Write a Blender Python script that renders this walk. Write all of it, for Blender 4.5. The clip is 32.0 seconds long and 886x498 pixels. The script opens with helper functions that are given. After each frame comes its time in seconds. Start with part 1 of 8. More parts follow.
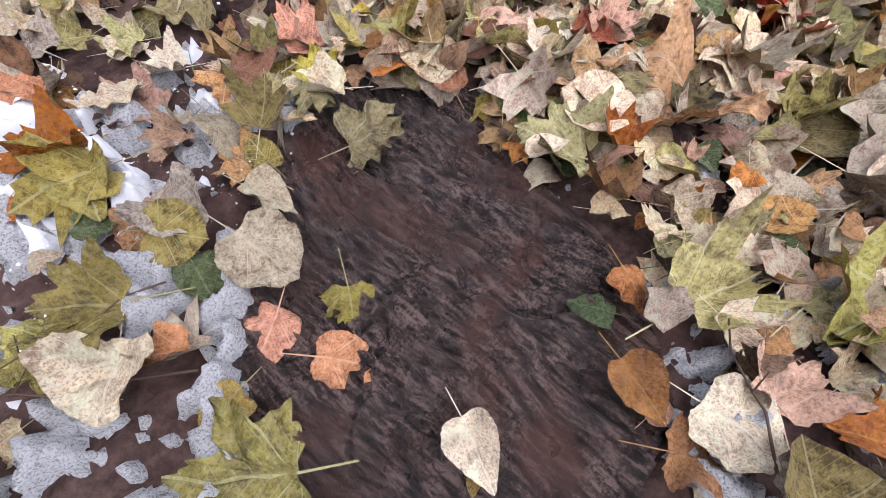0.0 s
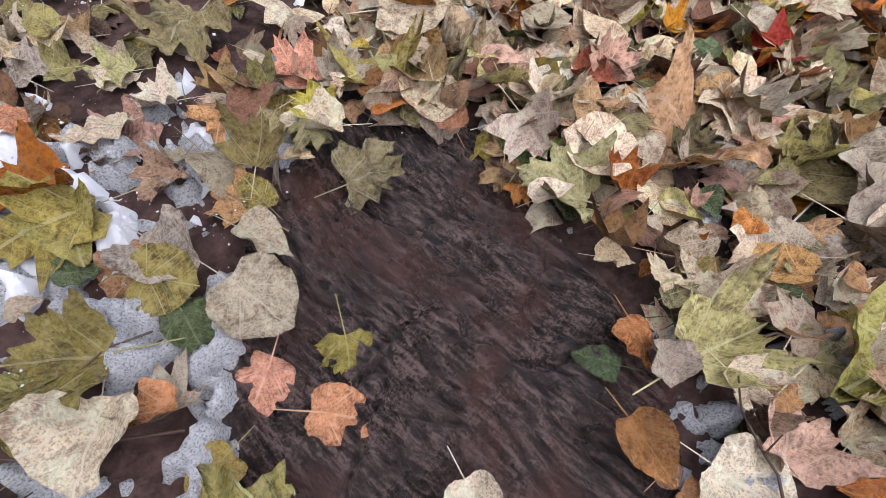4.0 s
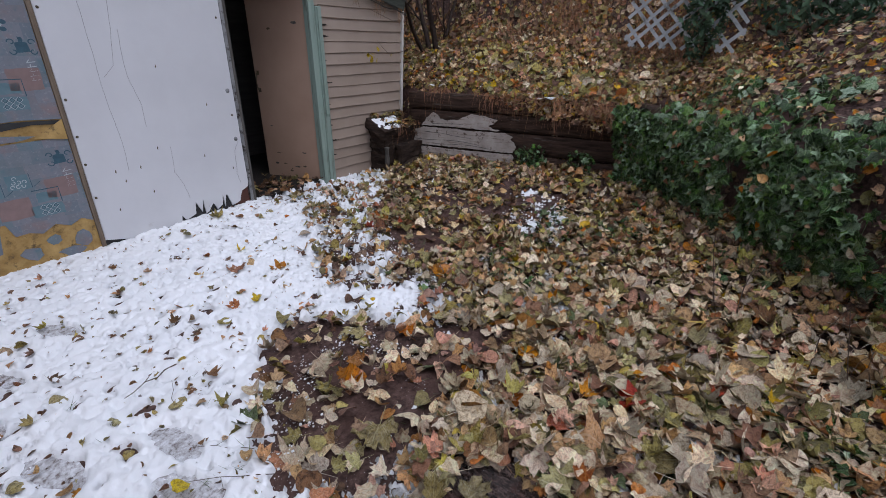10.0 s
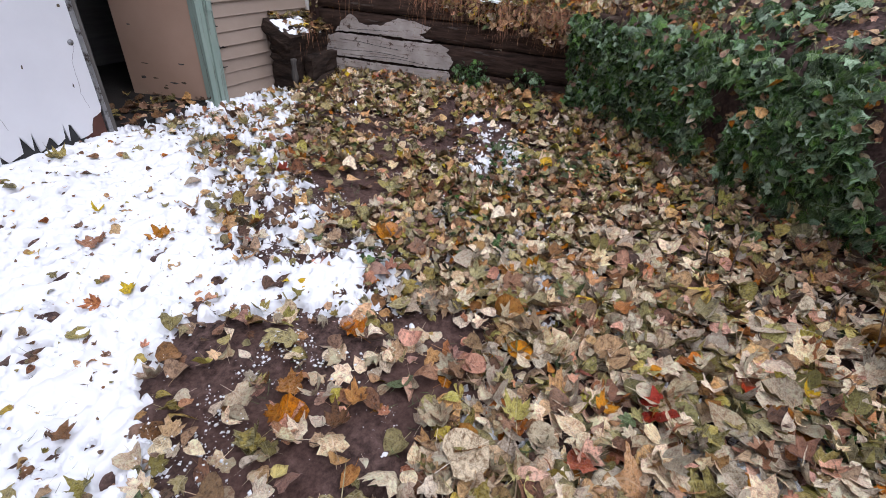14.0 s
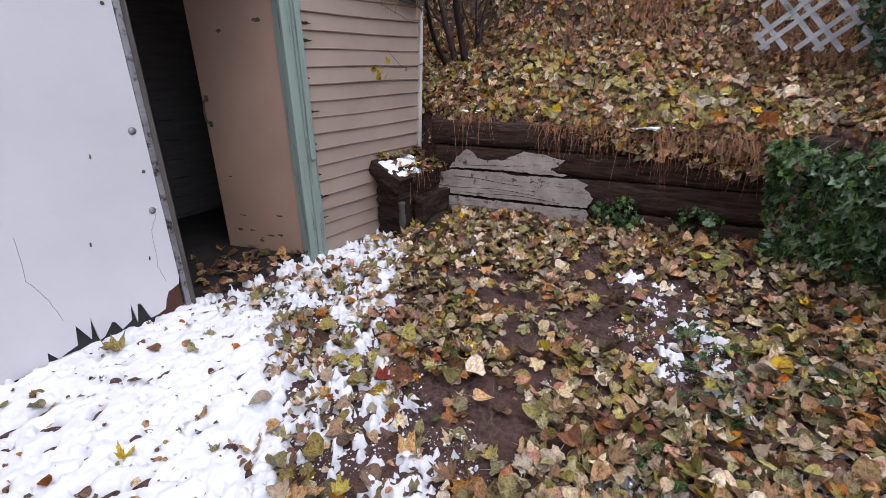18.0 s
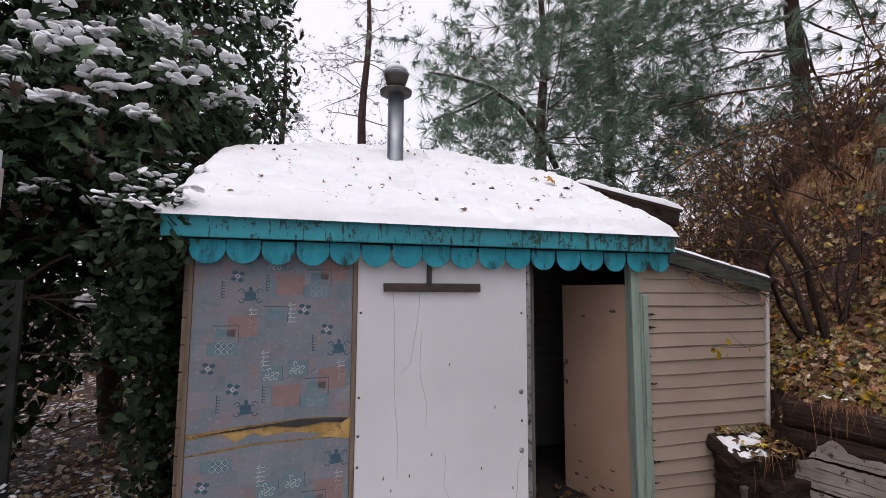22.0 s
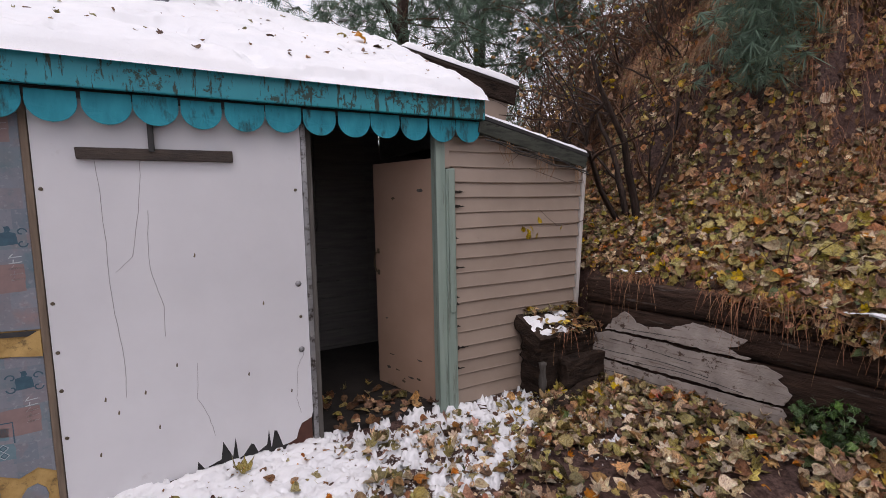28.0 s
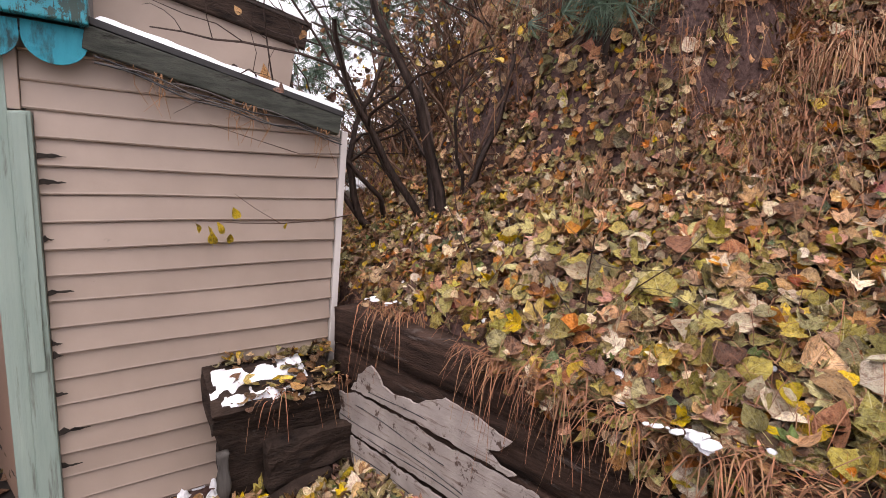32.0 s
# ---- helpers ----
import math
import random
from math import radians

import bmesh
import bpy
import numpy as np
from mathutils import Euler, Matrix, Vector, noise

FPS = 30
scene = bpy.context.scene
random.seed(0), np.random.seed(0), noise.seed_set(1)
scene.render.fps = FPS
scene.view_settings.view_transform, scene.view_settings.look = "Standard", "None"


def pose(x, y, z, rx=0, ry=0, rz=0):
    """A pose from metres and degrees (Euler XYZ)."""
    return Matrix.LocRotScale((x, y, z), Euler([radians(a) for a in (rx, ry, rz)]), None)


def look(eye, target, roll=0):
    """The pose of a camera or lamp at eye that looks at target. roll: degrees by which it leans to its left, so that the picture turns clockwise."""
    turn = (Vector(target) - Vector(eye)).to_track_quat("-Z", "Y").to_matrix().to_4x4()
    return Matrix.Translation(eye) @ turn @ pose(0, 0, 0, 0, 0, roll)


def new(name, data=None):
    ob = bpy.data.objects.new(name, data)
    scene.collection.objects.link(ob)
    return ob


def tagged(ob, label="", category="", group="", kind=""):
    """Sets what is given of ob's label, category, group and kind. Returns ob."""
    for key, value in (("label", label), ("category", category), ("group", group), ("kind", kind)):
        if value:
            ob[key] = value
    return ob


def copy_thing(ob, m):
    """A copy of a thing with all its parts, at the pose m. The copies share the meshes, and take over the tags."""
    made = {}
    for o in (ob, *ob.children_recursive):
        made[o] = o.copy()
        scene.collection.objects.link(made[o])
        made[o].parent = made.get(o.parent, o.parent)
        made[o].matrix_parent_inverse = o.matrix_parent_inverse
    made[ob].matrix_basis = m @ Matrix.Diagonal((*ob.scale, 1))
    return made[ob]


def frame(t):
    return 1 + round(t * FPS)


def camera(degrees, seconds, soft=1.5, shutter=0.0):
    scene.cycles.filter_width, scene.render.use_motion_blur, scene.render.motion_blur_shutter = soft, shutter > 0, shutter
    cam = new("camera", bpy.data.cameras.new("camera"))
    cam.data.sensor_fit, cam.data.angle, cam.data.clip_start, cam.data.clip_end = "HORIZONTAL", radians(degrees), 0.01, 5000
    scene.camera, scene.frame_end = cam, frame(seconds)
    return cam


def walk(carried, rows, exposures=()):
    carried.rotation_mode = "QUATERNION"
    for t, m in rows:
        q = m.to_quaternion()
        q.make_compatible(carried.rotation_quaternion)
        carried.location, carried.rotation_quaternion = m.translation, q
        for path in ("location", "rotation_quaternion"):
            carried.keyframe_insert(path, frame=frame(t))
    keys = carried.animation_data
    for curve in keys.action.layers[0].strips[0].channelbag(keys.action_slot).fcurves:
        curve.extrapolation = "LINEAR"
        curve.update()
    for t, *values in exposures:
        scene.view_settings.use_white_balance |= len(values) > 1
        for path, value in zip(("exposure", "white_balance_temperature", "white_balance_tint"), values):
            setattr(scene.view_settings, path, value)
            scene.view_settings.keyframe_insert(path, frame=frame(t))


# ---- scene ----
cam = camera(87.7, 32.0, soft=0.75)
PATH = [
    (0, (-0.471, -3.719, 0.507), (0.326, -3.086, -1.215), 5.9),
    (0.5, (-0.43, -3.687, 0.453), (0.387, -3.092, -1.272), 8.8),
    (1, (-0.401, -3.672, 0.411), (0.415, -3.118, -1.33), 10.2),
    (1.5, (-0.379, -3.667, 0.408), (0.436, -3.097, -1.327), 9.5),
    (2, (-0.373, -3.662, 0.419), (0.421, -3.066, -1.317), 7.1),
    (2.5, (-0.378, -3.67, 0.415), (0.371, -3.051, -1.333), 4.5),
    (4.5, (-0.489, -3.674, 0.646), (0.471, -2.999, -0.974), 10.2),
    (5, (-0.521, -3.679, 0.872), (0.54, -2.863, -0.614), 8.4),
    (5.5, (-0.554, -3.73, 1.097), (0.584, -2.74, -0.216), 3.3),
    (6, (-0.723, -3.707, 1.257), (0.43, -2.504, 0.151), 3.6),
    (6.5, (-0.867, -3.675, 1.319), (0.198, -2.308, 0.32), 3.5),
    (7, (-0.974, -3.726, 1.329), (-0.143, -2.172, 0.383), 2.9),
    (7.5, (-1.133, -3.75, 1.352), (-0.557, -2.054, 0.462), 3.3),
    (8, (-1.304, -3.73, 1.373), (-0.791, -2.006, 0.498), 3.4),
    (8.5, (-1.296, -3.733, 1.387), (-0.491, -2.107, 0.547), 3.4),
    (9, (-1.215, -3.779, 1.383), (-0.077, -2.342, 0.583), 2.7),
    (9.5, (-1.142, -3.818, 1.376), (0.202, -2.585, 0.555), 1.8),
    (10, (-1.122, -3.846, 1.379), (0.37, -2.794, 0.564), 0.5),
    (10.5, (-1.095, -3.855, 1.353), (0.467, -2.936, 0.506), 1.0),
    (11, (-1.031, -3.814, 1.328), (0.564, -3.015, 0.424), 2.5),
    (11.5, (-0.873, -3.77, 1.288), (0.768, -3.154, 0.324), 3.7),
    (12, (-0.794, -3.771, 1.257), (0.868, -3.414, 0.204), 4.5),
    (12.5, (-0.788, -3.702, 1.263), (0.877, -3.626, 0.157), 5.0),
    (13, (-0.773, -3.582, 1.277), (0.891, -3.528, 0.168), 6.5),
    (13.5, (-0.755, -3.44, 1.286), (0.865, -3.064, 0.175), 6.0),
    (14, (-0.661, -3.307, 1.275), (0.879, -2.679, 0.164), 4.8),
    (14.5, (-0.547, -3.15, 1.248), (0.954, -2.387, 0.169), 4.9),
    (16.5, (0.179, -2.777, 1.157), (1.773, -2.421, 0.003), 2.9),
    (17, (0.206, -2.712, 1.156), (1.834, -2.598, 0.0), 2.9),
    (17.5, (0.19, -2.603, 1.214), (1.892, -2.166, 0.26), 0.9),
    (18, (0.158, -2.556, 1.284), (1.671, -1.48, 0.541), -0.6),
    (18.5, (0.127, -2.578, 1.389), (1.207, -0.999, 0.807), -2.5),
    (19, (-0.057, -2.656, 1.488), (0.856, -0.917, 1.114), -1.1),
    (19.5, (-0.217, -2.768, 1.561), (0.603, -0.955, 1.355), -1.4),
    (20, (-0.222, -2.871, 1.608), (0.38, -0.965, 1.659), -2.0),
    (20.5, (-0.163, -2.955, 1.612), (0.319, -1.016, 1.716), 0.2),
    (21, (-0.203, -3.032, 1.651), (0.341, -1.119, 1.858), -0.2),
    (21.5, (-0.251, -3.064, 1.688), (0.312, -1.151, 1.834), -1.5),
    (22, (-0.298, -3.068, 1.701), (0.249, -1.153, 1.885), 0.3),
    (22.5, (-0.256, -3.083, 1.69), (0.382, -1.195, 1.852), -0.9),
    (23, (-0.217, -3.089, 1.673), (0.51, -1.228, 1.76), -1.0),
    (23.5, (-0.174, -3.092, 1.629), (0.661, -1.276, 1.6), -1.4),
    (24, (-0.186, -3.093, 1.595), (0.713, -1.308, 1.505), -0.3),
    (24.5, (-0.201, -3.093, 1.58), (0.735, -1.328, 1.476), 0.3),
    (26.5, (0.059, -3.091, 1.514), (1.005, -1.334, 1.369), -0.5),
    (27, (0.202, -3.024, 1.486), (1.228, -1.319, 1.283), -0.7),
    (27.5, (0.39, -2.867, 1.482), (1.457, -1.189, 1.273), 0.3),
    (28, (0.607, -2.788, 1.476), (1.567, -1.046, 1.266), -1.0),
    (28.5, (0.831, -2.743, 1.461), (1.754, -0.984, 1.23), -1.0),
    (29, (1.0, -2.585, 1.439), (2.023, -0.89, 1.159), 1.0),
    (29.5, (1.24, -2.531, 1.425), (2.297, -0.85, 1.189), 1.0),
    (30, (1.511, -2.541, 1.457), (2.606, -0.884, 1.221), 0.9),
    (30.2, (1.631, -2.534, 1.44), (2.716, -0.867, 1.228), 0.9),
    (30.5, (1.755, -2.512, 1.463), (2.853, -0.856, 1.235), 1.2),
    (31, (1.986, -2.416, 1.497), (3.113, -0.78, 1.267), 1.6),
    (31.5, (2.224, -2.359, 1.465), (3.359, -0.73, 1.231), 1.7),
    (32, (2.478, -2.357, 1.432), (3.615, -0.729, 1.189), 1.5),
]
walk(cam, [(t, look(eye, target, roll)) for t, eye, target, roll in PATH],
     exposures=[(0.0, 0.72, 6200, 19), (2.5, 0.72, 6200, 19), (5.0, 0.18, 6050, 15), (6.5, -0.27, 5850, 13), (8.3, -0.35, 5850, 13), (9.0, -0.45, 5900, 14), (9.7, -0.42, 5980, 14), (11.0, -0.1, 6150, 18), (12.3, 0.24, 6280, 19), (13.0, 0.44, 6250, 19), (14.0, 0.28, 6120, 16),
                (17.0, 0.28, 6320, 18), (18.3, 0.14, 6200, 17), (19.2, -0.2, 6280, 15), (20.5, -0.3, 6700, 18), (24.5, -0.35, 6850, 19), (28.0, -0.28, 6850, 21), (29.3, -0.15, 6900, 22), (30.0, 0.05, 6950, 22), (32.0, 0.66, 7000, 23)])

# ---------------------------------------------------------------- light: flat white overcast
world = bpy.data.worlds.new("overcast")
scene.world = world
world.use_nodes = True
wn = world.node_tree
bg = wn.nodes["Background"]
sky = wn.nodes.new("ShaderNodeTexSky")
sky.sky_type = "NISHITA"
sky.sun_disc = False
sky.sun_elevation = radians(66)
sky.sun_rotation = radians(200)
sky.air_density = 1.0
sky.dust_density = 4.0
cloud = wn.nodes.new("ShaderNodeMix")
cloud.data_type = "RGBA"
cloud.inputs[0].default_value = 0.86
wn.links.new(sky.outputs[0], cloud.inputs[6])
cloud.inputs[7].default_value = (8.6, 9.0, 9.9, 1)
wn.links.new(cloud.outputs[2], bg.inputs[0])
bg.inputs[1].default_value = 0.15
sun = new("sun", bpy.data.lights.new("sun", "SUN"))
sun.data.energy = 1.1
sun.data.angle = radians(50)
sun.data.color = (1.0, 0.98, 0.96)
sun.matrix_world = look((0, 0, 10), (1.7, 3.9, 0.6))


# ---------------------------------------------------------------- material helpers
def mat_new(name):
    m = bpy.data.materials.new(name)
    m.use_nodes = True
    nt = m.node_tree
    return m, nt, nt.nodes["Principled BSDF"]


def coords(nt, kind="Object", scale=(1, 1, 1), rot=(0, 0, 0)):
    tc = nt.nodes.new("ShaderNodeTexCoord")
    mp = nt.nodes.new("ShaderNodeMapping")
    mp.inputs["Scale"].default_value = scale
    mp.inputs["Rotation"].default_value = rot
    nt.links.new(tc.outputs[kind], mp.inputs[0])
    return mp.outputs[0]


def noise_tex(nt, vec, scale, detail=6, rough=0.6, dist=0.0):
    n = nt.nodes.new("ShaderNodeTexNoise")
    n.inputs["Scale"].default_value = scale
    n.inputs["Detail"].default_value = detail
    n.inputs["Roughness"].default_value = rough
    n.inputs["Distortion"].default_value = dist
    nt.links.new(vec, n.inputs["Vector"])
    return n.outputs["Fac"]


def ramp(nt, fac, stops):
    r = nt.nodes.new("ShaderNodeValToRGB")
    el = r.color_ramp.elements
    while len(el) < len(stops):
        el.new(0.5)
    for e, (p, c) in zip(el, stops):
        e.position = p
        e.color = (*c, 1) if len(c) == 3 else c
    nt.links.new(fac, r.inputs[0])
    return r.outputs[0]


def gray(v):
    return (v, v, v)


def mixc(nt, fac, a, b, mode="MIX"):
    m = nt.nodes.new("ShaderNodeMix")
    m.data_type = "RGBA"
    m.blend_type = mode
    for sock, v in ((m.inputs[0], fac), (m.inputs[6], a), (m.inputs[7], b)):
        if isinstance(v, (int, float)):
            sock.default_value = v
        elif isinstance(v, tuple):
            sock.default_value = (*v, 1)
        else:
            nt.links.new(v, sock)
    return m.outputs[2]


def math_n(nt, op, a, b=0.0, c=0.0):
    m = nt.nodes.new("ShaderNodeMath")
    m.operation = op
    for sock, v in zip(m.inputs, (a, b, c)):
        if isinstance(v, (int, float)):
            sock.default_value = v
        else:
            nt.links.new(v, sock)
    return m.outputs[0]


def bump(nt, bsdf, height, strength=0.3, dist=0.01):
    b = nt.nodes.new("ShaderNodeBump")
    b.inputs["Strength"].default_value = strength
    b.inputs["Distance"].default_value = dist
    nt.links.new(height, b.inputs["Height"])
    nt.links.new(b.outputs[0], bsdf.inputs["Normal"])


def plain(name, c1, c2, scale=6, rough=0.7, bump_s=0.3, bump_scale=60, bump_d=0.004, stretch=(1, 1, 1), metal=0.0,
          stain=None, stain_scale=2.0, stain_at=0.6, island=0.0, spec=0.5):
    """A two-tone surface with grain, an optional stain and fine relief."""
    m, nt, b = mat_new(name)
    v = coords(nt, scale=stretch)
    col = ramp(nt, noise_tex(nt, v, scale), [(0.3, c1), (0.7, c2)])
    if stain:
        s = ramp(nt, noise_tex(nt, v, stain_scale, 8, 0.7), [(stain_at, gray(0)), (min(1, stain_at + 0.12), gray(1))])
        col = mixc(nt, s, col, stain)
    if island:
        g = nt.nodes.new("ShaderNodeNewGeometry")
        hsv = nt.nodes.new("ShaderNodeHueSaturation")
        nt.links.new(col, hsv.inputs["Color"])
        nt.links.new(math_n(nt, "MULTIPLY_ADD", g.outputs["Random Per Island"], 2 * island, 1 - island), hsv.inputs["Value"])
        col = hsv.outputs[0]
    nt.links.new(col, b.inputs["Base Color"])
    b.inputs["Roughness"].default_value = rough
    b.inputs["Metallic"].default_value = metal
    b.inputs["Specular IOR Level"].default_value = spec
    if bump_s:
        bump(nt, b, noise_tex(nt, v, bump_scale, 5), bump_s, bump_d)
    return m


# ---------------------------------------------------------------- geometry helpers
def vnoise(x, y, seed=0):
    xi, yi = np.floor(x).astype(np.int64), np.floor(y).astype(np.int64)
    fx, fy = x - xi, y - yi
    fx, fy = fx * fx * (3 - 2 * fx), fy * fy * (3 - 2 * fy)

    def h(a, b):
        n = (a * 374761393 + b * 668265263 + seed * 1442695041) & 0xFFFFFFFF
        n = ((n ^ (n >> 13)) * 1274126177) & 0xFFFFFFFF
        return ((n ^ (n >> 16)) & 0xFFFF) / 65535.0

    top = h(xi, yi) * (1 - fx) + h(xi + 1, yi) * fx
    low = h(xi, yi + 1) * (1 - fx) + h(xi + 1, yi + 1) * fx
    return top * (1 - fy) + low * fy


def fbm(x, y, scale, octaves=4, seed=0):
    x, y = np.asarray(x, float) * scale, np.asarray(y, float) * scale
    out, amp, tot = 0, 1.0, 0.0
    for k in range(octaves):
        out = out + amp * vnoise(x, y, seed + 7 * k)
        tot += amp
        amp *= 0.5
        x, y = x * 2.03 + 5.1, y * 2.03 + 1.7
    return out / tot


def sstep(a, b, x):
    t = np.clip((np.asarray(x, float) - a) / (b - a), 0, 1)
    return t * t * (3 - 2 * t)


def fast_mesh(name, verts, faces, mats, midx=None, uv=None, smooth=False):
    """A mesh from arrays: verts (n, 3), faces (m, 3 or 4)."""
    verts, faces = np.asarray(verts, np.float32), np.asarray(faces, np.int32)
    me = bpy.data.meshes.new(name)
    k = faces.shape[1]
    me.vertices.add(len(verts))
    me.vertices.foreach_set("co", verts.ravel())
    me.loops.add(faces.size)
    me.loops.foreach_set("vertex_index", faces.ravel())
    me.polygons.add(len(faces))
    me.polygons.foreach_set("loop_start", np.arange(0, faces.size, k, dtype=np.int32))
    for m in mats:
        me.materials.append(m)
    if midx is not None:
        me.polygons.foreach_set("material_index", np.asarray(midx, np.int32))
    if uv is not None:
        layer = me.uv_layers.new(name="UVMap")
        layer.data.foreach_set("uv", np.asarray(uv, np.float32)[faces.ravel()].ravel())
    me.update(calc_edges=True)
    me.validate()
    if smooth:
        me.polygons.foreach_set("use_smooth", np.ones(len(faces), bool))
    return me


def thing(name, label, category, at=(0, 0, 0), group="", kind=""):
    e = new(name)
    e.location = at
    e.empty_display_size = 0.1
    return tagged(e, label, category, group, kind)


def part(name, data, material=None, parent=None, label="", smooth=False):
    """Links a bmesh or a mesh, given in world places, as one object under a thing or a part."""
    if isinstance(data, bmesh.types.BMesh):
        me = bpy.data.meshes.new(name)
        bmesh.ops.recalc_face_normals(data, faces=data.faces)
        data.to_mesh(me)
        data.free()
        if smooth:
            me.polygons.foreach_set("use_smooth", np.ones(len(me.polygons), bool))
    else:
        me = data
    if material is not None and not me.materials:
        me.materials.append(material)
    ob = new(name, me)
    if parent is not None:
        ob.parent = parent
        p = parent
        at = Vector((0, 0, 0))
        while p is not None:
            at += p.location
            p = p.parent
        ob.matrix_parent_inverse = Matrix.Translation(-at)
    if label:
        ob["label"] = label
    return ob


def box(x0, x1, y0, y1, z0, z1, bevel=0.0, bm=None, rot=None, jit=0.0, seed=0):
    """A box, bevelled; rot: a matrix applied after."""
    own = bmesh.new()
    bmesh.ops.create_cube(own, size=1)
    rnd = random.Random(seed)
    for v in own.verts:
        v.co = Vector((x0 + (v.co.x + 0.5) * (x1 - x0), y0 + (v.co.y + 0.5) * (y1 - y0), z0 + (v.co.z + 0.5) * (z1 - z0)))
        if jit:
            v.co += Vector([rnd.uniform(-jit, jit) for _ in range(3)])
    if bevel:
        bmesh.ops.bevel(own, geom=own.edges[:], offset=bevel, segments=2, affect="EDGES", profile=0.6)
    if rot is not None:
        own.transform(rot)
    if bm is None:
        return own
    me = bpy.data.meshes.new("tmp")
    own.to_mesh(me)
    own.free()
    bm.from_mesh(me)
    bpy.data.meshes.remove(me)
    return bm


def prism(poly, y0, y1, bevel=0.0):
    """A flat outline in x and z, given thickness from y0 to y1."""
    bm = bmesh.new()
    f = bm.faces.new([bm.verts.new((x, y0, z)) for x, z in poly])
    ext = bmesh.ops.extrude_face_region(bm, geom=[f])
    bmesh.ops.translate(bm, verts=[v for v in ext["geom"] if isinstance(v, bmesh.types.BMVert)], vec=(0, y1 - y0, 0))
    if bevel:
        bmesh.ops.bevel(bm, geom=bm.edges[:], offset=bevel, segments=2, affect="EDGES", profile=0.6)
    return bm


def rough_box(x0, x1, y0, y1, z0, z1, cell=0.05, amp=0.012, seed=0, rot=None):
    """A block of old timber: worn, uneven faces and rounded arrises."""
    bm = bmesh.new()
    nx, ny, nz = (max(2, int(abs(b - a) / cell)) for a, b in ((x0, x1), (y0, y1), (z0, z1)))
    seen = {}

    def vert(i, j, k):
        if (i, j, k) not in seen:
            u, v, w = i / nx, j / ny, k / nz
            p = Vector((x0 + (x1 - x0) * u, y0 + (y1 - y0) * v, z0 + (z1 - z0) * w))
            rim = sum(1 for q, n_ in ((i, nx), (j, ny), (k, nz)) if q in (0, n_))
            c = Vector(((x0 + x1) / 2, (y0 + y1) / 2, (z0 + z1) / 2))
            out = Vector((p.x - c.x if i in (0, nx) else 0, p.y - c.y if j in (0, ny) else 0, p.z - c.z if k in (0, nz) else 0))
            if out.length:
                out.normalize()
            h = float(fbm(np.array(p.x * 3 + p.z * 9 + seed), np.array(p.y * 3 - p.z * 11), 2.2, 3, seed)) - 0.5
            seen[(i, j, k)] = bm.verts.new(p + out * (2 * amp * h - (0.007 if rim > 1 else 0)))
        return seen[(i, j, k)]

    for a, b, n1, n2, fix in ((1, 2, ny, nz, nx), (0, 2, nx, nz, ny), (0, 1, nx, ny, nz)):
        for side in (0, fix):
            for i in range(n1):
                for j in range(n2):
                    quad = []
                    for di, dj in ((0, 0), (1, 0), (1, 1), (0, 1)):
                        idx = [side, side, side]
                        idx[a], idx[b] = i + di, j + dj
                        quad.append(vert(*idx))
                    bm.faces.new(quad)
    if rot is not None:
        bm.transform(rot)
    return bm


def lathe(profile, segs=24, at=(0, 0, 0)):
    """A turned shape: profile of (radius, z)."""
    bm = bmesh.new()
    rings = []
    for r, z in profile:
        rings.append([bm.verts.new((at[0] + r * math.cos(2 * math.pi * k / segs), at[1] + r * math.sin(2 * math.pi * k / segs), at[2] + z))
                      for k in range(segs)])
    for a, b in zip(rings, rings[1:]):
        for k in range(segs):
            bm.faces.new((a[k], a[(k + 1) % segs], b[(k + 1) % segs], b[k]))
    bm.faces.new(rings[0][::-1])
    bm.faces.new(rings[-1])
    return bm


class Tubes:
    """Gathers tapered tubes into one mesh."""

    def __init__(self, sides=5):
        self.v, self.f, self.n, self.sides = [], [], 0, sides

    def add(self, pts, radii):
        pts = np.asarray(pts, float)
        radii = np.broadcast_to(np.asarray(radii, float), (len(pts),))
        d = np.gradient(pts, axis=0)
        d /= np.linalg.norm(d, axis=1, keepdims=True) + 1e-9
        ref = np.array([0.31, 0.17, 0.93]) if abs(d[0][2]) < 0.9 else np.array([0.93, 0.31, 0.17])
        a = np.cross(d, ref)
        a /= np.linalg.norm(a, axis=1, keepdims=True) + 1e-9
        b = np.cross(d, a)
        s = self.sides
        ang = 2 * np.pi * np.arange(s) / s
        ring = pts[:, None] + radii[:, None, None] * (np.cos(ang)[None, :, None] * a[:, None] + np.sin(ang)[None, :, None] * b[:, None])
        self.v.append(ring.reshape(-1, 3))
        i, k = np.meshgrid(np.arange(len(pts) - 1), np.arange(s), indexing="ij")
        p, q = i * s + k, i * s + (k + 1) % s
        self.f.append(np.stack([p, q, q + s, p + s], -1).reshape(-1, 4) + self.n)
        self.n += len(pts) * s

    def mesh(self, name, mats):
        return fast_mesh(name, np.concatenate(self.v), np.concatenate(self.f), mats, smooth=True)


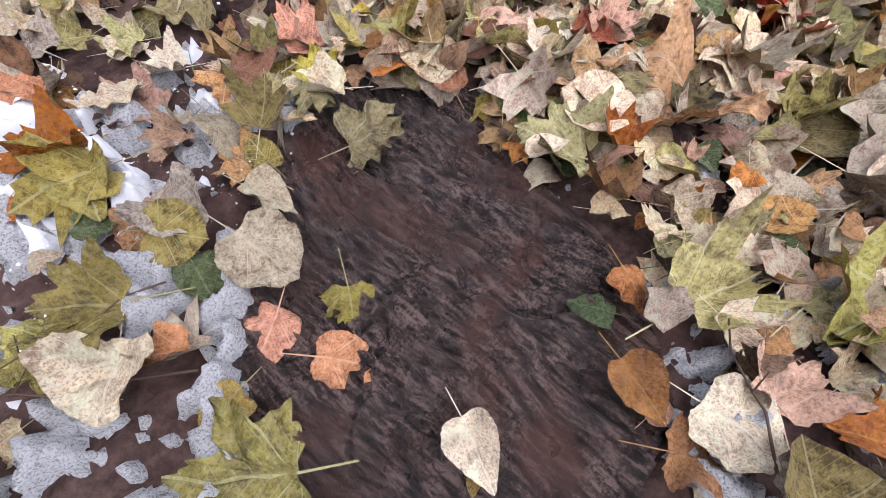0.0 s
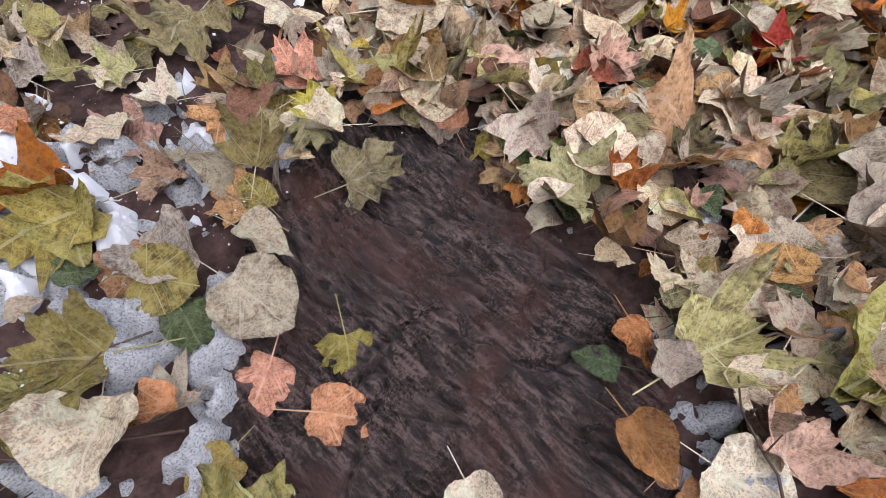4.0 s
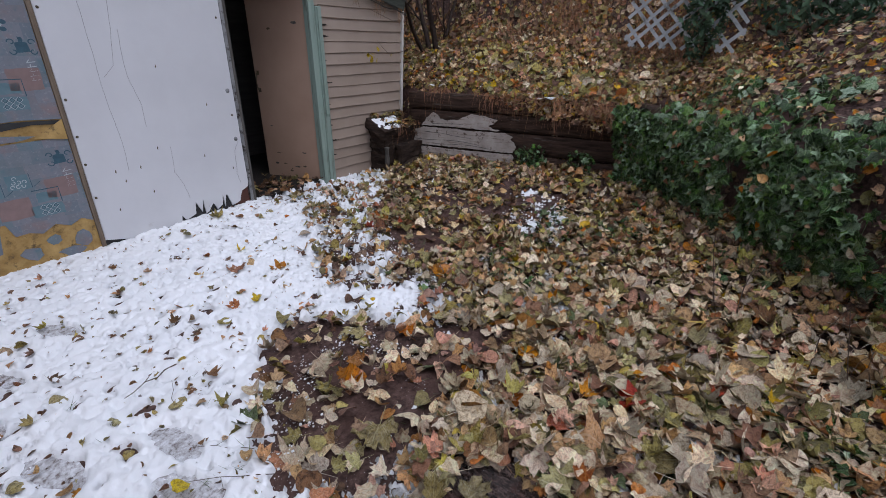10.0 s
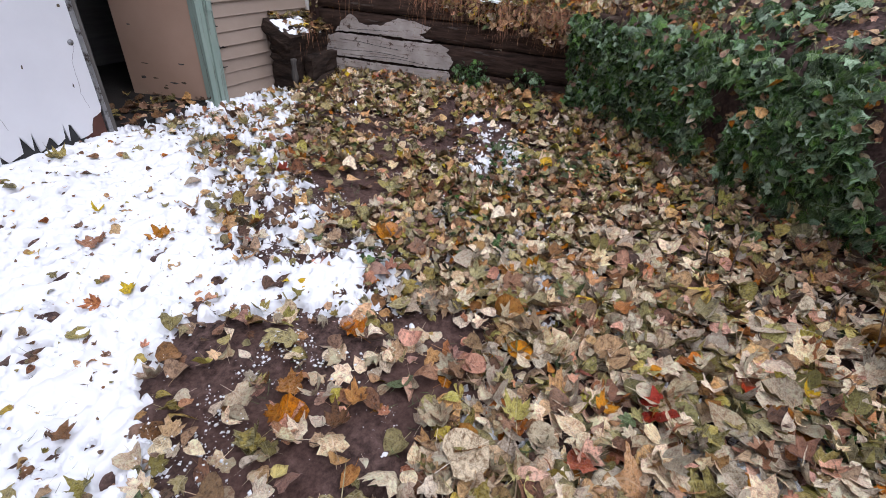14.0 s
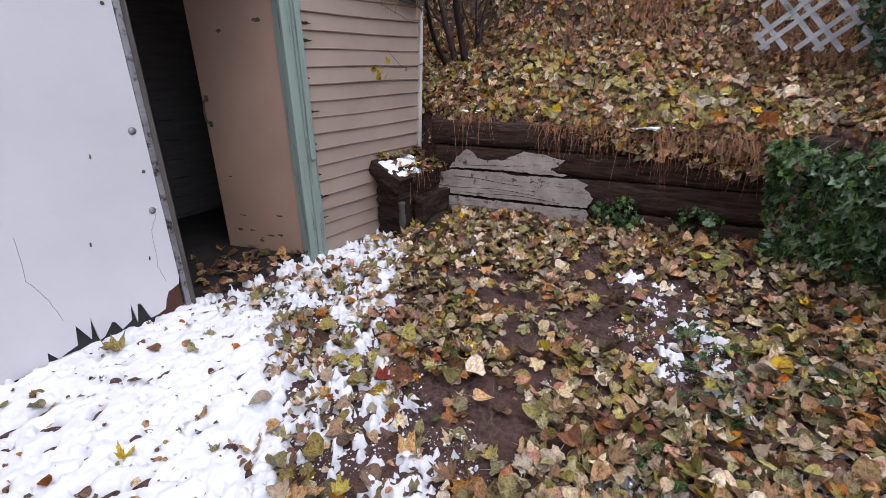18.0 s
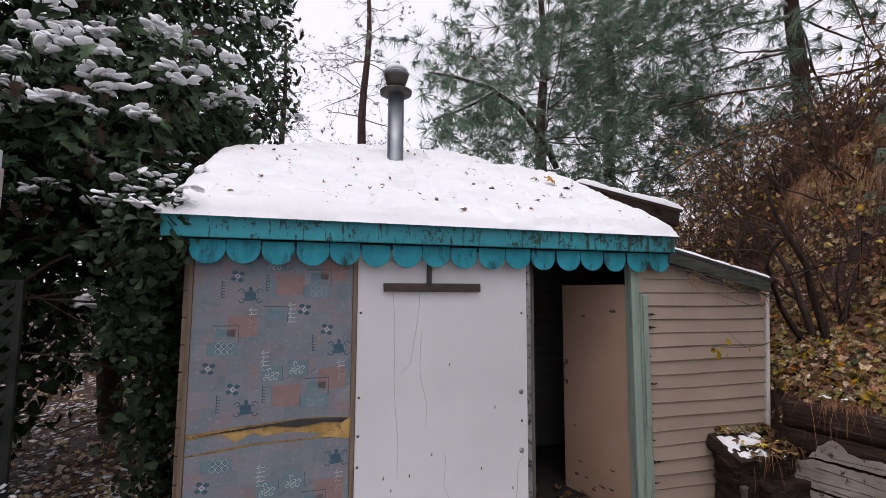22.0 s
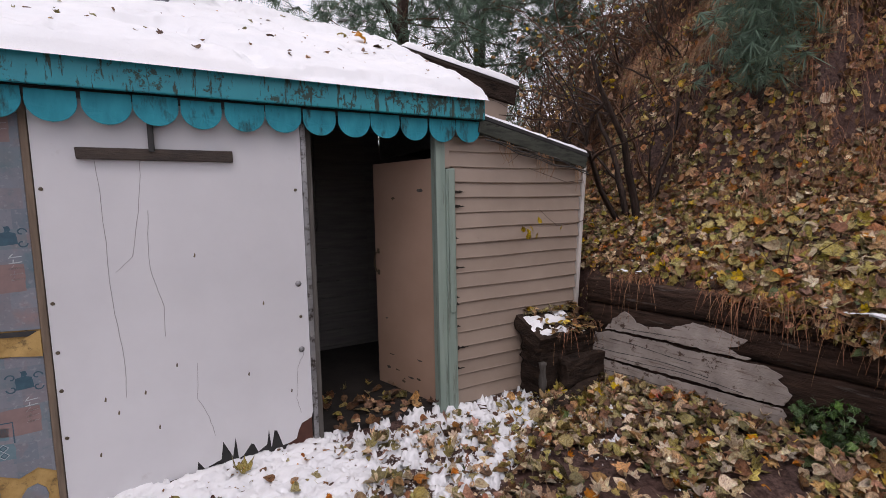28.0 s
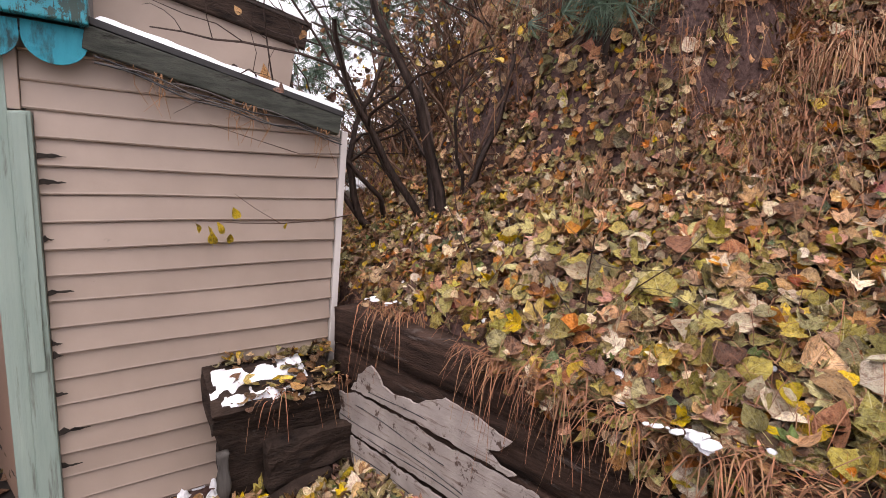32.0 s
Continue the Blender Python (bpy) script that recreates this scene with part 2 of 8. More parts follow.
class Cards:
    """Gathers many small shaped pieces (leaves, needles, chips) into one mesh."""

    def __init__(self):
        self.v, self.f, self.uv, self.m, self.n = [], [], [], [], 0

    def add(self, shape, places, rots, sizes, midx):
        """shape: (verts, tris, uv); places (n, 3), rots (n, 3, 3), sizes (n,), midx (n,)."""
        sv, sf, su = shape
        v = np.einsum("nij,kj->nki", rots * np.asarray(sizes)[:, None, None], sv) + np.asarray(places)[:, None]
        n, k = len(v), len(sv)
        self.v.append(v.reshape(-1, 3))
        self.f.append((sf[None] + (np.arange(n) * k)[:, None, None] + self.n).reshape(-1, 3))
        self.uv.append(np.tile(su, (n, 1)))
        self.m.append(np.repeat(np.asarray(midx), len(sf)))
        self.n += n * k

    def mesh(self, name, mats, smooth=True):
        return fast_mesh(name, np.concatenate(self.v), np.concatenate(self.f), mats, np.concatenate(self.m), np.concatenate(self.uv), smooth)


def rots_from(normals, spin):
    """Turns that carry z to the normals, after a spin about z."""
    n = np.asarray(normals, float)
    n = n / np.linalg.norm(n, axis=1, keepdims=True)
    ref = np.where(np.abs(n[:, 2:3]) < 0.95, np.array([[0, 0, 1.0]]), np.array([[1.0, 0, 0]]))
    a = np.cross(ref, n)
    a /= np.linalg.norm(a, axis=1, keepdims=True)
    b = np.cross(n, a)
    c, s = np.cos(spin)[:, None], np.sin(spin)[:, None]
    return np.stack([c * a + s * b, -s * a + c * b, n], -1)


rng = np.random.default_rng(11)

# ---------------------------------------------------------------- the lie of the land
BANK = np.array([(3.60, 30.0), (3.50, 2.6), (3.43, 0.12), (3.36, -0.22), (3.66, -1.9), (3.82, -2.75), (3.25, -3.5),
                 (2.65, -4.1), (1.95, -4.75), (1.42, -5.2), (1.25, -6.0), (1.1, -9.0), (0.0, -60.0)])


def bank_d(x, y):
    """Signed distance to the foot of the bank: positive on the hill."""
    x, y = np.asarray(x, float), np.asarray(y, float)
    best, sign = np.full(x.shape, 1e9), np.ones(x.shape)
    for (ax, ay), (bx, by) in zip(BANK, BANK[1:]):
        ux, uy = bx - ax, by - ay
        t = np.clip(((x - ax) * ux + (y - ay) * uy) / (ux * ux + uy * uy), 0, 1)
        dx, dy = x - ax - t * ux, y - ay - t * uy
        d = np.hypot(dx, dy)
        near = d < best
        best = np.where(near, d, best)
        sign = np.where(near, np.where(ux * dy - uy * dx > 0, 1.0, -1.0), sign)
    return best * sign


def soil_patch(x, y):
    """How bare the trodden earth is near the start of the walk."""
    u, v = x + 0.27, y + 3.56
    a, b = u * 0.80 - v * 0.60, u * 0.60 + v * 0.80
    r = np.hypot((a + 0.02) / 0.24, (b - 0.01) / 0.36) + 0.6 * (fbm(x, y, 6, 3, 31) - 0.5)
    return 1 - sstep(0.75, 1.1, r)


def land(x, y, fine=True):
    x, y = np.asarray(x, float), np.asarray(y, float)
    d = bank_d(x, y)
    yard = 0.05 * (fbm(x, y, 0.7, 3, 3) - 0.5) - 0.02 - 0.03 * sstep(0.5, -1.5, x) + 0.13 * sstep(0.9, 0.0, -d) * sstep(0.4, -1.2, y)
    if fine:
        yard = yard + 0.035 * (fbm(x, y, 6, 4, 5) - 0.5)
        p = soil_patch(x, y)
        a = y
        b = x + 0.05 * np.sin(y * 7) + 0.03 * (fbm(x, y, 5, 2, 29) - 0.5)
        b = b + 0.02 * (fbm(x, y, 16, 3, 33) - 0.5)
        flow = 0.12 + 0.88 * sstep(0.40, 0.60, fbm(x, y, 8, 2, 30))
        ridge = 1.2 * (fbm(a * 0.16, b, 130, 2, 8) - 0.5) + 0.8 * (fbm(a * 0.22, b, 55, 2, 28) - 0.5)
        slab = fbm(a * 0.45, b, 7, 2, 18) - 0.5
        crack = sstep(0.035, 0.0, np.abs(fbm(x, y, 5.5, 3, 32) - 0.5))
        yard = yard + p * (0.042 * ridge * flow + 0.05 * slab - 0.012 - 0.014 * crack)
    dd = np.clip(d, 0, None)
    north = sstep(-4.2, -2.2, y)
    steep = np.clip(dd - 1.0 - 0.5 * (fbm(x, y, 0.8, 2, 9) - 0.5), 0, None)
    rise = 0.52 + 0.16 * sstep(-2.6, -1.4, y)
    hill = 0.80 + rise * np.minimum(dd, 1.4) + 0.1 * np.clip(dd - 1.4, 0, None) * (1 - north)
    hill = hill + north * (3.2 * (1 - np.exp(-steep / 2.6)) + 0.12 * steep)
    back = sstep(0.4, 4.2, y)
    hill = hill * (1 - 0.55 * back)
    if fine:
        hill = hill + 0.16 * (fbm(x, y, 2.2, 4, 12) - 0.5) * sstep(0.1, 0.6, dd) + 0.05 * (fbm(x, y, 8, 3, 14) - 0.5)
        ledge = fbm(x * 1.0, y, 1.35, 3, 16)
        hill = hill + 0.46 * (sstep(0.43, 0.49, ledge) + sstep(0.58, 0.63, ledge) - 0.8) * sstep(0.9, 1.5, dd) * north
    step = sstep(0.02, 0.12, d)
    far = 0.02 * np.clip(y - 3, 0, None)
    return yard * (1 - step) + hill * step + far


def land_normal(x, y, e=0.04):
    gx = (land(x + e, y) - land(x - e, y)) / (2 * e)
    gy = (land(x, y + e) - land(x, y - e)) / (2 * e)
    n = np.stack([-gx, -gy, np.ones_like(gx)], -1)
    return n / np.linalg.norm(n, axis=-1, keepdims=True)


def axis(lo, hi, fine0, fine1, step, far_n):
    mid = np.arange(fine0, fine1, step)
    a = fine0 - np.geomspace(step, fine0 - lo, far_n)[::-1]
    b = fine1 + np.geomspace(step, hi - fine1, far_n)
    return np.concatenate([a, mid, b])


def sheet(name, xs, ys, zfun, mats, smooth=True, keep=None):
    X, Y = np.meshgrid(xs, ys, indexing="ij")
    Z = zfun(X, Y)
    nx, ny = X.shape
    i, j = np.meshgrid(np.arange(nx - 1), np.arange(ny - 1), indexing="ij")
    a = i * ny + j
    f = np.stack([a, a + ny, a + ny + 1, a + 1], -1).reshape(-1, 4)
    if keep is not None:
        k = keep(X, Y)
        k = k[:-1, :-1] | k[1:, :-1] | k[:-1, 1:] | k[1:, 1:]
        f = f[k.ravel()]
    v = np.stack([X, Y, Z], -1).reshape(-1, 3)
    used, inv = np.unique(f, return_inverse=True)
    return fast_mesh(name, v[used], inv.reshape(f.shape), mats, smooth=smooth)


def mat_soil():
    m, nt, b = mat_new("wet_soil")
    v = coords(nt)
    big = noise_tex(nt, v, 1.3, 5)
    fine = noise_tex(nt, v, 38, 8, 0.7)
    col = ramp(nt, fine, [(0.34, (0.014, 0.008, 0.007)), (0.50, (0.080, 0.049, 0.042)), (0.70, (0.18, 0.115, 0.10))])
    col = mixc(nt, ramp(nt, big, [(0.4, gray(0)), (0.65, gray(0.6))]), col, (0.095, 0.050, 0.040))
    nt.links.new(col, b.inputs["Base Color"])
    nt.links.new(ramp(nt, noise_tex(nt, v, 14, 4), [(0.35, gray(0.5)), (0.7, gray(0.85))]), b.inputs["Roughness"])
    b.inputs["Specular IOR Level"].default_value = 0.15
    bump(nt, b, fine, 0.9, 0.014)
    return m


def mat_snow(name="snow"):
    m, nt, b = mat_new(name)
    v = coords(nt)
    col = ramp(nt, noise_tex(nt, v, 3, 4), [(0.3, (0.80, 0.82, 0.85)), (0.7, (0.89, 0.90, 0.92))])
    nt.links.new(col, b.inputs["Base Color"])
    b.inputs["Roughness"].default_value = 0.75
    b.inputs["Specular IOR Level"].default_value = 0.3
    g = noise_tex(nt, v, 90, 6, 0.7)
    bump(nt, b, g, 0.6, 0.012)
    return m


M_SOIL, M_SNOW = mat_soil(), mat_snow()

def mat_trodden():
    """Wet trodden earth wrinkled along a woody grain."""
    m, nt, b = mat_new("trodden_earth")
    v = coords(nt, scale=(1, 0.22, 1), rot=(0, 0, radians(4)))
    w = coords(nt)
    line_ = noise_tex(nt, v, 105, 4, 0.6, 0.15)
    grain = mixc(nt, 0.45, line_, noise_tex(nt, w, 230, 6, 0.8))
    # dark grooves and pale ridges: relief shade and wet gleam put into the colour
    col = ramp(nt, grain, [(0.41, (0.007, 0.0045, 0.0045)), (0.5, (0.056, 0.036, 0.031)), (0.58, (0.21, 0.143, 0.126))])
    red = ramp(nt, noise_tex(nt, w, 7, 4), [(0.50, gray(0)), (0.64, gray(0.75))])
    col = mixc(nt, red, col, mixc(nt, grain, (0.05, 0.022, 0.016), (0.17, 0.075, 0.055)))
    nt.links.new(col, b.inputs["Base Color"])
    nt.links.new(ramp(nt, noise_tex(nt, w, 11, 4), [(0.40, gray(0.16)), (0.62, gray(0.40))]), b.inputs["Roughness"])
    b.inputs["Specular IOR Level"].default_value = 0.7
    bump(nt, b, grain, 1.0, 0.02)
    return m


ground = tagged(new("ground", sheet("ground", axis(-60, 60, -3.0, 6.2, 0.05, 26), axis(-60, 80, -6.4, 4.6, 0.05, 26), lambda x, y: land(x, y) - 0.05 * sstep(0.0, 0.2, soil_patch(x, y)), [M_SOIL])),
                "dark wet brown earth rising to a bank", "ground", kind="structure")


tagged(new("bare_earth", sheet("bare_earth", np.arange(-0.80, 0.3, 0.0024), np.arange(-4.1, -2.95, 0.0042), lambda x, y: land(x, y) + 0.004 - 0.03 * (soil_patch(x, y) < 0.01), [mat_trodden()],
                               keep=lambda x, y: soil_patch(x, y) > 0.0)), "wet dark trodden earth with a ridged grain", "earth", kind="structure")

# ---------------------------------------------------------------- snow
def snow_share(x, y):
    """How much of the yard the snow covers: 1 deep, about a half where it lies loose over the leaves."""
    solid = np.interp(y, [-4.8, -3.4, -2.84, -2.64, -2.31, -1.97, -1.77, -1.15, -0.49, -0.2, 0.0], [-1.45, -1.1, -0.80, -0.62, -0.34, 0.02, 0.50, 0.90, 1.45, 1.30, 1.2])
    loose = np.interp(y, [-4.8, -3.4, -3.0, -2.75, -2.58, -2.24, -1.86, -1.47, -1.11, -0.41, 0.0], [-1.0, -0.55, 0.0, 0.80, 1.02, 1.22, 1.30, 1.48, 1.92, 2.9, 3.1])
    wob = 0.24 * (fbm(x, y, 2.6, 3, 23) - 0.5)
    c = 1 - 0.53 * sstep(-0.14, 0.16, x - solid + wob) - 0.58 * sstep(-0.34, 0.14, x - loose + 1.5 * wob)
    half = 0.14 + 0.46 * np.clip((-1.93 - y) / 0.9, 0, 1)
    bare = (1 - sstep(0.75, 1.1, np.abs(x - 0.06 + 0.1 * wob) / half)) * sstep(-1.90, -2.05, y) * sstep(-3.1, -2.8, y)
    c = c - 0.42 * bare
    # a lobe of deeper snow runs out over the leaves
    u, w = (x - 0.30) * 0.53 - (y + 1.86) * 0.85, (x - 0.30) * 0.85 + (y + 1.86) * 0.53
    c = c + 0.42 * (1 - sstep(0.08, 0.24, np.abs(w - 0.06 + 0.5 * wob))) * sstep(-0.05, 0.1, u) * sstep(0.75, 0.60, u)
    return c


def snow_mask(x, y):
    """Over 0 where the snow lies on the yard."""
    c = snow_share(x, y)
    s = 0.86 * c - 0.43
    corner = 0.30 - np.abs(y + 0.35 + 0.28 * (x - 2.3)) * 1.5 - 0.30 * np.clip(x - 2.8, 0, None) - 0.3 * np.clip(1.6 - x, 0, None)
    p, q = ((x - 1.45) * 1.6 + (y + 3.15) * 1.15) / 1.97, ((x - 1.45) * -1.15 + (y + 3.15) * 1.6) / 1.97
    streak = 0.02 - np.abs(q + 0.08 * np.sin(p * 5)) * 1.1 - 0.25 * np.clip(np.abs(p - 0.9) - 0.9, 0, None) - 0.12 * (np.sin(p * 5.5 - 1.2) > 0.3)
    path = 0.4 - np.abs(x + 1.75) * 0.8 - 0.35 * np.clip(y - 0.6, 0, None)
    s = np.maximum.reduce([s, corner * 0.45 - 0.04, streak * 0.9])
    s = np.where(y > 0.05, path, s)
    strip = sstep(-1.9, -2.6, y)
    s = s - 1.2 * np.clip(-3.75 - y, 0, None)
    left = sstep(-2.36 + 0.16 * strip, -2.16 + 0.2 * strip, x + 0.14 * (fbm(x, y, 5, 2, 44) - 0.5))
    s = np.minimum(s, left * 0.5 - 0.08)
    n = fbm(x, y, 11, 4, 21) - 0.5
    n3 = fbm(x, y, 34, 2, 25) - 0.5
    n4 = fbm(x, y, 75, 2, 26) - 0.5
    return s + (0.55 * n + 0.66 * n3 + 0.42 * n4) * sstep(0.62, 0.10, s) + 0.12 * n


def prints(x, y):
    """Trodden hollows in the snow."""
    out = np.zeros_like(x)
    rnd = random.Random(5)
    for cx, cy, a in ((-0.64, -2.26, 0.1), (-0.72, -2.50, 0.3), (-0.88, -2.62, -0.2), (-1.01, -2.78, 0.4), (-0.73, -2.68, 0.5), (-0.96, -2.04, 0.3), (-1.07, -1.57, 0.4),
                      (-1.43, -1.98, 0.25), (-1.24, -2.16, 0.1), (-1.40, -1.26, 0.4), (-1.22, -0.82, 0.5), (-0.93, -1.23, 0.5), (-1.64, -2.32, 0.2), (-1.05, -0.55, 0.6),
                      (-1.35, 0.1, 0.3), (-0.62, -1.0, 0.4)):
        u, v = x - cx, y - cy
        p, q = u * math.cos(a) + v * math.sin(a), -u * math.sin(a) + v * math.cos(a)
        r = np.hypot(p / 0.055, q / (0.14 + 0.02 * rnd.random()))
        tread = 0.16 * np.sin(q * 135 + 1.5 * np.cos(p * 60))
        out = np.maximum(out, (1 - sstep(0.75, 1.15, r)) * (0.85 + tread))
    return out


def holes(x, y):
    """Small melt holes round leaves and stubs."""
    out = np.zeros_like(x)
    r = np.random.default_rng(61)
    cells = np.floor(x * 4).astype(int) * 1000 + np.floor(y * 4).astype(int)
    order = np.argsort(cells.ravel(), kind="stable")
    keys = cells.ravel()[order]
    fx, fy, fo = x.ravel(), y.ravel(), out.ravel()
    for hx, hy, hr, ha in zip(r.uniform(-2.2, 1.6, 900), r.uniform(-3.9, 0.0, 900), 0.013 + 0.036 * r.random(900) ** 2, r.uniform(0, 6.3, 900)):
        for cx in (math.floor((hx - 0.06) * 4), math.floor((hx + 0.06) * 4)):
            for cy in (math.floor((hy - 0.06) * 4), math.floor((hy + 0.06) * 4)):
                lo, hi = np.searchsorted(keys, [cx * 1000 + cy, cx * 1000 + cy + 1])
                k = order[lo:hi]
                u, v = fx[k] - hx, fy[k] - hy
                q = np.hypot(u * math.cos(ha) + v * math.sin(ha), (v * math.cos(ha) - u * math.sin(ha)) * 1.7) / hr
                fo[k] = np.maximum(fo[k], 1 - sstep(0.55, 1.35, q))
    return fo.reshape(x.shape)


def snow_z(x, y):
    s = snow_mask(x, y)
    c = snow_share(x, y)
    th = 0.030 * np.tanh(s * 6) + 0.016 * sstep(0.0, 0.12, s) * sstep(0.85, 0.6, c) * sstep(0.1, 0.4, c)
    th = th + (0.012 * (fbm(x, y, 5, 3, 71) - 0.5) + 0.020 * (fbm(x, y, 22, 3, 72) - 0.5) + 0.010 * (fbm(x, y, 62, 2, 73) - 0.5)) * sstep(0.0, 0.15, s)
    th = th - prints(x, y) * 0.046 - holes(x, y) * 0.06 - 0.020 * sstep(0.56, 0.70, fbm(x, y, 30, 2, 74))
    return land(x, y) + th + 0.004


snow = tagged(new("snow_cover", sheet("snow_cover", np.arange(-2.35, 3.1, 0.0095), np.arange(-3.95, 2.2, 0.0095), snow_z, [M_SNOW],
                                      keep=lambda x, y: snow_mask(x, y) > -0.12)),
              "thin white snow with footprints and melt holes on bare earth", "snow", kind="stuff")

def mat_slush():
    """Wet grey trodden slush with earth showing through."""
    m, nt, b = mat_new("trodden_slush")
    v = coords(nt)
    col = ramp(nt, noise_tex(nt, v, 45, 5, 0.7), [(0.36, (0.16, 0.13, 0.12)), (0.46, (0.42, 0.41, 0.42)), (0.62, (0.66, 0.67, 0.70))])
    nt.links.new(col, b.inputs["Base Color"])
    b.inputs["Roughness"].default_value = 0.35
    bump(nt, b, noise_tex(nt, v, 120, 4), 0.7, 0.008)
    return m


tagged(new("footprints", sheet("footprints", np.arange(-1.8, 0.1, 0.012), np.arange(-3.0, 0.4, 0.012), lambda x, y: land(x, y) + 0.007 + 0.010 * (fbm(x, y, 40, 2, 76) - 0.5), [mat_slush()],
                                keep=lambda x, y: (prints(x, y) > 0.35) & (snow_mask(x, y) > 0.0))), "grey trodden slush in the footprints", "footprints", kind="stuff")

# ---------------------------------------------------------------- shed
def mat_teal():
    """Teal gloss paint with black-green mildew running down in streaks, worst to one side."""
    m, nt, b = mat_new("teal_paint")
    v = coords(nt, scale=(20, 1, 3.2))
    w = coords(nt)
    col = ramp(nt, noise_tex(nt, w, 4), [(0.3, (0.002, 0.21, 0.265)), (0.7, (0.008, 0.31, 0.37))])
    sep = nt.nodes.new("ShaderNodeSeparateXYZ")
    nt.links.new(w, sep.inputs[0])
    grow = math_n(nt, "MULTIPLY_ADD", sep.outputs[0], 0.022, 0.03)
    s1 = math_n(nt, "ADD", noise_tex(nt, v, 2.2, 6, 0.7), grow)
    s2 = math_n(nt, "ADD", noise_tex(nt, w, 11, 6, 0.75), math_n(nt, "MULTIPLY", grow, 0.8))
    f = math_n(nt, "MAXIMUM", ramp(nt, s1, [(0.60, gray(0)), (0.65, gray(0.95))]), ramp(nt, s2, [(0.60, gray(0)), (0.645, gray(0.92))]))
    col = mixc(nt, f, col, mixc(nt, noise_tex(nt, w, 25), (0.006, 0.016, 0.010), (0.02, 0.045, 0.022)))
    nt.links.new(col, b.inputs["Base Color"])
    b.inputs["Roughness"].default_value = 0.45
    bump(nt, b, math_n(nt, "SUBTRACT", noise_tex(nt, w, 40), f), 0.4, 0.004)
    return m


M_TEAL = mat_teal()
M_TEAL2 = plain("teal_vinyl", (0.0, 0.19, 0.25), (0.01, 0.30, 0.38), 5, 0.55, 0.25, 30, 0.004, (3, 1, 1), stain=(0.012, 0.05, 0.055), stain_scale=4, stain_at=0.55, spec=0.3)
M_WHITE = plain("white_board", (0.55, 0.55, 0.57), (0.62, 0.62, 0.64), 1.5, 0.42, 0.12, 25, 0.003, stain=(0.47, 0.45, 0.45), stain_scale=5, stain_at=0.66)
M_WOOD = plain("weathered_wood", (0.09, 0.064, 0.045), (0.20, 0.148, 0.105), 5, 0.8, 0.5, 40, 0.004, (6, 6, 0.6))
M_DARKWOOD = plain("dark_wood", (0.018, 0.012, 0.009), (0.06, 0.04, 0.028), 6, 0.6, 0.7, 30, 0.008, (1, 1, 5))
M_GREEN = plain("faded_green_paint", (0.20, 0.27, 0.23), (0.27, 0.34, 0.29), 3, 0.6, 0.4, 30, 0.004, (8, 8, 0.5), stain=(0.07, 0.065, 0.05), stain_scale=3.2, stain_at=0.565)
M_SIDING = plain("beige_siding", (0.275, 0.212, 0.168), (0.345, 0.27, 0.215), 2, 0.55, 0.15, 60, 0.002, stain=(0.10, 0.08, 0.065), stain_scale=7, stain_at=0.655)
M_DOOR = plain("peach_door_paint", (0.36, 0.235, 0.17), (0.43, 0.29, 0.215), 2, 0.5, 0.12, 30, 0.003, stain=(0.27, 0.19, 0.14), stain_scale=7, stain_at=0.70)
M_GREYWOOD = plain("grey_old_wood", (0.05, 0.045, 0.04), (0.13, 0.12, 0.11), 5, 0.85, 0.6, 40, 0.004, (6, 6, 0.6), spec=0.2)
M_METAL = plain("grey_edge_metal", (0.22, 0.22, 0.23), (0.38, 0.38, 0.38), 8, 0.45, 0.2, 60, 0.002, metal=0.7, stain=(0.05, 0.04, 0.035), stain_scale=20, stain_at=0.5)
M_GALV = plain("galvanised_steel", (0.20, 0.22, 0.25), (0.33, 0.35, 0.38), 4, 0.42, 0.1, 30, 0.002, metal=0.85)
M_RUST = plain("rusty_steel", (0.05, 0.04, 0.03), (0.16, 0.12, 0.07), 6, 0.65, 0.3, 30, 0.003, metal=0.4)
# board colour set low so it carries the dimness of the inside
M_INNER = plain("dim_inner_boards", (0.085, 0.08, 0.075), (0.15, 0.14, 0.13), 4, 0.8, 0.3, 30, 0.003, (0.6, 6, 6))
M_BLACK = plain("near_black", (0.012, 0.012, 0.012), (0.03, 0.03, 0.03), 8, 0.7, 0.3, 40, 0.004)


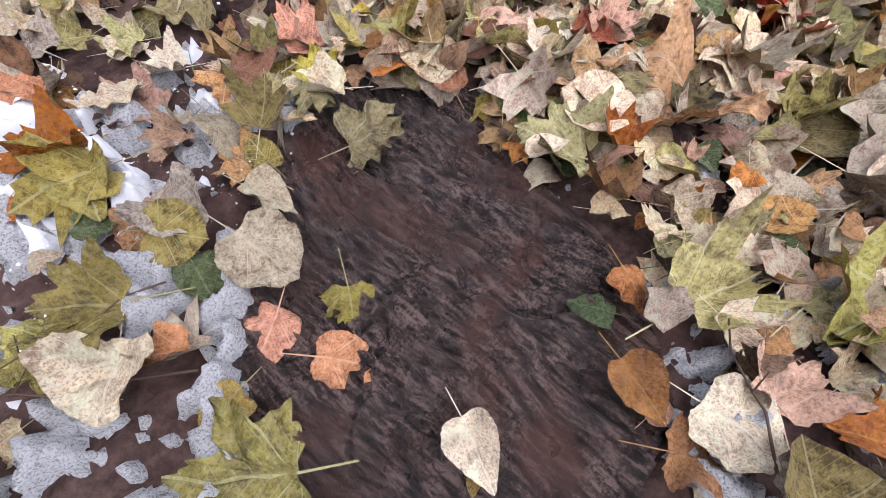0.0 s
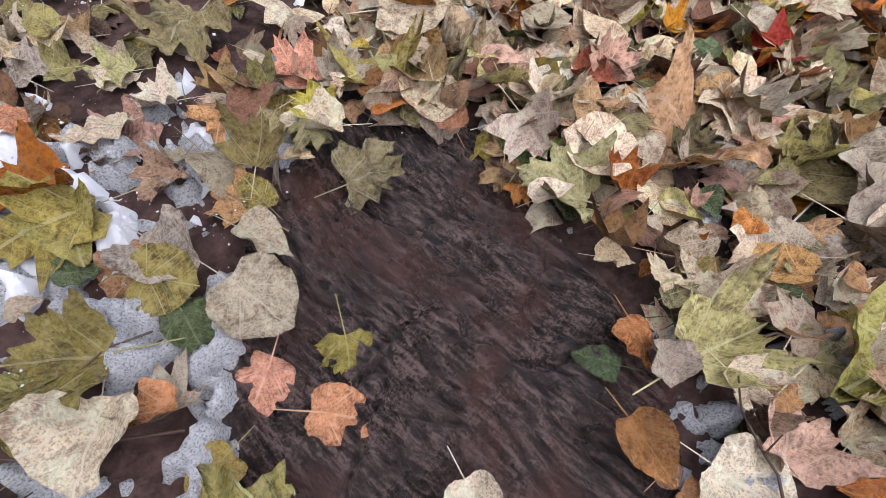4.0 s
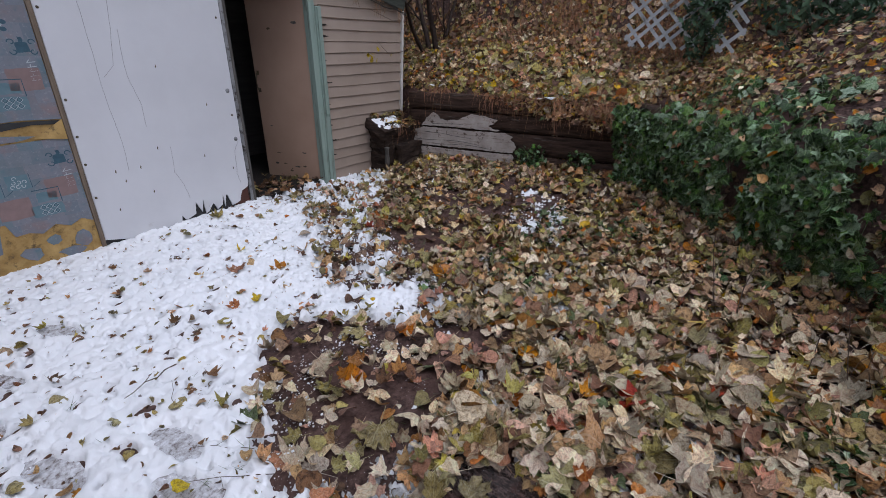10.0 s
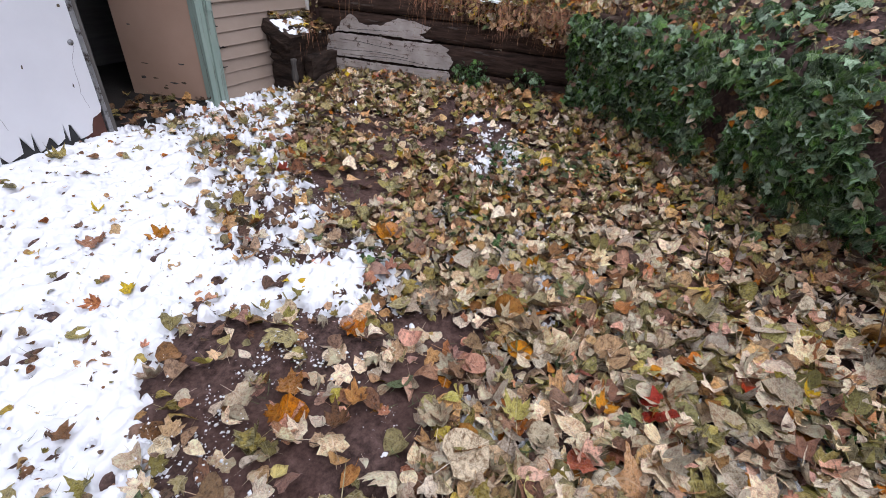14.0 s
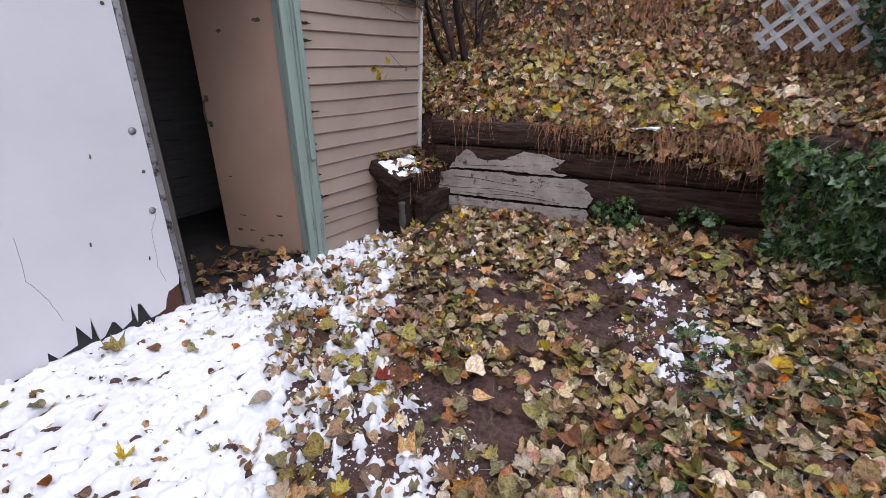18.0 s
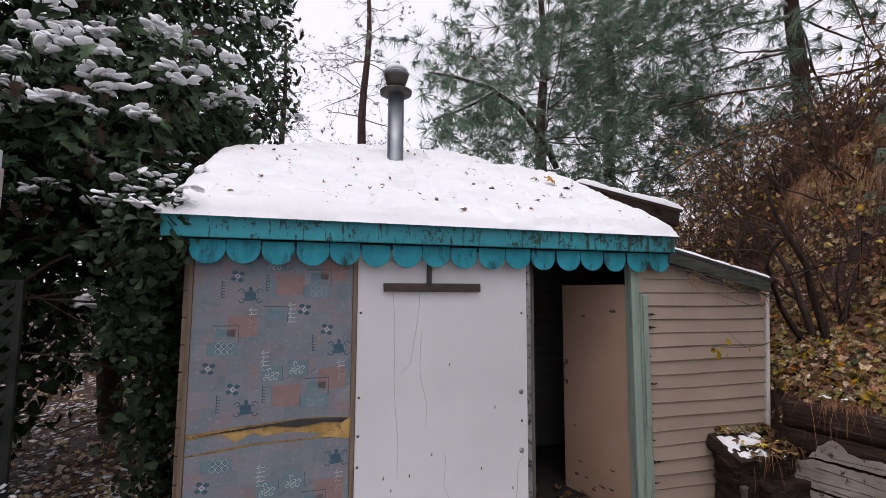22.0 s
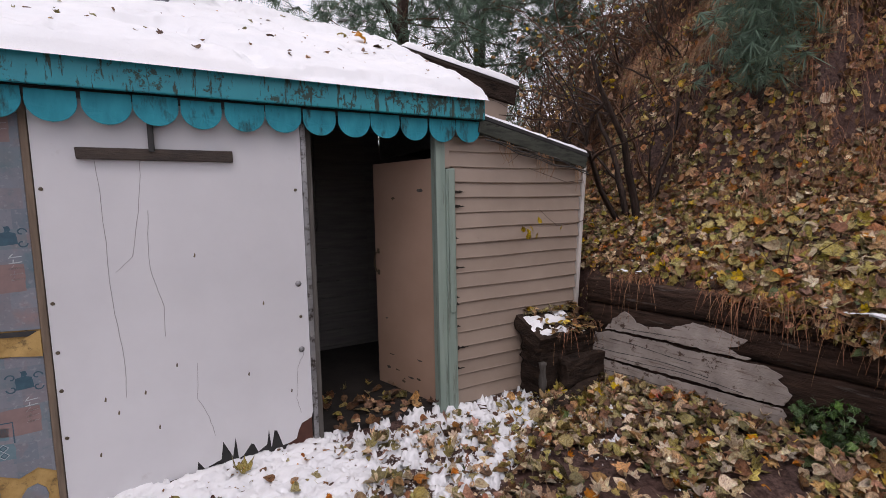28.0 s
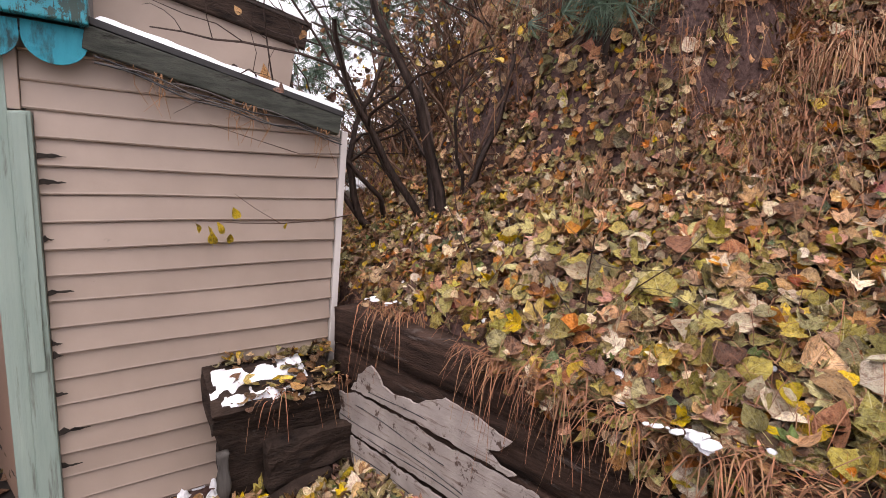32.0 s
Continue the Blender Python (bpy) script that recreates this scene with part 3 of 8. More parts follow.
def mat_vinyl():
    """Printed vinyl sheet: patchwork of slate blue, mauve and teal with small white and teal figures."""
    m, nt, b = mat_new("patchwork_vinyl")
    v = coords(nt)
    sep = nt.nodes.new("ShaderNodeSeparateXYZ")
    nt.links.new(v, sep.inputs[0])
    comb = nt.nodes.new("ShaderNodeCombineXYZ")
    nt.links.new(sep.outputs[0], comb.inputs[0])
    nt.links.new(sep.outputs[2], comb.inputs[1])
    p = comb.outputs[0]
    br = nt.nodes.new("ShaderNodeTexBrick")
    nt.links.new(p, br.inputs["Vector"])
    br.inputs["Color1"].default_value = (0, 0, 0, 1)
    br.inputs["Color2"].default_value = (1, 1, 1, 1)
    br.inputs["Mortar"].default_value = (0.5, 0.5, 0.5, 1)
    br.inputs["Scale"].default_value = 1.0
    br.inputs["Mortar Size"].default_value = 0.0
    br.inputs["Brick Width"].default_value = 0.128
    br.inputs["Row Height"].default_value = 0.092
    br.offset = 0.37
    br.squash = 0.72
    br.squash_frequency = 3
    cell = br.outputs["Color"]
    col = ramp(nt, cell, [(0.0, (0.085, 0.12, 0.16)), (0.22, (0.19, 0.20, 0.23)), (0.42, (0.21, 0.15, 0.155)), (0.58, (0.10, 0.15, 0.18)),
                          (0.75, (0.23, 0.225, 0.25)), (0.9, (0.095, 0.165, 0.185))])
    col = mixc(nt, ramp(nt, noise_tex(nt, p, 9, 4), [(0.35, gray(0)), (0.7, gray(0.3))]), col, (0.15, 0.185, 0.21))

    blot = noise_tex(nt, p, 7, 3)
    col = mixc(nt, 0.55, col, ramp(nt, blot, [(0.30, (0.05, 0.135, 0.17)), (0.42, (0.15, 0.17, 0.20)), (0.54, (0.165, 0.18, 0.21)), (0.68, (0.24, 0.16, 0.155))]))
    fleck = noise_tex(nt, p, 70, 3)
    col = mixc(nt, ramp(nt, fleck, [(0.56, gray(0)), (0.66, gray(0.35))]), col, (0.09, 0.13, 0.16))
    col = mixc(nt, ramp(nt, noise_tex(nt, p, 48, 3), [(0.58, gray(0)), (0.68, gray(0.35))]), col, (0.33, 0.33, 0.34))
    dirt = ramp(nt, noise_tex(nt, p, 4, 6), [(0.5, gray(0)), (0.8, gray(0.6))])
    col = mixc(nt, dirt, col, (0.12, 0.115, 0.12))
    nt.links.new(col, b.inputs["Base Color"])
    b.inputs["Roughness"].default_value = 0.5
    bump(nt, b, noise_tex(nt, p, 30, 4), 0.15, 0.004)
    return m


M_VINYL = mat_vinyl()
M_PLY = plain("torn_backing_board", (0.25, 0.145, 0.04), (0.50, 0.33, 0.12), 9, 0.85, 0.9, 45, 0.008, stain=(0.10, 0.065, 0.03), stain_scale=14, stain_at=0.54)

shed = thing("garden_shed", "old low garden shed with snowy roof and teal scalloped eave", "shed", (1.0, 1.0, 0))
# walls
M_ROT = plain("black_rotten_wood", (0.010, 0.007, 0.006), (0.06, 0.040, 0.030), 7, 0.9, 1.0, 30, 0.02, (1, 1, 4), stain=(0.10, 0.085, 0.075), stain_scale=9, stain_at=0.62, spec=0.15)
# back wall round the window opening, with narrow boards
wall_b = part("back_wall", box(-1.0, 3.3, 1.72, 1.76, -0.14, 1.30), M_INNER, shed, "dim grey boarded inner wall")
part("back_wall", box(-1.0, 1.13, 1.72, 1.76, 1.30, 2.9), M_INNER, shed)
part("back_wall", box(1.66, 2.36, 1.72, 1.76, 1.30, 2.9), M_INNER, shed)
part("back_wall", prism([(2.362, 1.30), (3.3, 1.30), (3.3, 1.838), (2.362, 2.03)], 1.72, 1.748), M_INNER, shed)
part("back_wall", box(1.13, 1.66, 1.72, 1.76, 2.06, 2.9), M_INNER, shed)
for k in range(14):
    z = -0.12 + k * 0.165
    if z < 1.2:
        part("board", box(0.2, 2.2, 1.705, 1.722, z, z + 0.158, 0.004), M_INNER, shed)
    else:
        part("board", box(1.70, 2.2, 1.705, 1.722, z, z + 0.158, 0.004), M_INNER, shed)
win = part("window_frame", box(1.12, 1.17, 1.69, 1.77, 1.28, 2.08, 0.004), M_BLACK, shed, "black window frame")
part("rail", box(1.17, 1.62, 1.69, 1.77, 1.28, 1.335, 0.004), M_BLACK, win)
part("rail", box(1.17, 1.62, 1.69, 1.77, 2.03, 2.08, 0.004), M_BLACK, win)
part("stile", box(1.62, 1.67, 1.69, 1.77, 1.28, 2.08, 0.004), M_BLACK, win)
M_GLASS, gnt, gb = mat_new("window_glass")
gb.inputs["Transmission Weight"].default_value = 1.0
gb.inputs["Roughness"].default_value = 0.06
gb.inputs["IOR"].default_value = 1.2
gl = part("pane", box(1.17, 1.62, 1.728, 1.732, 1.335, 2.03), M_GLASS, win, "dusty clear glass pane")
gl.visible_shadow = False
M_CURT = plain("grey_curtain", (0.16, 0.18, 0.20), (0.22, 0.24, 0.27), 4, 0.9, 0.1, 20, 0.003)
bm = bmesh.new()
cv = [bm.verts.new(p) for p in ((1.48, 1.722, 2.03), (1.62, 1.722, 2.03), (1.62, 1.722, 1.335), (1.56, 1.722, 1.42), (1.17, 1.722, 1.335), (1.17, 1.722, 1.53), (1.57, 1.722, 1.53))]
bm.faces.new((cv[0], cv[1], cv[2], cv[6]))
bm.faces.new((cv[6], cv[2], cv[4], cv[5]))
bmesh.ops.solidify(bm, geom=bm.faces[:], thickness=0.004)
part("curtain", bm, M_CURT, win, "thin grey curtain drawn aside")
part("side_wall", box(-1.0, -0.95, 0.03, 1.72, -0.14, 2.15), M_WOOD, shed)
for k in range(13):
    z = -0.06 + k * 0.16
    part("side_board", box(-1.02 - 0.012, -1.0, 0.03, 1.74, z, z + 0.155, 0.004, rot=None), M_WOOD, shed)
part("corner_board", box(-1.06, -1.005, 0.32, 0.345, 0.15, 2.0, 0.004), M_WOOD, shed)
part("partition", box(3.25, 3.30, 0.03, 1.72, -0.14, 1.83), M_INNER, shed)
# near-black floor colour carries the shade inside the shed
part("floor_slab", box(-0.95, 3.25, 0.03, 1.70, -0.16, 0.012), plain("shaded_floor", (0.010, 0.008, 0.007), (0.026, 0.021, 0.018), 5, 0.8, 0.5, 40, 0.006), shed)
# board added to close the light gap between ceiling and lean-to
gb_ = prism([(0.05, 1.90), (1.70, 1.90), (1.70, 2.90), (0.05, 2.20)], -2.398, -2.363)
gb_.transform(pose(0, 0, 0, 0, 0, 90))
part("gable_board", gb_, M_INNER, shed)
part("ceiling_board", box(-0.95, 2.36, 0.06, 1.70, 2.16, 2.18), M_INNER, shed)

# patterned sheet on the front, worn through to the backing below and across a seam
rnd = random.Random(3)


def ragged(x0, x1, z0, amp, n, seed):
    r = random.Random(seed)
    return [(x0 + (x1 - x0) * k / n, z0 + r.uniform(-amp, amp)) for k in range(n + 1)]


panel = part("patterned_panel", box(-0.975, -0.03, 0.0, 0.025, -0.1, 1.98), M_PLY, shed, "torn tan backing board")
part("vinyl_sheet", prism([(-0.97, 1.98), (-0.97, 0.86), (-0.75, 0.885), (-0.5, 0.905), (-0.25, 0.918), (-0.035, 0.905), (-0.035, 1.98)], -0.006, 0.0),
     M_VINYL, shed, "faded patchwork-printed vinyl sheet")
low = [(-0.97, 0.83), (-0.97, 0.745), (-0.8, 0.765), (-0.6, 0.79), (-0.3, 0.795), (-0.26, 0.80), (-0.20, 0.815), (-0.4, 0.84), (-0.55, 0.825), (-0.6, 0.85), (-0.7, 0.80), (-0.78, 0.85), (-0.9, 0.84)]
part("vinyl_strip", prism(low, -0.007, -0.001), M_VINYL, shed, "torn strip of patterned vinyl")
edge = [(-0.97, 0.735), (-0.97, 0.14), (-0.9, 0.16), (-0.82, 0.10), (-0.74, 0.13), (-0.64, 0.10), (-0.56, 0.12), (-0.53, 0.30), (-0.50, 0.30), (-0.47, 0.21), (-0.4, 0.215),
        (-0.33, 0.19), (-0.25, 0.235), (-0.17, 0.20), (-0.1, 0.235), (-0.035, 0.20), (-0.035, 0.79), (-0.3, 0.785), (-0.6, 0.775), (-0.8, 0.75)]
part("vinyl_sheet", prism(edge, -0.006, 0.0), M_VINYL, shed, "faded patchwork-printed vinyl sheet")
for k, (x, z, w_, h_) in enumerate(((-0.42, 0.07, 0.07, 0.05), (-0.28, 0.13, 0.05, 0.035), (-0.12, 0.09, 0.06, 0.06), (-0.86, 0.02, 0.05, 0.05), (-0.20, 0.02, 0.09, 0.04), (-0.66, 0.03, 0.06, 0.04))):
    sr = random.Random(90 + k)
    part("vinyl_scrap", prism([(x + w_ * math.cos(q) * sr.uniform(0.6, 1.1), z + h_ * math.sin(q) * sr.uniform(0.6, 1.1)) for q in np.linspace(0, 5.6, 9)], -0.005, 0.0), M_VINYL, shed, "torn scrap of patterned vinyl")
part("dark_seam", prism([(-0.97, 0.845), (-0.75, 0.872), (-0.5, 0.895), (-0.3, 0.912), (-0.04, 0.90), (-0.04, 0.875), (-0.2, 0.885), (-0.35, 0.865), (-0.5, 0.882), (-0.75, 0.862)], -0.009, -0.0065),
     M_BLACK, shed, "blackened torn seam")
part("flap", prism([(-0.21, 0.80), (-0.035, 0.905), (-0.035, 0.775)], -0.014, -0.009), M_PLY, shed, "peeled ochre triangle of backing")
part("edge_strip", box(-1.0, -0.972, -0.016, 0.03, -0.1, 1.98, 0.003), M_WOOD, shed, "bare wooden edge strip")
part("edge_strip", box(-0.032, -0.004, -0.016, 0.03, -0.02, 1.98, 0.003), M_WOOD, shed, "bare wooden edge strip")

# white board with a split and frayed foot
foot = [(0.0, 0.03), (0.0, 1.99), (1.205, 1.99), (1.205, 0.20), (1.195, 0.165), (1.165, 0.15), (1.135, 0.14), (1.115, 0.10), (1.10, 0.05), (1.06, 0.035), (1.02, 0.03), (0.99, 0.13), (0.975, 0.135),
        (0.955, 0.035), (0.945, 0.15), (0.93, 0.06), (0.88, 0.03), (0.86, 0.08), (0.845, 0.09), (0.80, 0.03), (0.775, 0.02), (0.765, 0.15), (0.745, 0.04), (0.70, 0.14), (0.685, 0.04),
        (0.60, 0.01), (0.57, 0.06), (0.56, 0.0), (0.4, -0.01), (0.2, -0.02)]
part("white_panel", prism(foot, -0.008, 0.006), M_WHITE, shed, "scuffed white-painted hardboard with frayed foot")
part("backing", box(0.0, 1.05, 0.006, 0.03, -0.1, 1.99), M_BLACK, shed)
part("backing", box(1.052, 1.20, 0.006, 0.03, -0.1, 1.99), plain("red_brown_backing", (0.06, 0.02, 0.012), (0.11, 0.035, 0.02), 6, 0.7, 0.3, 40, 0.004), shed, "dark red-brown backing behind the frayed foot")
part("door_edge", box(1.207, 1.236, -0.012, 0.055, -0.08, 1.95, 0.003), M_METAL, shed, "perforated grey metal edge")
part("door_edge", box(1.237, 1.268, 0.0, 0.07, -0.08, 1.95, 0.003), M_GREYWOOD, shed, "grey wooden jamb")
for k in range(46):
    z = 0.02 + k * 0.042
    part("slot", box(1.2365, 1.2372, 0.012, 0.022, z, z + 0.02), M_BLACK, shed)
M_CRACK = plain("hairline_crack", (0.22, 0.21, 0.21), (0.34, 0.33, 0.33), 9, 0.8, 0)
for pts in ([(0.23, 1.72), (0.245, 1.5), (0.25, 1.0), (0.28, 0.7), (0.27, 0.45)], [(0.42, 1.72), (0.40, 1.5), (0.35, 1.22), (0.26, 1.13)],
            [(0.43, 1.45), (0.42, 1.15), (0.47, 0.95), (0.46, 0.75)], [(0.60, 0.62), (0.59, 0.42), (0.64, 0.30), (0.67, 0.16)],
            [(1.17, 0.58), (1.13, 0.50), (1.115, 0.30), (1.14, 0.18)]):
    t_ = Tubes(4)
    fine = []
    for (ax, az), (bx, bz) in zip(pts, pts[1:]):
        for q in range(5):
            fine.append((ax + (bx - ax) * q / 5 + rnd.uniform(-0.003, 0.003), -0.0085, az + (bz - az) * q / 5))
    t_.add(fine, 0.0013)
    part("crack", t_.mesh("crack", [M_CRACK]), None, shed, "hairline crack in the paint")


def screw(x, z, washer=True):
    o = part("screw" if washer else "nail", lathe([(0.002, 0.0), (0.017, 0.001), (0.018, 0.003), (0.008, 0.006), (0.003, 0.0075)] if washer else
                                                 [(0.002, 0), (0.009, 0.001), (0.007, 0.004), (0.002, 0.005)], 12), M_METAL if washer else M_RUST, shed,
             "grey washer-head screw" if washer else "rusty nail head", smooth=True)
    o.matrix_parent_inverse = Matrix.Translation(-shed.location) @ pose(x, -0.0085, z, 90, 0, 0)
    return o


for z in (0.60, 1.00):
    screw(1.155, z)
for x, z in ((1.165, 1.55), (0.022, 1.56), (0.02, 1.02), (0.018, 0.59), (0.02, 0.78), (0.02, 0.35), (1.16, 0.8)):
    screw(x, z, False)
for x, z in ((0.23, 0.42), (0.18, 0.5), (0.40, 0.3), (0.14, 0.22), (0.5, 0.62), (0.35, 0.5), (0.62, 1.2), (0.85, 0.5), (0.95, 0.9), (1.08, 0.35)):
    part("chip", prism([(x, z), (x + 0.006, z + 0.02), (x + 0.011, z + 0.012), (x + 0.008, z - 0.006)], -0.0092, -0.0085), M_RUST, shed)
part("rail_bar", box(0.165, 0.842, -0.045, -0.009, 1.70, 1.755, 0.005, jit=0.003), M_DARKWOOD, shed, "short dark wooden bar")
part("rail_hanger", box(0.46, 0.485, -0.06, -0.01, 1.74, 1.99, 0.004), M_BLACK, shed)

# open peach door swung inwards, with its handle
door = part("door", box(-0.665, 0.0, 0.0, 0.035, -0.02, 1.765, 0.004), M_DOOR, shed, "peach-painted plank door standing open")
m_door = pose(2.10, 0.055, 0, 0, 0, -73)
door.matrix_parent_inverse = Matrix.Translation(-shed.location) @ m_door
hb = Tubes(8)
ang = np.linspace(-1.2, 1.2, 9)
hb.add(np.stack([np.full(9, -0.625), -0.006 - 0.035 * np.cos(ang), 1.0 + 0.085 * np.sin(ang)], -1), 0.006)
h_ = part("handle", hb.mesh("handle", [M_RUST]), None, door, "dark curved pull handle")
h_.matrix_parent_inverse = Matrix()
for z in (0.915, 1.085):
    o = part("handle_plate", box(-0.638, -0.612, -0.004, 0.002, z - 0.02, z + 0.02, 0.001), M_RUST, door)
    o.matrix_parent_inverse = Matrix()

# green jamb post in two planks, siding, lean-to roof
part("jamb_post", box(2.085, 2.15, -0.035, 0.05, -0.05, 1.93, 0.005, jit=0.004, seed=2), M_GREEN, shed, "flaking green-painted jamb")
part("jamb_post", box(2.152, 2.222, -0.05, 0.03, -0.05, 1.69, 0.006, jit=0.004, seed=3), M_GREEN, shed, "split flaking green-painted plank")
part("jamb_post", box(2.164, 2.206, -0.062, -0.05, 0.7, 1.68, 0.004, jit=0.002, seed=4), M_GREEN, shed, "flaking green-painted batten")
part("trim", box(2.152, 2.19, -0.03, 0.03, 1.695, 1.95, 0.004), M_SIDING, shed, "beige corner trim")


def lean_top(x):
    return 2.035 - (x - 2.2) * 0.225


part("lean_wall", prism([(2.2, -0.1), (3.335, -0.1), (3.44, lean_top(3.44)), (2.2, lean_top(2.2))], 0.004, 0.03), M_SIDING, shed)
k = 0
z = -0.108
while z < 1.98:
    side = 3.325 + 0.066 * z
    x_end = side if z < lean_top(3.4) - 0.12 else 2.2 + (2.035 - (z + 0.02)) / 0.225
    x_end = min(side, x_end)
    if x_end > 2.3:
        z1 = z + 0.105
        bm = bmesh.new()
        xa = 2.224 if z < 1.66 else 2.192
        bow = 0.004 * math.sin(k * 1.7)
        prof = [(-0.016 - bow, z), (-0.02 - bow, z + 0.006), (-0.018 - bow, z + 0.012), (-0.004, z1), (0.003, z1), (0.003, z)]
        cols = 7
        rows_ = []
        for q in range(cols):
            x = xa + (x_end - xa) * q / (cols - 1)
            dz = 0.003 * math.sin(x * 5 + k) - 0.0015
            cut = lean_top(x) - 0.02
            rows_.append([bm.verts.new((x, yy, min(zz + dz, cut))) for yy, zz in prof])
        for a, c in zip(rows_, rows_[1:]):
            for j in range(len(prof)):
                bm.faces.new((a[j], a[(j + 1) % len(prof)], c[(j + 1) % len(prof)], c[j]))
        bm.faces.new(rows_[0])
        bm.faces.new(rows_[-1][::-1])
        part("siding_course", bm, M_SIDING, shed)
    z += 0.1066
    k += 1
part("corner_trim", box(0.0, 0.034, -0.03, 0.03, 0.0, 1.44, 0.004, rot=pose(3.347, 0, 0.3, 0, 3.77, 0)), plain("pale_trim", (0.50, 0.47, 0.44), (0.60, 0.57, 0.53), 4, 0.5, 0.1, 40, 0.002), shed, "pale corner trim")
lr = math.degrees(math.atan(0.225))
M_MOSSY = plain("mossy_grey_board", (0.03, 0.034, 0.028), (0.085, 0.09, 0.075), 6, 0.85, 0.6, 40, 0.006, (1, 1, 5), stain=(0.012, 0.012, 0.010), stain_scale=6, stain_at=0.55, spec=0.15)
part("lean_fascia", box(0, 1.045, -0.10, -0.055, -0.09, 0.0, 0.006, rot=pose(2.40, 0, 2.025, 0, lr, 0), jit=0.006), M_MOSSY, shed, "dark grey-green sloping edge board")
part("lean_roof", box(0, 1.05, -0.10, 1.75, 0.002, 0.03, 0.004, rot=pose(2.40, 0, 2.025, 0, lr, 0)), M_BLACK, shed, "dark lean-to roof")

# teal fascia and scalloped valance
part("fascia", box(-1.13, 2.41, -0.145, -0.115, 2.01, 2.16, 0.005, jit=0.004), M_TEAL, shed, "peeling mildewed teal fascia board")
part("fascia_end", box(2.38, 2.408, -0.114, 0.3, 2.01, 2.16, 0.005), M_TEAL, shed)
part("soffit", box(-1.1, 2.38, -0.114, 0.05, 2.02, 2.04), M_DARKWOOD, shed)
# near-black strip just below the fascia, behind the scallop tops
part("under_rail", box(-1.05, 2.39, -0.074, -0.045, 1.975, 2.012, 0.004, jit=0.004), M_BLACK, shed, "black rail under the fascia")
NSC = 17
sw = (2.40 + 1.0) / NSC
for k in range(NSC):
    x0 = -0.99 + k * sw
    r_ = sw * (0.5 - 0.012 * (k * 7 % 3))
    rr = random.Random(40 + k)
    bm = bmesh.new()
    prof = [(-r_ + 0.004, 0.05), (r_ - 0.004, 0.05)] + [(r_ * 0.985 * math.cos(a), -r_ * 0.95 * math.sin(a)) for a in np.linspace(0.02, math.pi - 0.02, 15)]
    grid = []
    for depth in (0.0, 0.005):
        ring = []
        for px, pz in prof:
            t = (px / r_)
            bulge = -0.003 * (1 - t * t) * max(0.0, min(1, (0.05 - pz) / 0.12)) + rr.uniform(-0.0015, 0.0015)
            ring.append(bm.verts.new((x0 + r_ + px, -0.085 + bulge + depth, 1.952 + pz + (0.004 * math.sin(k * 2.1)))))
        grid.append(ring)
    ctr = [bm.verts.new((x0 + r_, -0.085 - 0.003 + d, 1.915)) for d in (0.0, 0.005)]
    n_ = len(prof)
    for q in range(n_):
        bm.faces.new((grid[0][q], grid[0][(q + 1) % n_], ctr[0]))
        bm.faces.new((grid[1][(q + 1) % n_], grid[1][q], ctr[1]))
        bm.faces.new((grid[0][q], grid[1][q], grid[1][(q + 1) % n_], grid[0][(q + 1) % n_]))
    part("scallop", bm, M_TEAL2, shed, "teal vinyl scallop" if k == 0 else "")

# roof boards and the dark barge of the rear roof
def roof_z(x, y):
    base = 2.165 + 0.49 * (y + 0.14)
    rear = np.minimum.reduce([2.98 + 0.34 * (x + 1.1), 3.40 + 0.0 * x, 3.40 - 0.38 * (x - 1.3)])
    return np.minimum(base, rear - 0.25 * np.clip(y - 2.4, 0, None))


def roof_in(x, y):
    return (x > -1.14) & (x < 2.42) & (y > -0.15) & (y < 3.2)


def roof_snow(x, y):
    th = 0.045 + 0.05 * fbm(x, y, 2.0, 3, 81) + 0.028 * (fbm(x, y, 7, 3, 82) - 0.5) + 0.026 * (fbm(x, y, 22, 3, 83) - 0.5)
    patch = sstep(0.56, 0.70, fbm(x * 0.55, y * 1.2, 3.4, 4, 84)) * sstep(0.3, 1.0, x + 0.5 * y) * sstep(0.3, 0.6, y)
    th = th - 0.10 * patch - 0.05 * sstep(0.64, 0.72, fbm(x * 0.5, y, 6, 3, 86))
    edge = np.minimum.reduce([x + 1.15, 2.43 - x, y + 0.178 + 0.03 * (fbm(x, x * 0, 5, 3, 87) - 0.6)])
    return roof_z(x, y) + np.where(edge < 0.004, -0.012, np.maximum(th, -0.004) * np.sqrt(np.clip(edge / 0.09, 0, 1)))


xs_, ys_ = np.arange(-1.15, 2.431, 0.018), np.arange(-0.19, 3.2, 0.018)

part("roof", sheet("roof", np.arange(-1.12, 2.40, 0.1), np.arange(-0.13, 3.2, 0.1), lambda x, y: roof_z(x, y) - 0.008, [M_BLACK]), None, shed, "dark felt roof under snow")
tagged(new("roof_snow", sheet("roof_snow", xs_, ys_, roof_snow, [M_SNOW])), "thick white snow with dropped leaves on the shed roof", "snow", kind="stuff")
rear = pose(3.66, 1.12, 2.60, 0, 9.5, 0)
part("rear_barge", box(-1.32, 0.0, -0.02, 0.02, -0.16, 0.0, 0.006, jit=0.012, rot=rear), M_ROT, shed, "wet dark rotting barge board")
part("rear_roof", box(-1.32, 0.02, -0.02, 0.30, 0.002, 0.03, 0.004, rot=rear), M_DARKWOOD, shed)
part("rear_gable", box(-1.3, -0.06, 0.03, 0.07, -0.62, -0.02, rot=rear), M_SIDING, shed, "beige boarded gable")


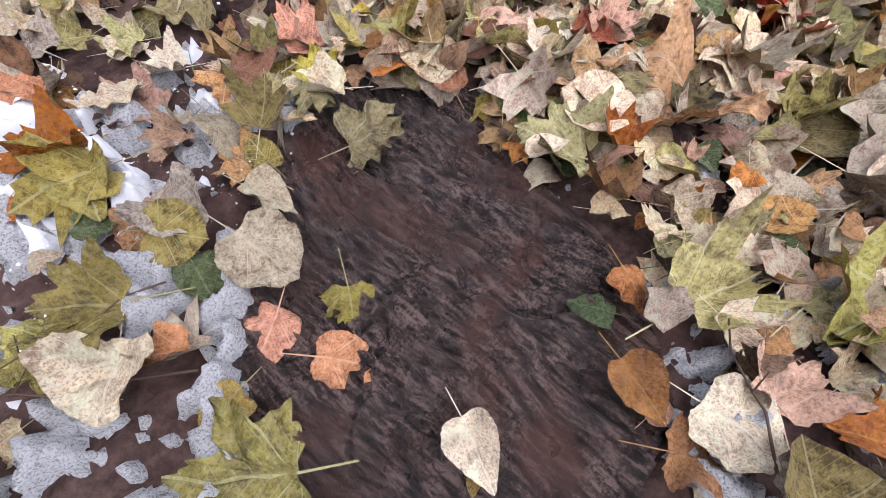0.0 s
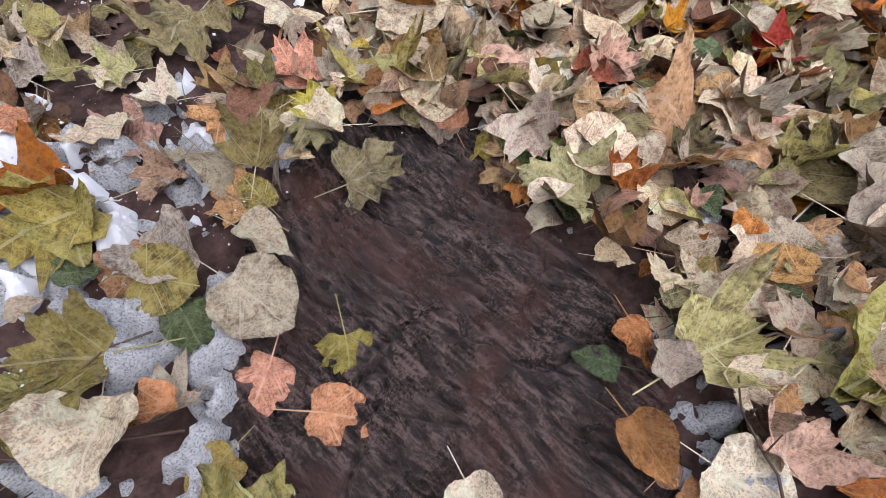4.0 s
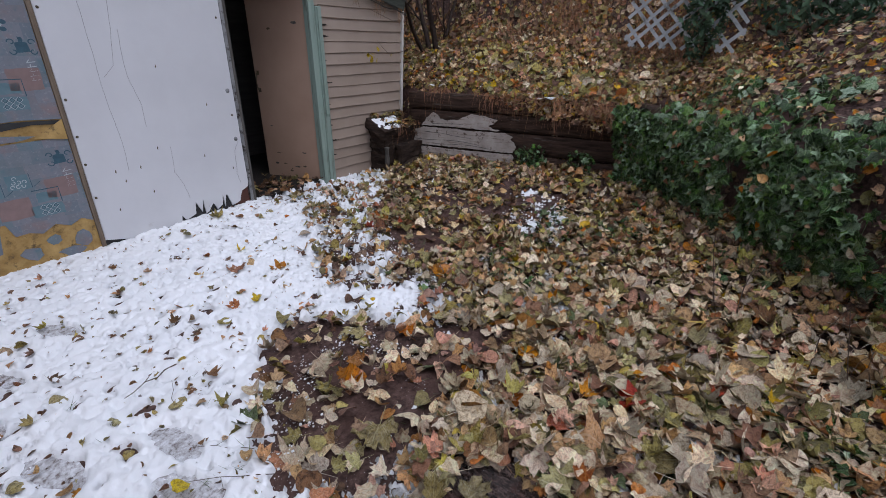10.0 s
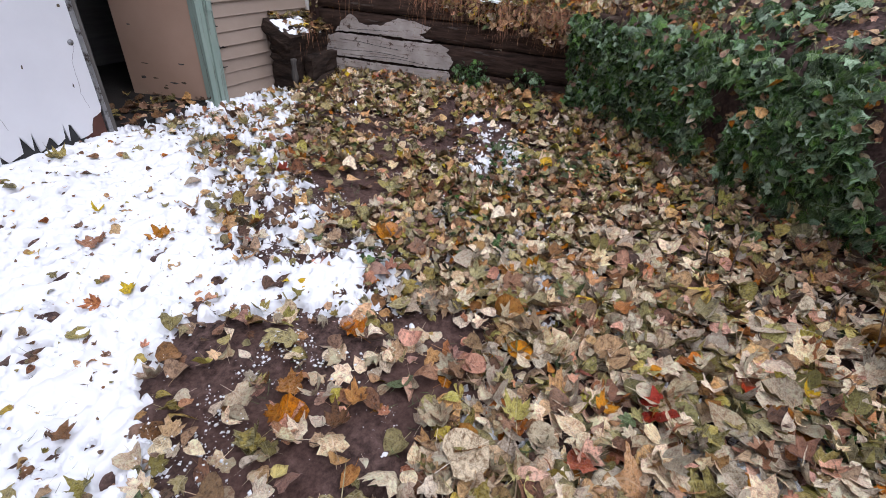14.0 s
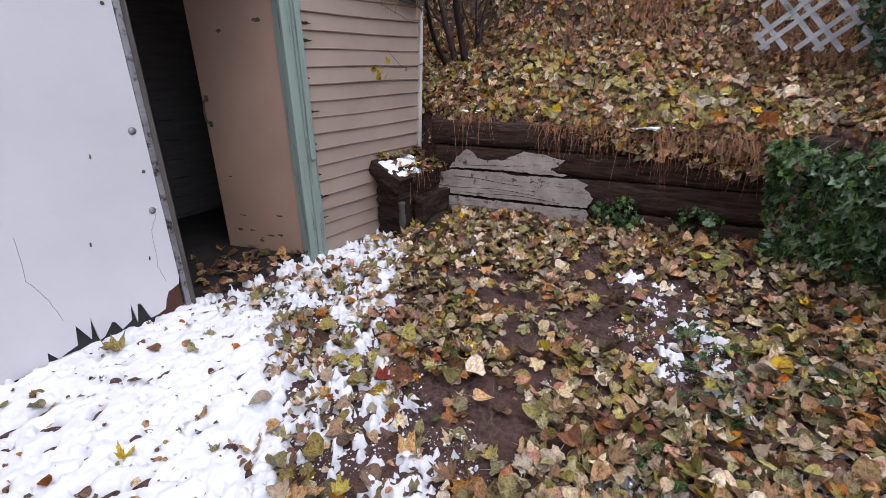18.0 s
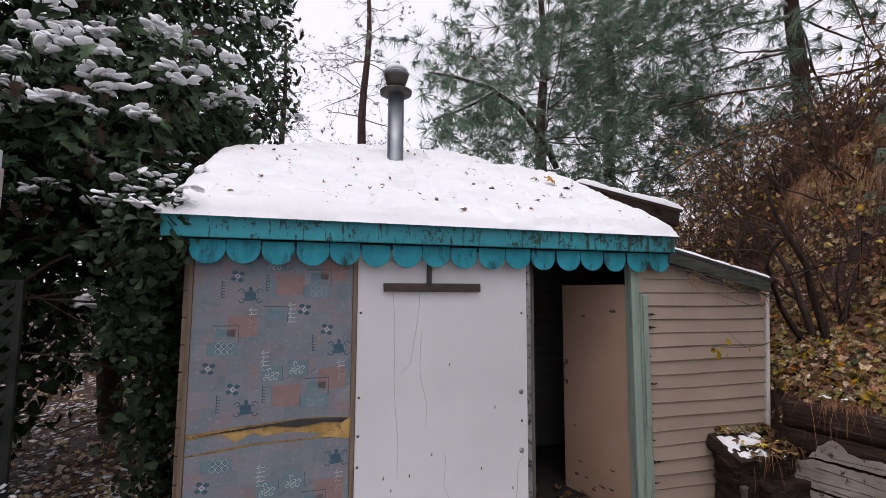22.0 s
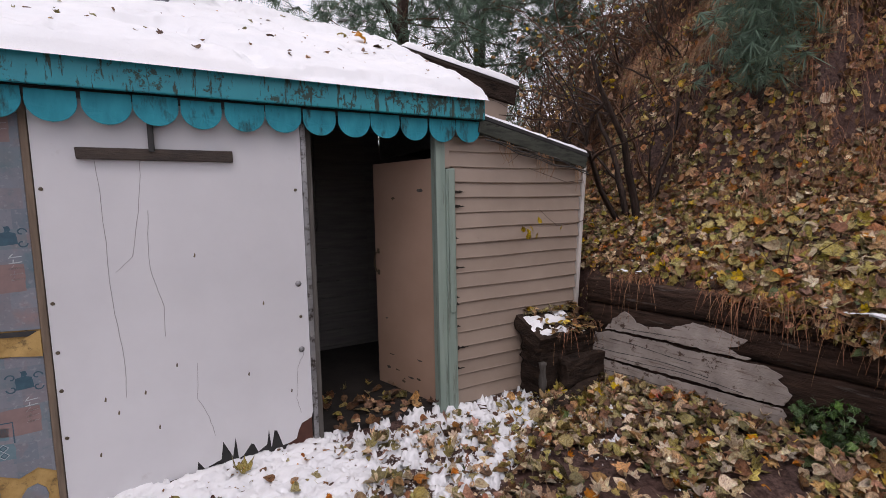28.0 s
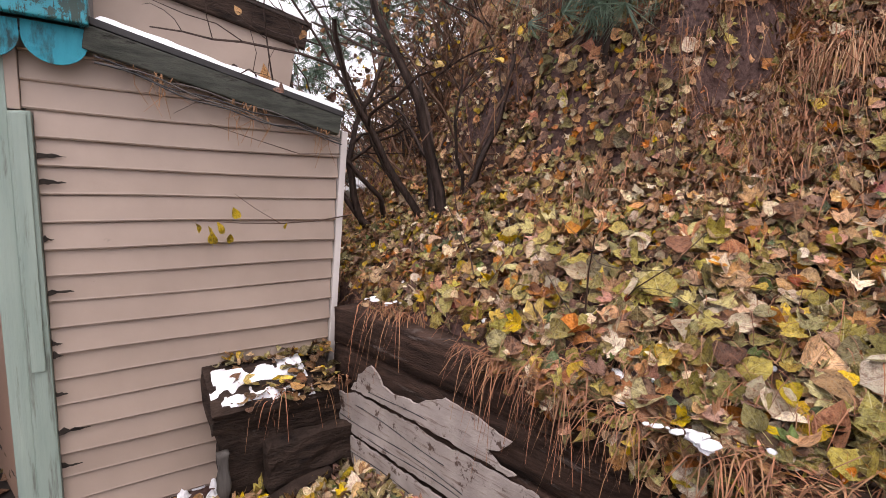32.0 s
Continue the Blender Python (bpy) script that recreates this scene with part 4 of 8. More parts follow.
def slab_snow(name, x0, x1, y0, y1, m, seed, th=0.06, label="snow lying on the roof edge", patchy=0.0):
    def zf(x, y):
        edge = np.minimum.reduce([x - x0, x1 - x, y - y0, y1 - y]) - 0.22 * patchy * np.clip(fbm(x, y, 17, 3, seed + 5) - 0.30, 0, 1)
        t = th * (0.55 + 0.9 * fbm(x, y, 6, 3, seed)) - patchy * 0.06 * sstep(0.44, 0.60, fbm(x, y, 15, 3, seed + 3))
        return np.where(edge < 0.005, -0.004, t * np.sqrt(np.clip(edge / 0.06, 0, 1)))
    me = sheet(name, np.arange(x0, x1 + 0.001, 0.015), np.arange(y0, y1 + 0.001, 0.015), zf, [M_SNOW])
    ob = new(name, me)
    ob.matrix_world = m
    return tagged(ob, label, "snow", kind="stuff")


slab_snow("snow_strip", -1.3, 0.01, -0.03, 0.30, rear @ pose(0, 0, 0.032), 5, 0.075)
slab_snow("snow_strip", 0.02, 1.05, -0.09, 1.0, pose(2.40, 0, 2.025, 0, lr, 0) @ pose(0, 0, 0.032), 6, 0.04)

# stove pipe
M_COWL = plain("dark_sooty_steel", (0.03, 0.03, 0.03), (0.10, 0.09, 0.08), 7, 0.55, 0.3, 30, 0.003, metal=0.5, stain=(0.09, 0.05, 0.03), stain_scale=9, stain_at=0.58)
pipe = thing("stove_pipe", "grey steel stove pipe with a snowy conical cap", "chimney", (0.5, 1.6, 2.95))
part("pipe", lathe([(0.085, -0.25), (0.085, 0.02), (0.088, 0.03), (0.085, 0.04), (0.085, 0.80)], 24, (0.51, 1.6, 2.98)), M_GALV, pipe, smooth=True)
part("collar", lathe([(0.085, 0.0), (0.165, 0.01), (0.17, 0.035), (0.09, 0.06)], 24, (0.51, 1.6, 3.77)), M_COWL, pipe, "wide dark storm collar", smooth=True)
part("cowl", lathe([(0.075, 0.0), (0.10, 0.05), (0.125, 0.13), (0.13, 0.15), (0.10, 0.16)], 24, (0.51, 1.6, 3.83)), M_COWL, pipe, "rust-stained dark cowl", smooth=True)
part("cap", lathe([(0.13, 0.0), (0.135, 0.02), (0.10, 0.05), (0.02, 0.06)], 24, (0.51, 1.6, 3.98)), M_GALV, pipe, smooth=True)
part("snow_cap", lathe([(0.12, 0.0), (0.12, 0.03), (0.08, 0.06), (0.02, 0.07)], 20, (0.51, 1.6, 4.02)), M_SNOW, pipe, "small cap of snow", smooth=True)

# ---------------------------------------------------------------- retaining wall of old painted timbers
M_TIMBER = plain("rotting_timber", (0.014, 0.009, 0.007), (0.085, 0.05, 0.036), 5, 0.75, 1.0, 26, 0.02, (1, 1, 8), stain=(0.13, 0.11, 0.10), stain_scale=3, stain_at=0.60, spec=0.15)
def mat_pale():
    """Whitish paint worn along the grain of old timber."""
    m, nt, b = mat_new("flaking_white_paint")
    v = coords(nt, scale=(1, 0.9, 14))
    w = coords(nt)
    col = ramp(nt, noise_tex(nt, w, 6, 5), [(0.3, (0.27, 0.235, 0.21)), (0.7, (0.45, 0.40, 0.365))])
    g = noise_tex(nt, v, 5, 7, 0.7)
    col = mixc(nt, ramp(nt, g, [(0.55, gray(0)), (0.62, gray(0.75))]), col, (0.17, 0.12, 0.095))
    col = mixc(nt, ramp(nt, noise_tex(nt, w, 13, 6, 0.75), [(0.58, gray(0)), (0.63, gray(0.9))]), col, (0.075, 0.045, 0.033))
    nt.links.new(col, b.inputs["Base Color"])
    b.inputs["Roughness"].default_value = 0.8
    b.inputs["Specular IOR Level"].default_value = 0.2
    bump(nt, b, mixc(nt, 0.5, g, noise_tex(nt, w, 60, 5)), 0.9, 0.008)
    return m


M_PALE = mat_pale()
rw = thing("retaining_wall", "old timber retaining wall with flaking white paint", "wall", (3.5, -1.2, 0))
wx, wy = 3.66 - 3.36, -1.9 + 0.22
wa = math.degrees(math.atan2(wy, wx))
mw = pose(3.36, -0.20, 0, 0, 0, wa)
hgt = [(0.0, 0.24), (0.245, 0.47), (0.475, 0.66), (0.665, 0.85)]
for k, (z0, z1) in enumerate(hgt):
    part("timber", rough_box(-0.02, 2.75, -0.02 - 0.006 * (k % 2), 0.14, z0 + 0.003, z1, 0.06, 0.010, k, mw), M_TIMBER, rw, "wet dark rotting timber", smooth=True)
for poly in ([(0.0, -0.05), (0.90, -0.05), (1.0, 0.03), (1.12, 0.06), (1.29, 0.13), (1.32, 0.20), (1.30, 0.236), (0.62, 0.228), (0.0, 0.236)],
             [(0.0, 0.25), (0.5, 0.256), (1.31, 0.25), (1.345, 0.33), (1.28, 0.40), (1.30, 0.43), (1.22, 0.468), (0.72, 0.455), (0.60, 0.468), (0.16, 0.462), (0.10, 0.43), (0.0, 0.44)],
             [(0.15, 0.48), (0.20, 0.53), (0.26, 0.60), (0.31, 0.64), (0.36, 0.62), (0.40, 0.57), (0.47, 0.555), (0.56, 0.57), (0.63, 0.565), (0.70, 0.61), (0.80, 0.645), (0.92, 0.64),
              (1.03, 0.615), (1.11, 0.60), (1.06, 0.55), (1.00, 0.53), (1.06, 0.50), (1.14, 0.49), (1.10, 0.478), (0.6, 0.49)]):
    rr = random.Random(len(poly))
    ring = []
    for (ax, az), (bx_, bz) in zip(poly, poly[1:] + poly[:1]):
        k_ = max(1, int(math.hypot(bx_ - ax, bz - az) / 0.022))
        ring += [(ax + (bx_ - ax) * q / k_ + rr.gauss(0, 0.004), az + (bz - az) * q / k_ + rr.gauss(0, 0.003)) for q in range(k_)]
    bm = prism(ring, -0.0395, -0.030)
    bm.transform(mw)
    part("paint_skin", bm, M_PALE, rw, "peeling whitish paint on timber")
for z, x0, x1 in ((0.075, 0.0, 1.3), (0.16, 0.1, 1.2), (0.33, 0.0, 0.9), (0.40, 0.2, 0.8), (0.29, 0.3, 1.1), (0.52, 0.3, 0.7)):
    t_ = Tubes(4)
    xs = np.linspace(x0, x1, 12)
    pts = [mw @ Vector((x, -0.0405, z + 0.012 * math.sin(x * 7 + z * 30) - 0.02 * (x - x0))) for x in xs]
    t_.add([tuple(p) for p in pts], [0.0008 + 0.0016 * abs(math.sin(q * 1.3 + z * 9)) for q in range(12)])
    part("crack", t_.mesh("crack", [M_BLACK]), None, rw, "dark split along the grain")

# stepped corner block beside the siding
blk = thing("timber_step", "rotting dark timber step topped with snow and leaves", "step", (3.05, -0.2, 0))
tilt_ = pose(0, -0.04, 0.60, 24, 0, 0)
part("top_timber", rough_box(2.745, 3.32, -0.31, 0.0, -0.12, 0.0, 0.03, 0.016, 8, tilt_), M_ROT, blk)
part("lower_timber", rough_box(2.79, 3.36, -0.27, -0.03, -0.05, 0.455, 0.035, 0.03, 9), M_ROT, blk)
part("lower_timber", rough_box(2.95, 3.42, -0.37, -0.28, -0.05, 0.30, 0.035, 0.035, 19), M_ROT, blk)
part("split_stake", rough_box(2.76, 2.81, -0.32, -0.28, -0.04, 0.30, 0.02, 0.012, 10), M_GREYWOOD, blk, "short grey split stake", smooth=True)
slab_snow("snow_patch", 2.755, 3.20, -0.305, -0.02, tilt_ @ pose(0, 0, 0.002), 9, 0.026, "melting snow patch on the timber step", 0.6)
brd = thing("fallen_board", "short snow-dusted board lying against the timber step", "board", (3.0, -0.55, 0.1))
part("plank", box(-0.34, 0.26, -0.045, 0.045, -0.016, 0.016, 0.006, rot=pose(2.98, -0.44, 0.075, 0, -9, 13), jit=0.008), M_ROT, brd)

# ---------------------------------------------------------------- pink clad building
M_PINK = plain("pink_metal_cladding", (0.62, 0.525, 0.52), (0.68, 0.58, 0.57), 1.2, 0.5, 0.1, 50, 0.002, stain=(0.40, 0.33, 0.30), stain_scale=3, stain_at=0.66)
M_SKIRT = plain("white_skirting", (0.72, 0.74, 0.77), (0.80, 0.82, 0.84), 2, 0.5, 0.1, 50, 0.002, (1, 1, 1), stain=(0.20, 0.19, 0.16), stain_scale=5, stain_at=0.60)
M_SKIRT2 = plain("dirty_white_skirting", (0.50, 0.52, 0.54), (0.66, 0.68, 0.70), 2, 0.55, 0.2, 50, 0.002, (1, 1, 0.7), stain=(0.12, 0.11, 0.085), stain_scale=6, stain_at=0.56)
house = thing("mobile_home", "pink ribbed metal-clad mobile home with white skirting", "house", (-2.6, -1.5, 0))
XB = -2.30
ys = np.arange(-6.0, 0.62, 0.0125)
rib = 0.0012 * np.clip(np.sin(2 * np.pi * (ys / 0.135 + 0.5 * fbm(ys, ys * 0, 1.5, 2, 3))) * 2.2 - 0.9, -1, 1)
for y_a, y_b in ((-6.0, -4.443), (-4.437, -3.113), (-3.107, -1.783), (-1.777, -0.453), (-0.447, 0.62)):
    sel = (ys >= y_a - 1e-6) & (ys <= y_b + 0.013)
    n_ = int(sel.sum())
    v_ = np.concatenate([np.stack([np.full(n_, XB) + rib[sel], ys[sel], np.full(n_, zz)], -1) for zz in (0.325, 2.5)])
    i_ = np.arange(n_ - 1)
    f_ = np.stack([i_, i_ + 1, i_ + 1 + n_, i_ + n_], -1)
    part("cladding_sheet", fast_mesh("cladding_sheet", v_, f_, [M_PINK], smooth=True), None, house, "pale pink ribbed metal sheet")
M_SEAM = plain("dark_seam_line", (0.10, 0.075, 0.07), (0.16, 0.12, 0.11), 9, 0.8, 0)
for y_ in (-4.44, -3.11, -1.78, -0.45):
    part("seam", box(XB - 0.003, XB + 0.0042, y_ - 0.004, y_ + 0.004, 0.33, 2.49), M_SEAM, house, "dark seam between the metal sheets")
part("wall_core", box(-5.0, XB - 0.012, -6.0, 0.61, -0.2, 2.5), M_PINK, house)
part("corner_trim", box(XB - 0.03, XB + 0.012, 0.60, 0.64, 0.2, 2.5, 0.004), M_PINK, house)
part("skirt_board", box(XB - 0.01, XB + 0.055, -6.0, 0.63, 0.15, 0.312, 0.006), M_SKIRT, house, "white painted skirt board")
for k in range(34):
    y = -5.95 + k * 0.193
    part("skirt_panel", box(XB - 0.03, XB + 0.004 + 0.012 * (k % 2), y, y + 0.185, -0.14, 0.138, 0.004), M_SKIRT2, house)
wire = Tubes(5)
wy_ = np.arange(-5.9, 0.6, 0.025)
wire.add(np.stack([XB + 0.03 + 0.006 * np.sin(wy_ * 31), wy_, 0.358 + 0.010 * np.sin(wy_ * 27) + 0.008 * np.sin(wy_ * 9)], -1), 0.0042)
M_ROPE = plain("brown_cable", (0.10, 0.05, 0.03), (0.22, 0.12, 0.08), 30, 0.7, 0.3, 90, 0.002)
part("cable", wire.mesh("cable", [M_ROPE]), None, house, "thin wavy brown heating cable")
part("plug", lathe([(0.004, 0), (0.028, 0.002), (0.032, 0.012), (0.02, 0.022), (0.004, 0.024)], 14, (XB + 0.06, -1.96, 0.315)), M_ROPE, house, "round rusty cable end")
part("roof", box(-5.1, XB + 0.01, -6.1, 0.62, 2.5, 2.62, 0.01), M_SKIRT, house)


def lattice(name, w, h, pitch, slat, m, mat, label, gone=0.0, railed=True):
    t = thing(name, label, "lattice", m.translation)
    for sgn in (1, -1):
        n = int((w + h) / pitch) + 1
        for k in range(n):
            o = k * pitch
            a = (max(0.0, o - h), min(o, h)) if sgn > 0 else (w - max(0.0, o - h), min(o, h))
            bx = min(o, w) if sgn > 0 else w - min(o, w)
            b = (bx, max(0.0, o - w))
            ln = math.hypot(b[0] - a[0], b[1] - a[1])
            if ln < 0.05 or (gone and (k * 37 + 11 * sgn) % 100 < gone * 100):
                continue
            ang = math.degrees(math.atan2(b[1] - a[1], b[0] - a[0]))
            r = m @ pose(a[0], 0.004 * sgn, a[1], 0, -ang, 0)
            part("slat", box(0, ln, -0.004, 0.003, -slat / 2, slat / 2, rot=r), mat, t)
    if not railed:
        return t
    for p in ((-0.02, 0.02, -0.02, h + 0.02), (w - 0.02, w + 0.02, -0.02, h + 0.02)):
        part("rail", box(p[0], p[1], -0.015, 0.015, p[2], p[3], 0.003, rot=m), mat, t)
    for p in ((0.021, w - 0.021, -0.02, 0.02), (0.021, w - 0.021, h - 0.02, h + 0.02)):
        part("rail", box(p[0], p[1], -0.015, 0.015, p[2], p[3], 0.003, rot=m), mat, t)
    return t


M_LATD = plain("dark_lattice_paint", (0.012, 0.016, 0.013), (0.035, 0.042, 0.036), 6, 0.7, 0.3, 40, 0.003, spec=0.2)
M_LATT = plain("grey_green_lattice_paint", (0.07, 0.085, 0.075), (0.13, 0.15, 0.13), 6, 0.7, 0.3, 40, 0.003)
M_LATW = plain("old_white_lattice_paint", (0.22, 0.225, 0.225), (0.42, 0.43, 0.435), 6, 0.7, 0.3, 40, 0.003, stain=(0.08, 0.075, 0.06), stain_scale=8, stain_at=0.55)
lattice("lattice_screen", 0.22, 1.40, 0.11, 0.034, pose(-2.26, 0.44, 0.34), M_LATD, "grey-green wooden lattice panel beside the house")
lattice("lattice_fence", 3.4, 1.3, 0.15, 0.035, pose(-5.8, 7.6, 0.5), M_LATD, "dark wooden lattice fence at the end of the path")
lattice("lattice_fence", 1.10, 0.55, 0.105, 0.033, pose(4.45, -2.28, 1.37, 0, 3, -90), M_LATW, "broken old white lattice panel on the slope", 0.38, False)


# printed figures on the vinyl sheet, in a half-drop repeat
M_INK = {"dark": plain("dark_blue_print", (0.018, 0.055, 0.085), (0.035, 0.095, 0.13), 30, 0.5, 0), "teal": plain("pale_teal_print", (0.16, 0.26, 0.27), (0.24, 0.33, 0.34), 30, 0.5, 0),
         "light": plain("pale_grey_print", (0.34, 0.38, 0.40), (0.48, 0.50, 0.51), 30, 0.5, 0), "pink": plain("faded_pink_print", (0.185, 0.125, 0.12), (0.24, 0.16, 0.15), 18, 0.5, 0),
         "slate": plain("slate_print", (0.075, 0.15, 0.18), (0.13, 0.20, 0.23), 18, 0.5, 0)}


def stroke(bm, pts, w):
    """A flat ribbon along points of the sheet."""
    pts = [Vector((p[0], 0, p[1])) for p in pts]
    rows2 = []
    for k, p in enumerate(pts):
        d = (pts[min(k + 1, len(pts) - 1)] - pts[max(k - 1, 0)]).normalized()
        s = Vector((-d.z, 0, d.x)) * w * 0.5
        rows2.append((bm.verts.new(p + s), bm.verts.new(p - s)))
    for a, b in zip(rows2, rows2[1:]):
        bm.faces.new((a[0], b[0], b[1], a[1]))


def patch(bm, x0, x1, z0, z1, n=5, seed=0):
    r = random.Random(seed)
    j = lambda v: v + r.uniform(-0.004, 0.004)
    ring = [(j(x0 + (x1 - x0) * k / n), j(z0)) for k in range(n)] + [(j(x1), j(z0 + (z1 - z0) * k / n)) for k in range(n)]
    ring += [(j(x1 - (x1 - x0) * k / n), j(z1)) for k in range(n)] + [(j(x0), j(z1 - (z1 - z0) * k / n)) for k in range(n)]
    bm.faces.new([bm.verts.new((px, 0, pz)) for px, pz in ring])


def arc_pts(cx, cz, r, a0, a1, n=9, shrink=1.0):
    return [(cx + r * (1 + (shrink - 1) * k / n) * math.cos(a0 + (a1 - a0) * k / n), cz + r * (1 + (shrink - 1) * k / n) * math.sin(a0 + (a1 - a0) * k / n)) for k in range(n + 1)]


def figure(kind):
    """One printed figure as (ink, flat mesh) layers about its middle."""
    a, b, c_ = bmesh.new(), bmesh.new(), bmesh.new()
    if kind == "flourish":
        for sx in (-1, 1):
            for sz in (-1, 1):
                stroke(a, arc_pts(sx * 0.048, sz * 0.026, 0.020, 1.57 - 1.57 * sx, 1.57 - 1.57 * sx + sx * sz * 5.0, 12, 0.35), 0.006)
        patch(a, -0.034, 0.03, -0.03, 0.026, 3, 4)
        patch(a, -0.012, 0.008, 0.026, 0.055, 3, 5)
        return [("dark", a, 0.0)]
    if kind == "diamonds":
        patch(b, -0.10, 0.075, -0.04, 0.038, 5, 2)
        for cx in (-0.034, 0.0, 0.034):
            for cz in (-0.018, 0.018):
                stroke(a, [(cx - 0.013, cz), (cx, cz + 0.013), (cx + 0.013, cz), (cx, cz - 0.013), (cx - 0.013, cz)], 0.005)
                stroke(c_, [(cx - 0.018, cz), (cx, cz + 0.018), (cx + 0.018, cz), (cx, cz - 0.018), (cx - 0.018, cz)], 0.003)
        return [("slate", b, 0.0), ("dark", a, 0.0004), ("light", c_, 0.0006)]
    if kind == "curls":
        patch(b, -0.07, 0.045, -0.045, 0.045, 5, 3)
        for q in range(7):
            stroke(c_, arc_pts(-0.045 + 0.028 * (q % 3) + 0.01 * (q // 3), -0.026 + 0.026 * (q // 3), 0.010, q, q + 4.7, 8), 0.0042)
        stroke(a, [(0.052, -0.045), (0.052, 0.048)], 0.004)
        stroke(a, [(0.060, -0.04), (0.10, -0.012)], 0.003)
        return [("slate", b, 0.0), ("dark", a, 0.0004), ("light", c_, 0.0005)]
    if kind == "cross":
        for q in range(4):
            t = q * math.pi / 2 + 0.6
            cx, cz = 0.028 * math.cos(t), 0.028 * math.sin(t)
            a.faces.new([a.verts.new((cx + 0.017 * math.cos(u), 0, cz + 0.013 * math.sin(u))) for u in np.linspace(0, 5.5, 8)])
        stroke(b, [(-0.014, 0), (0, 0.014), (0.014, 0), (0, -0.014), (-0.014, 0)], 0.006)
        return [("dark", a, 0.0), ("light", b, 0.0004)]
    if kind == "comb":
        stroke(a, [(0, -0.052), (0, 0.052)], 0.005)
        for q in range(6):
            stroke(a, [(0.002, -0.048 + 0.018 * q), (0.018, -0.048 + 0.018 * q)], 0.005)
        return [("dark", a, 0.0)]
    if kind == "pale":
        patch(b, -0.06, 0.05, -0.03, 0.03, 5, 7)
        stroke(a, [(-0.078, 0.05), (0.066, 0.05), (0.066, -0.05)], 0.006)
        return [("slate", b, 0.0), ("dark", a, 0.0004)]
    if kind == "pinkish":
        patch(b, -0.075, 0.095, -0.062, 0.066, 6, 8)
        return [("pink", b, 0.0)]
    for q in range(5):
        stroke(a, [(-0.025, -0.06 + 0.026 * q), (0.022, -0.054 + 0.026 * q)], 0.004)
        stroke(a, [(-0.02 + 0.01 * (q % 2), -0.056 + 0.026 * q), (-0.008, -0.042 + 0.026 * q)], 0.004)
    return [("light", a, 0.0)]


FIGS = {}
for kind, fx, fz in (("pinkish", 440, 130), ("pale", 385, 252), ("curls", 55, 250), ("diamonds", 592, 155), ("flourish", 255, 175), ("cross", 522, 232), ("comb", 118, 150), ("bars", 338, 440), ("bars", 460, 245), ("pinkish", 215, 300), ("pale", 150, 330), ("curls", 380, 40), ("comb", 330, 120), ("bars", 270, 265), ("cross", 190, 95)):
    if kind not in FIGS:
        FIGS[kind] = []
        for ink, bm, dy in figure(kind):
            me = bpy.data.meshes.new("printed_figure")
            bm.to_mesh(me)
            bm.free()
            me.materials.append(M_INK[ink])
            FIGS[kind].append((me, dy))
    for i in range(-2, 3):
        for j in range(-2, 5):
            x = -0.955 + (fx + 450 * i) * 0.001195
            z = 1.93 - (fz + 222 * i + 455 * j) * 0.00149
            mx = {"diamonds": 0.10, "pinkish": 0.095, "curls": 0.10, "pale": 0.08, "flourish": 0.07}.get(kind, 0.035)
            if not (-0.965 + mx < x < -0.04 - mx * 0.9 and (0.975 < z < 1.90 or 0.32 < z < 0.69)):
                continue
            for me, dy in FIGS[kind]:
                ob = new("printed_figure", me)
                ob.parent = shed
                ob.matrix_parent_inverse = Matrix.Translation(-shed.location)
                ob.matrix_basis = pose(x, -0.0066 - dy, z)

# grime at the lap ends, and cables slung along the lean-to edge
gr = random.Random(12)
M_GRIME = plain("black_grime", (0.012, 0.010, 0.009), (0.05, 0.042, 0.035), 30, 0.9, 0.3, 60, 0.002, spec=0.1)
for z in (0.27, 0.42, 0.58, 0.74, 0.79, 1.0, 1.21, 1.43, 1.53):
    L = gr.uniform(0.03, 0.11)
    up = [(2.225 + L * q / 6, z + gr.uniform(0.006, 0.03) * (1 - q / 6.5)) for q in range(7)]
    dn = [(2.225 + L * q / 6, z - gr.uniform(0.002, 0.012) * (1 - q / 6.5)) for q in range(6, -1, -1)]
    part("grime", prism(up + dn, -0.0265, -0.0255), M_GRIME, shed, "black grime at the board ends")
for k in range(4):
    t_ = Tubes(5)
    xs = np.linspace(2.42, 3.40, 22)
    ph = gr.uniform(0, 6)
    t_.add([(x, -0.107 - 0.006 * k, lean_top(x) - 0.075 - 0.012 * k + 0.012 * math.sin(x * 7 + ph) + 0.008 * math.sin(x * 19 + ph)) for x in xs], 0.0035)
    part("cable", t_.mesh("cable", [M_BLACK if k % 2 else M_GREYWOOD]), None, shed, "thin dark cable along the lean-to edge")

dg = random.Random(31)
for k in range(16):
    u, z = -dg.uniform(0.03, 0.62), dg.choice([dg.uniform(0.0, 0.16), dg.uniform(0.0, 0.3), dg.uniform(0.3, 1.6)])
    w_, h_2 = dg.uniform(0.006, 0.05), dg.uniform(0.004, 0.014)
    ring = [(u + w_ * math.cos(a) * dg.uniform(0.6, 1.1), z + h_2 * math.sin(a) * dg.uniform(0.5, 1.2)) for a in np.linspace(0, 5.7, 11)]
    o = part("scuff", prism(ring, -0.0008, 0.001), M_GREYWOOD if k % 2 else M_RUST, door, "dark scuff in the door paint")
    o.matrix_parent_inverse = Matrix()

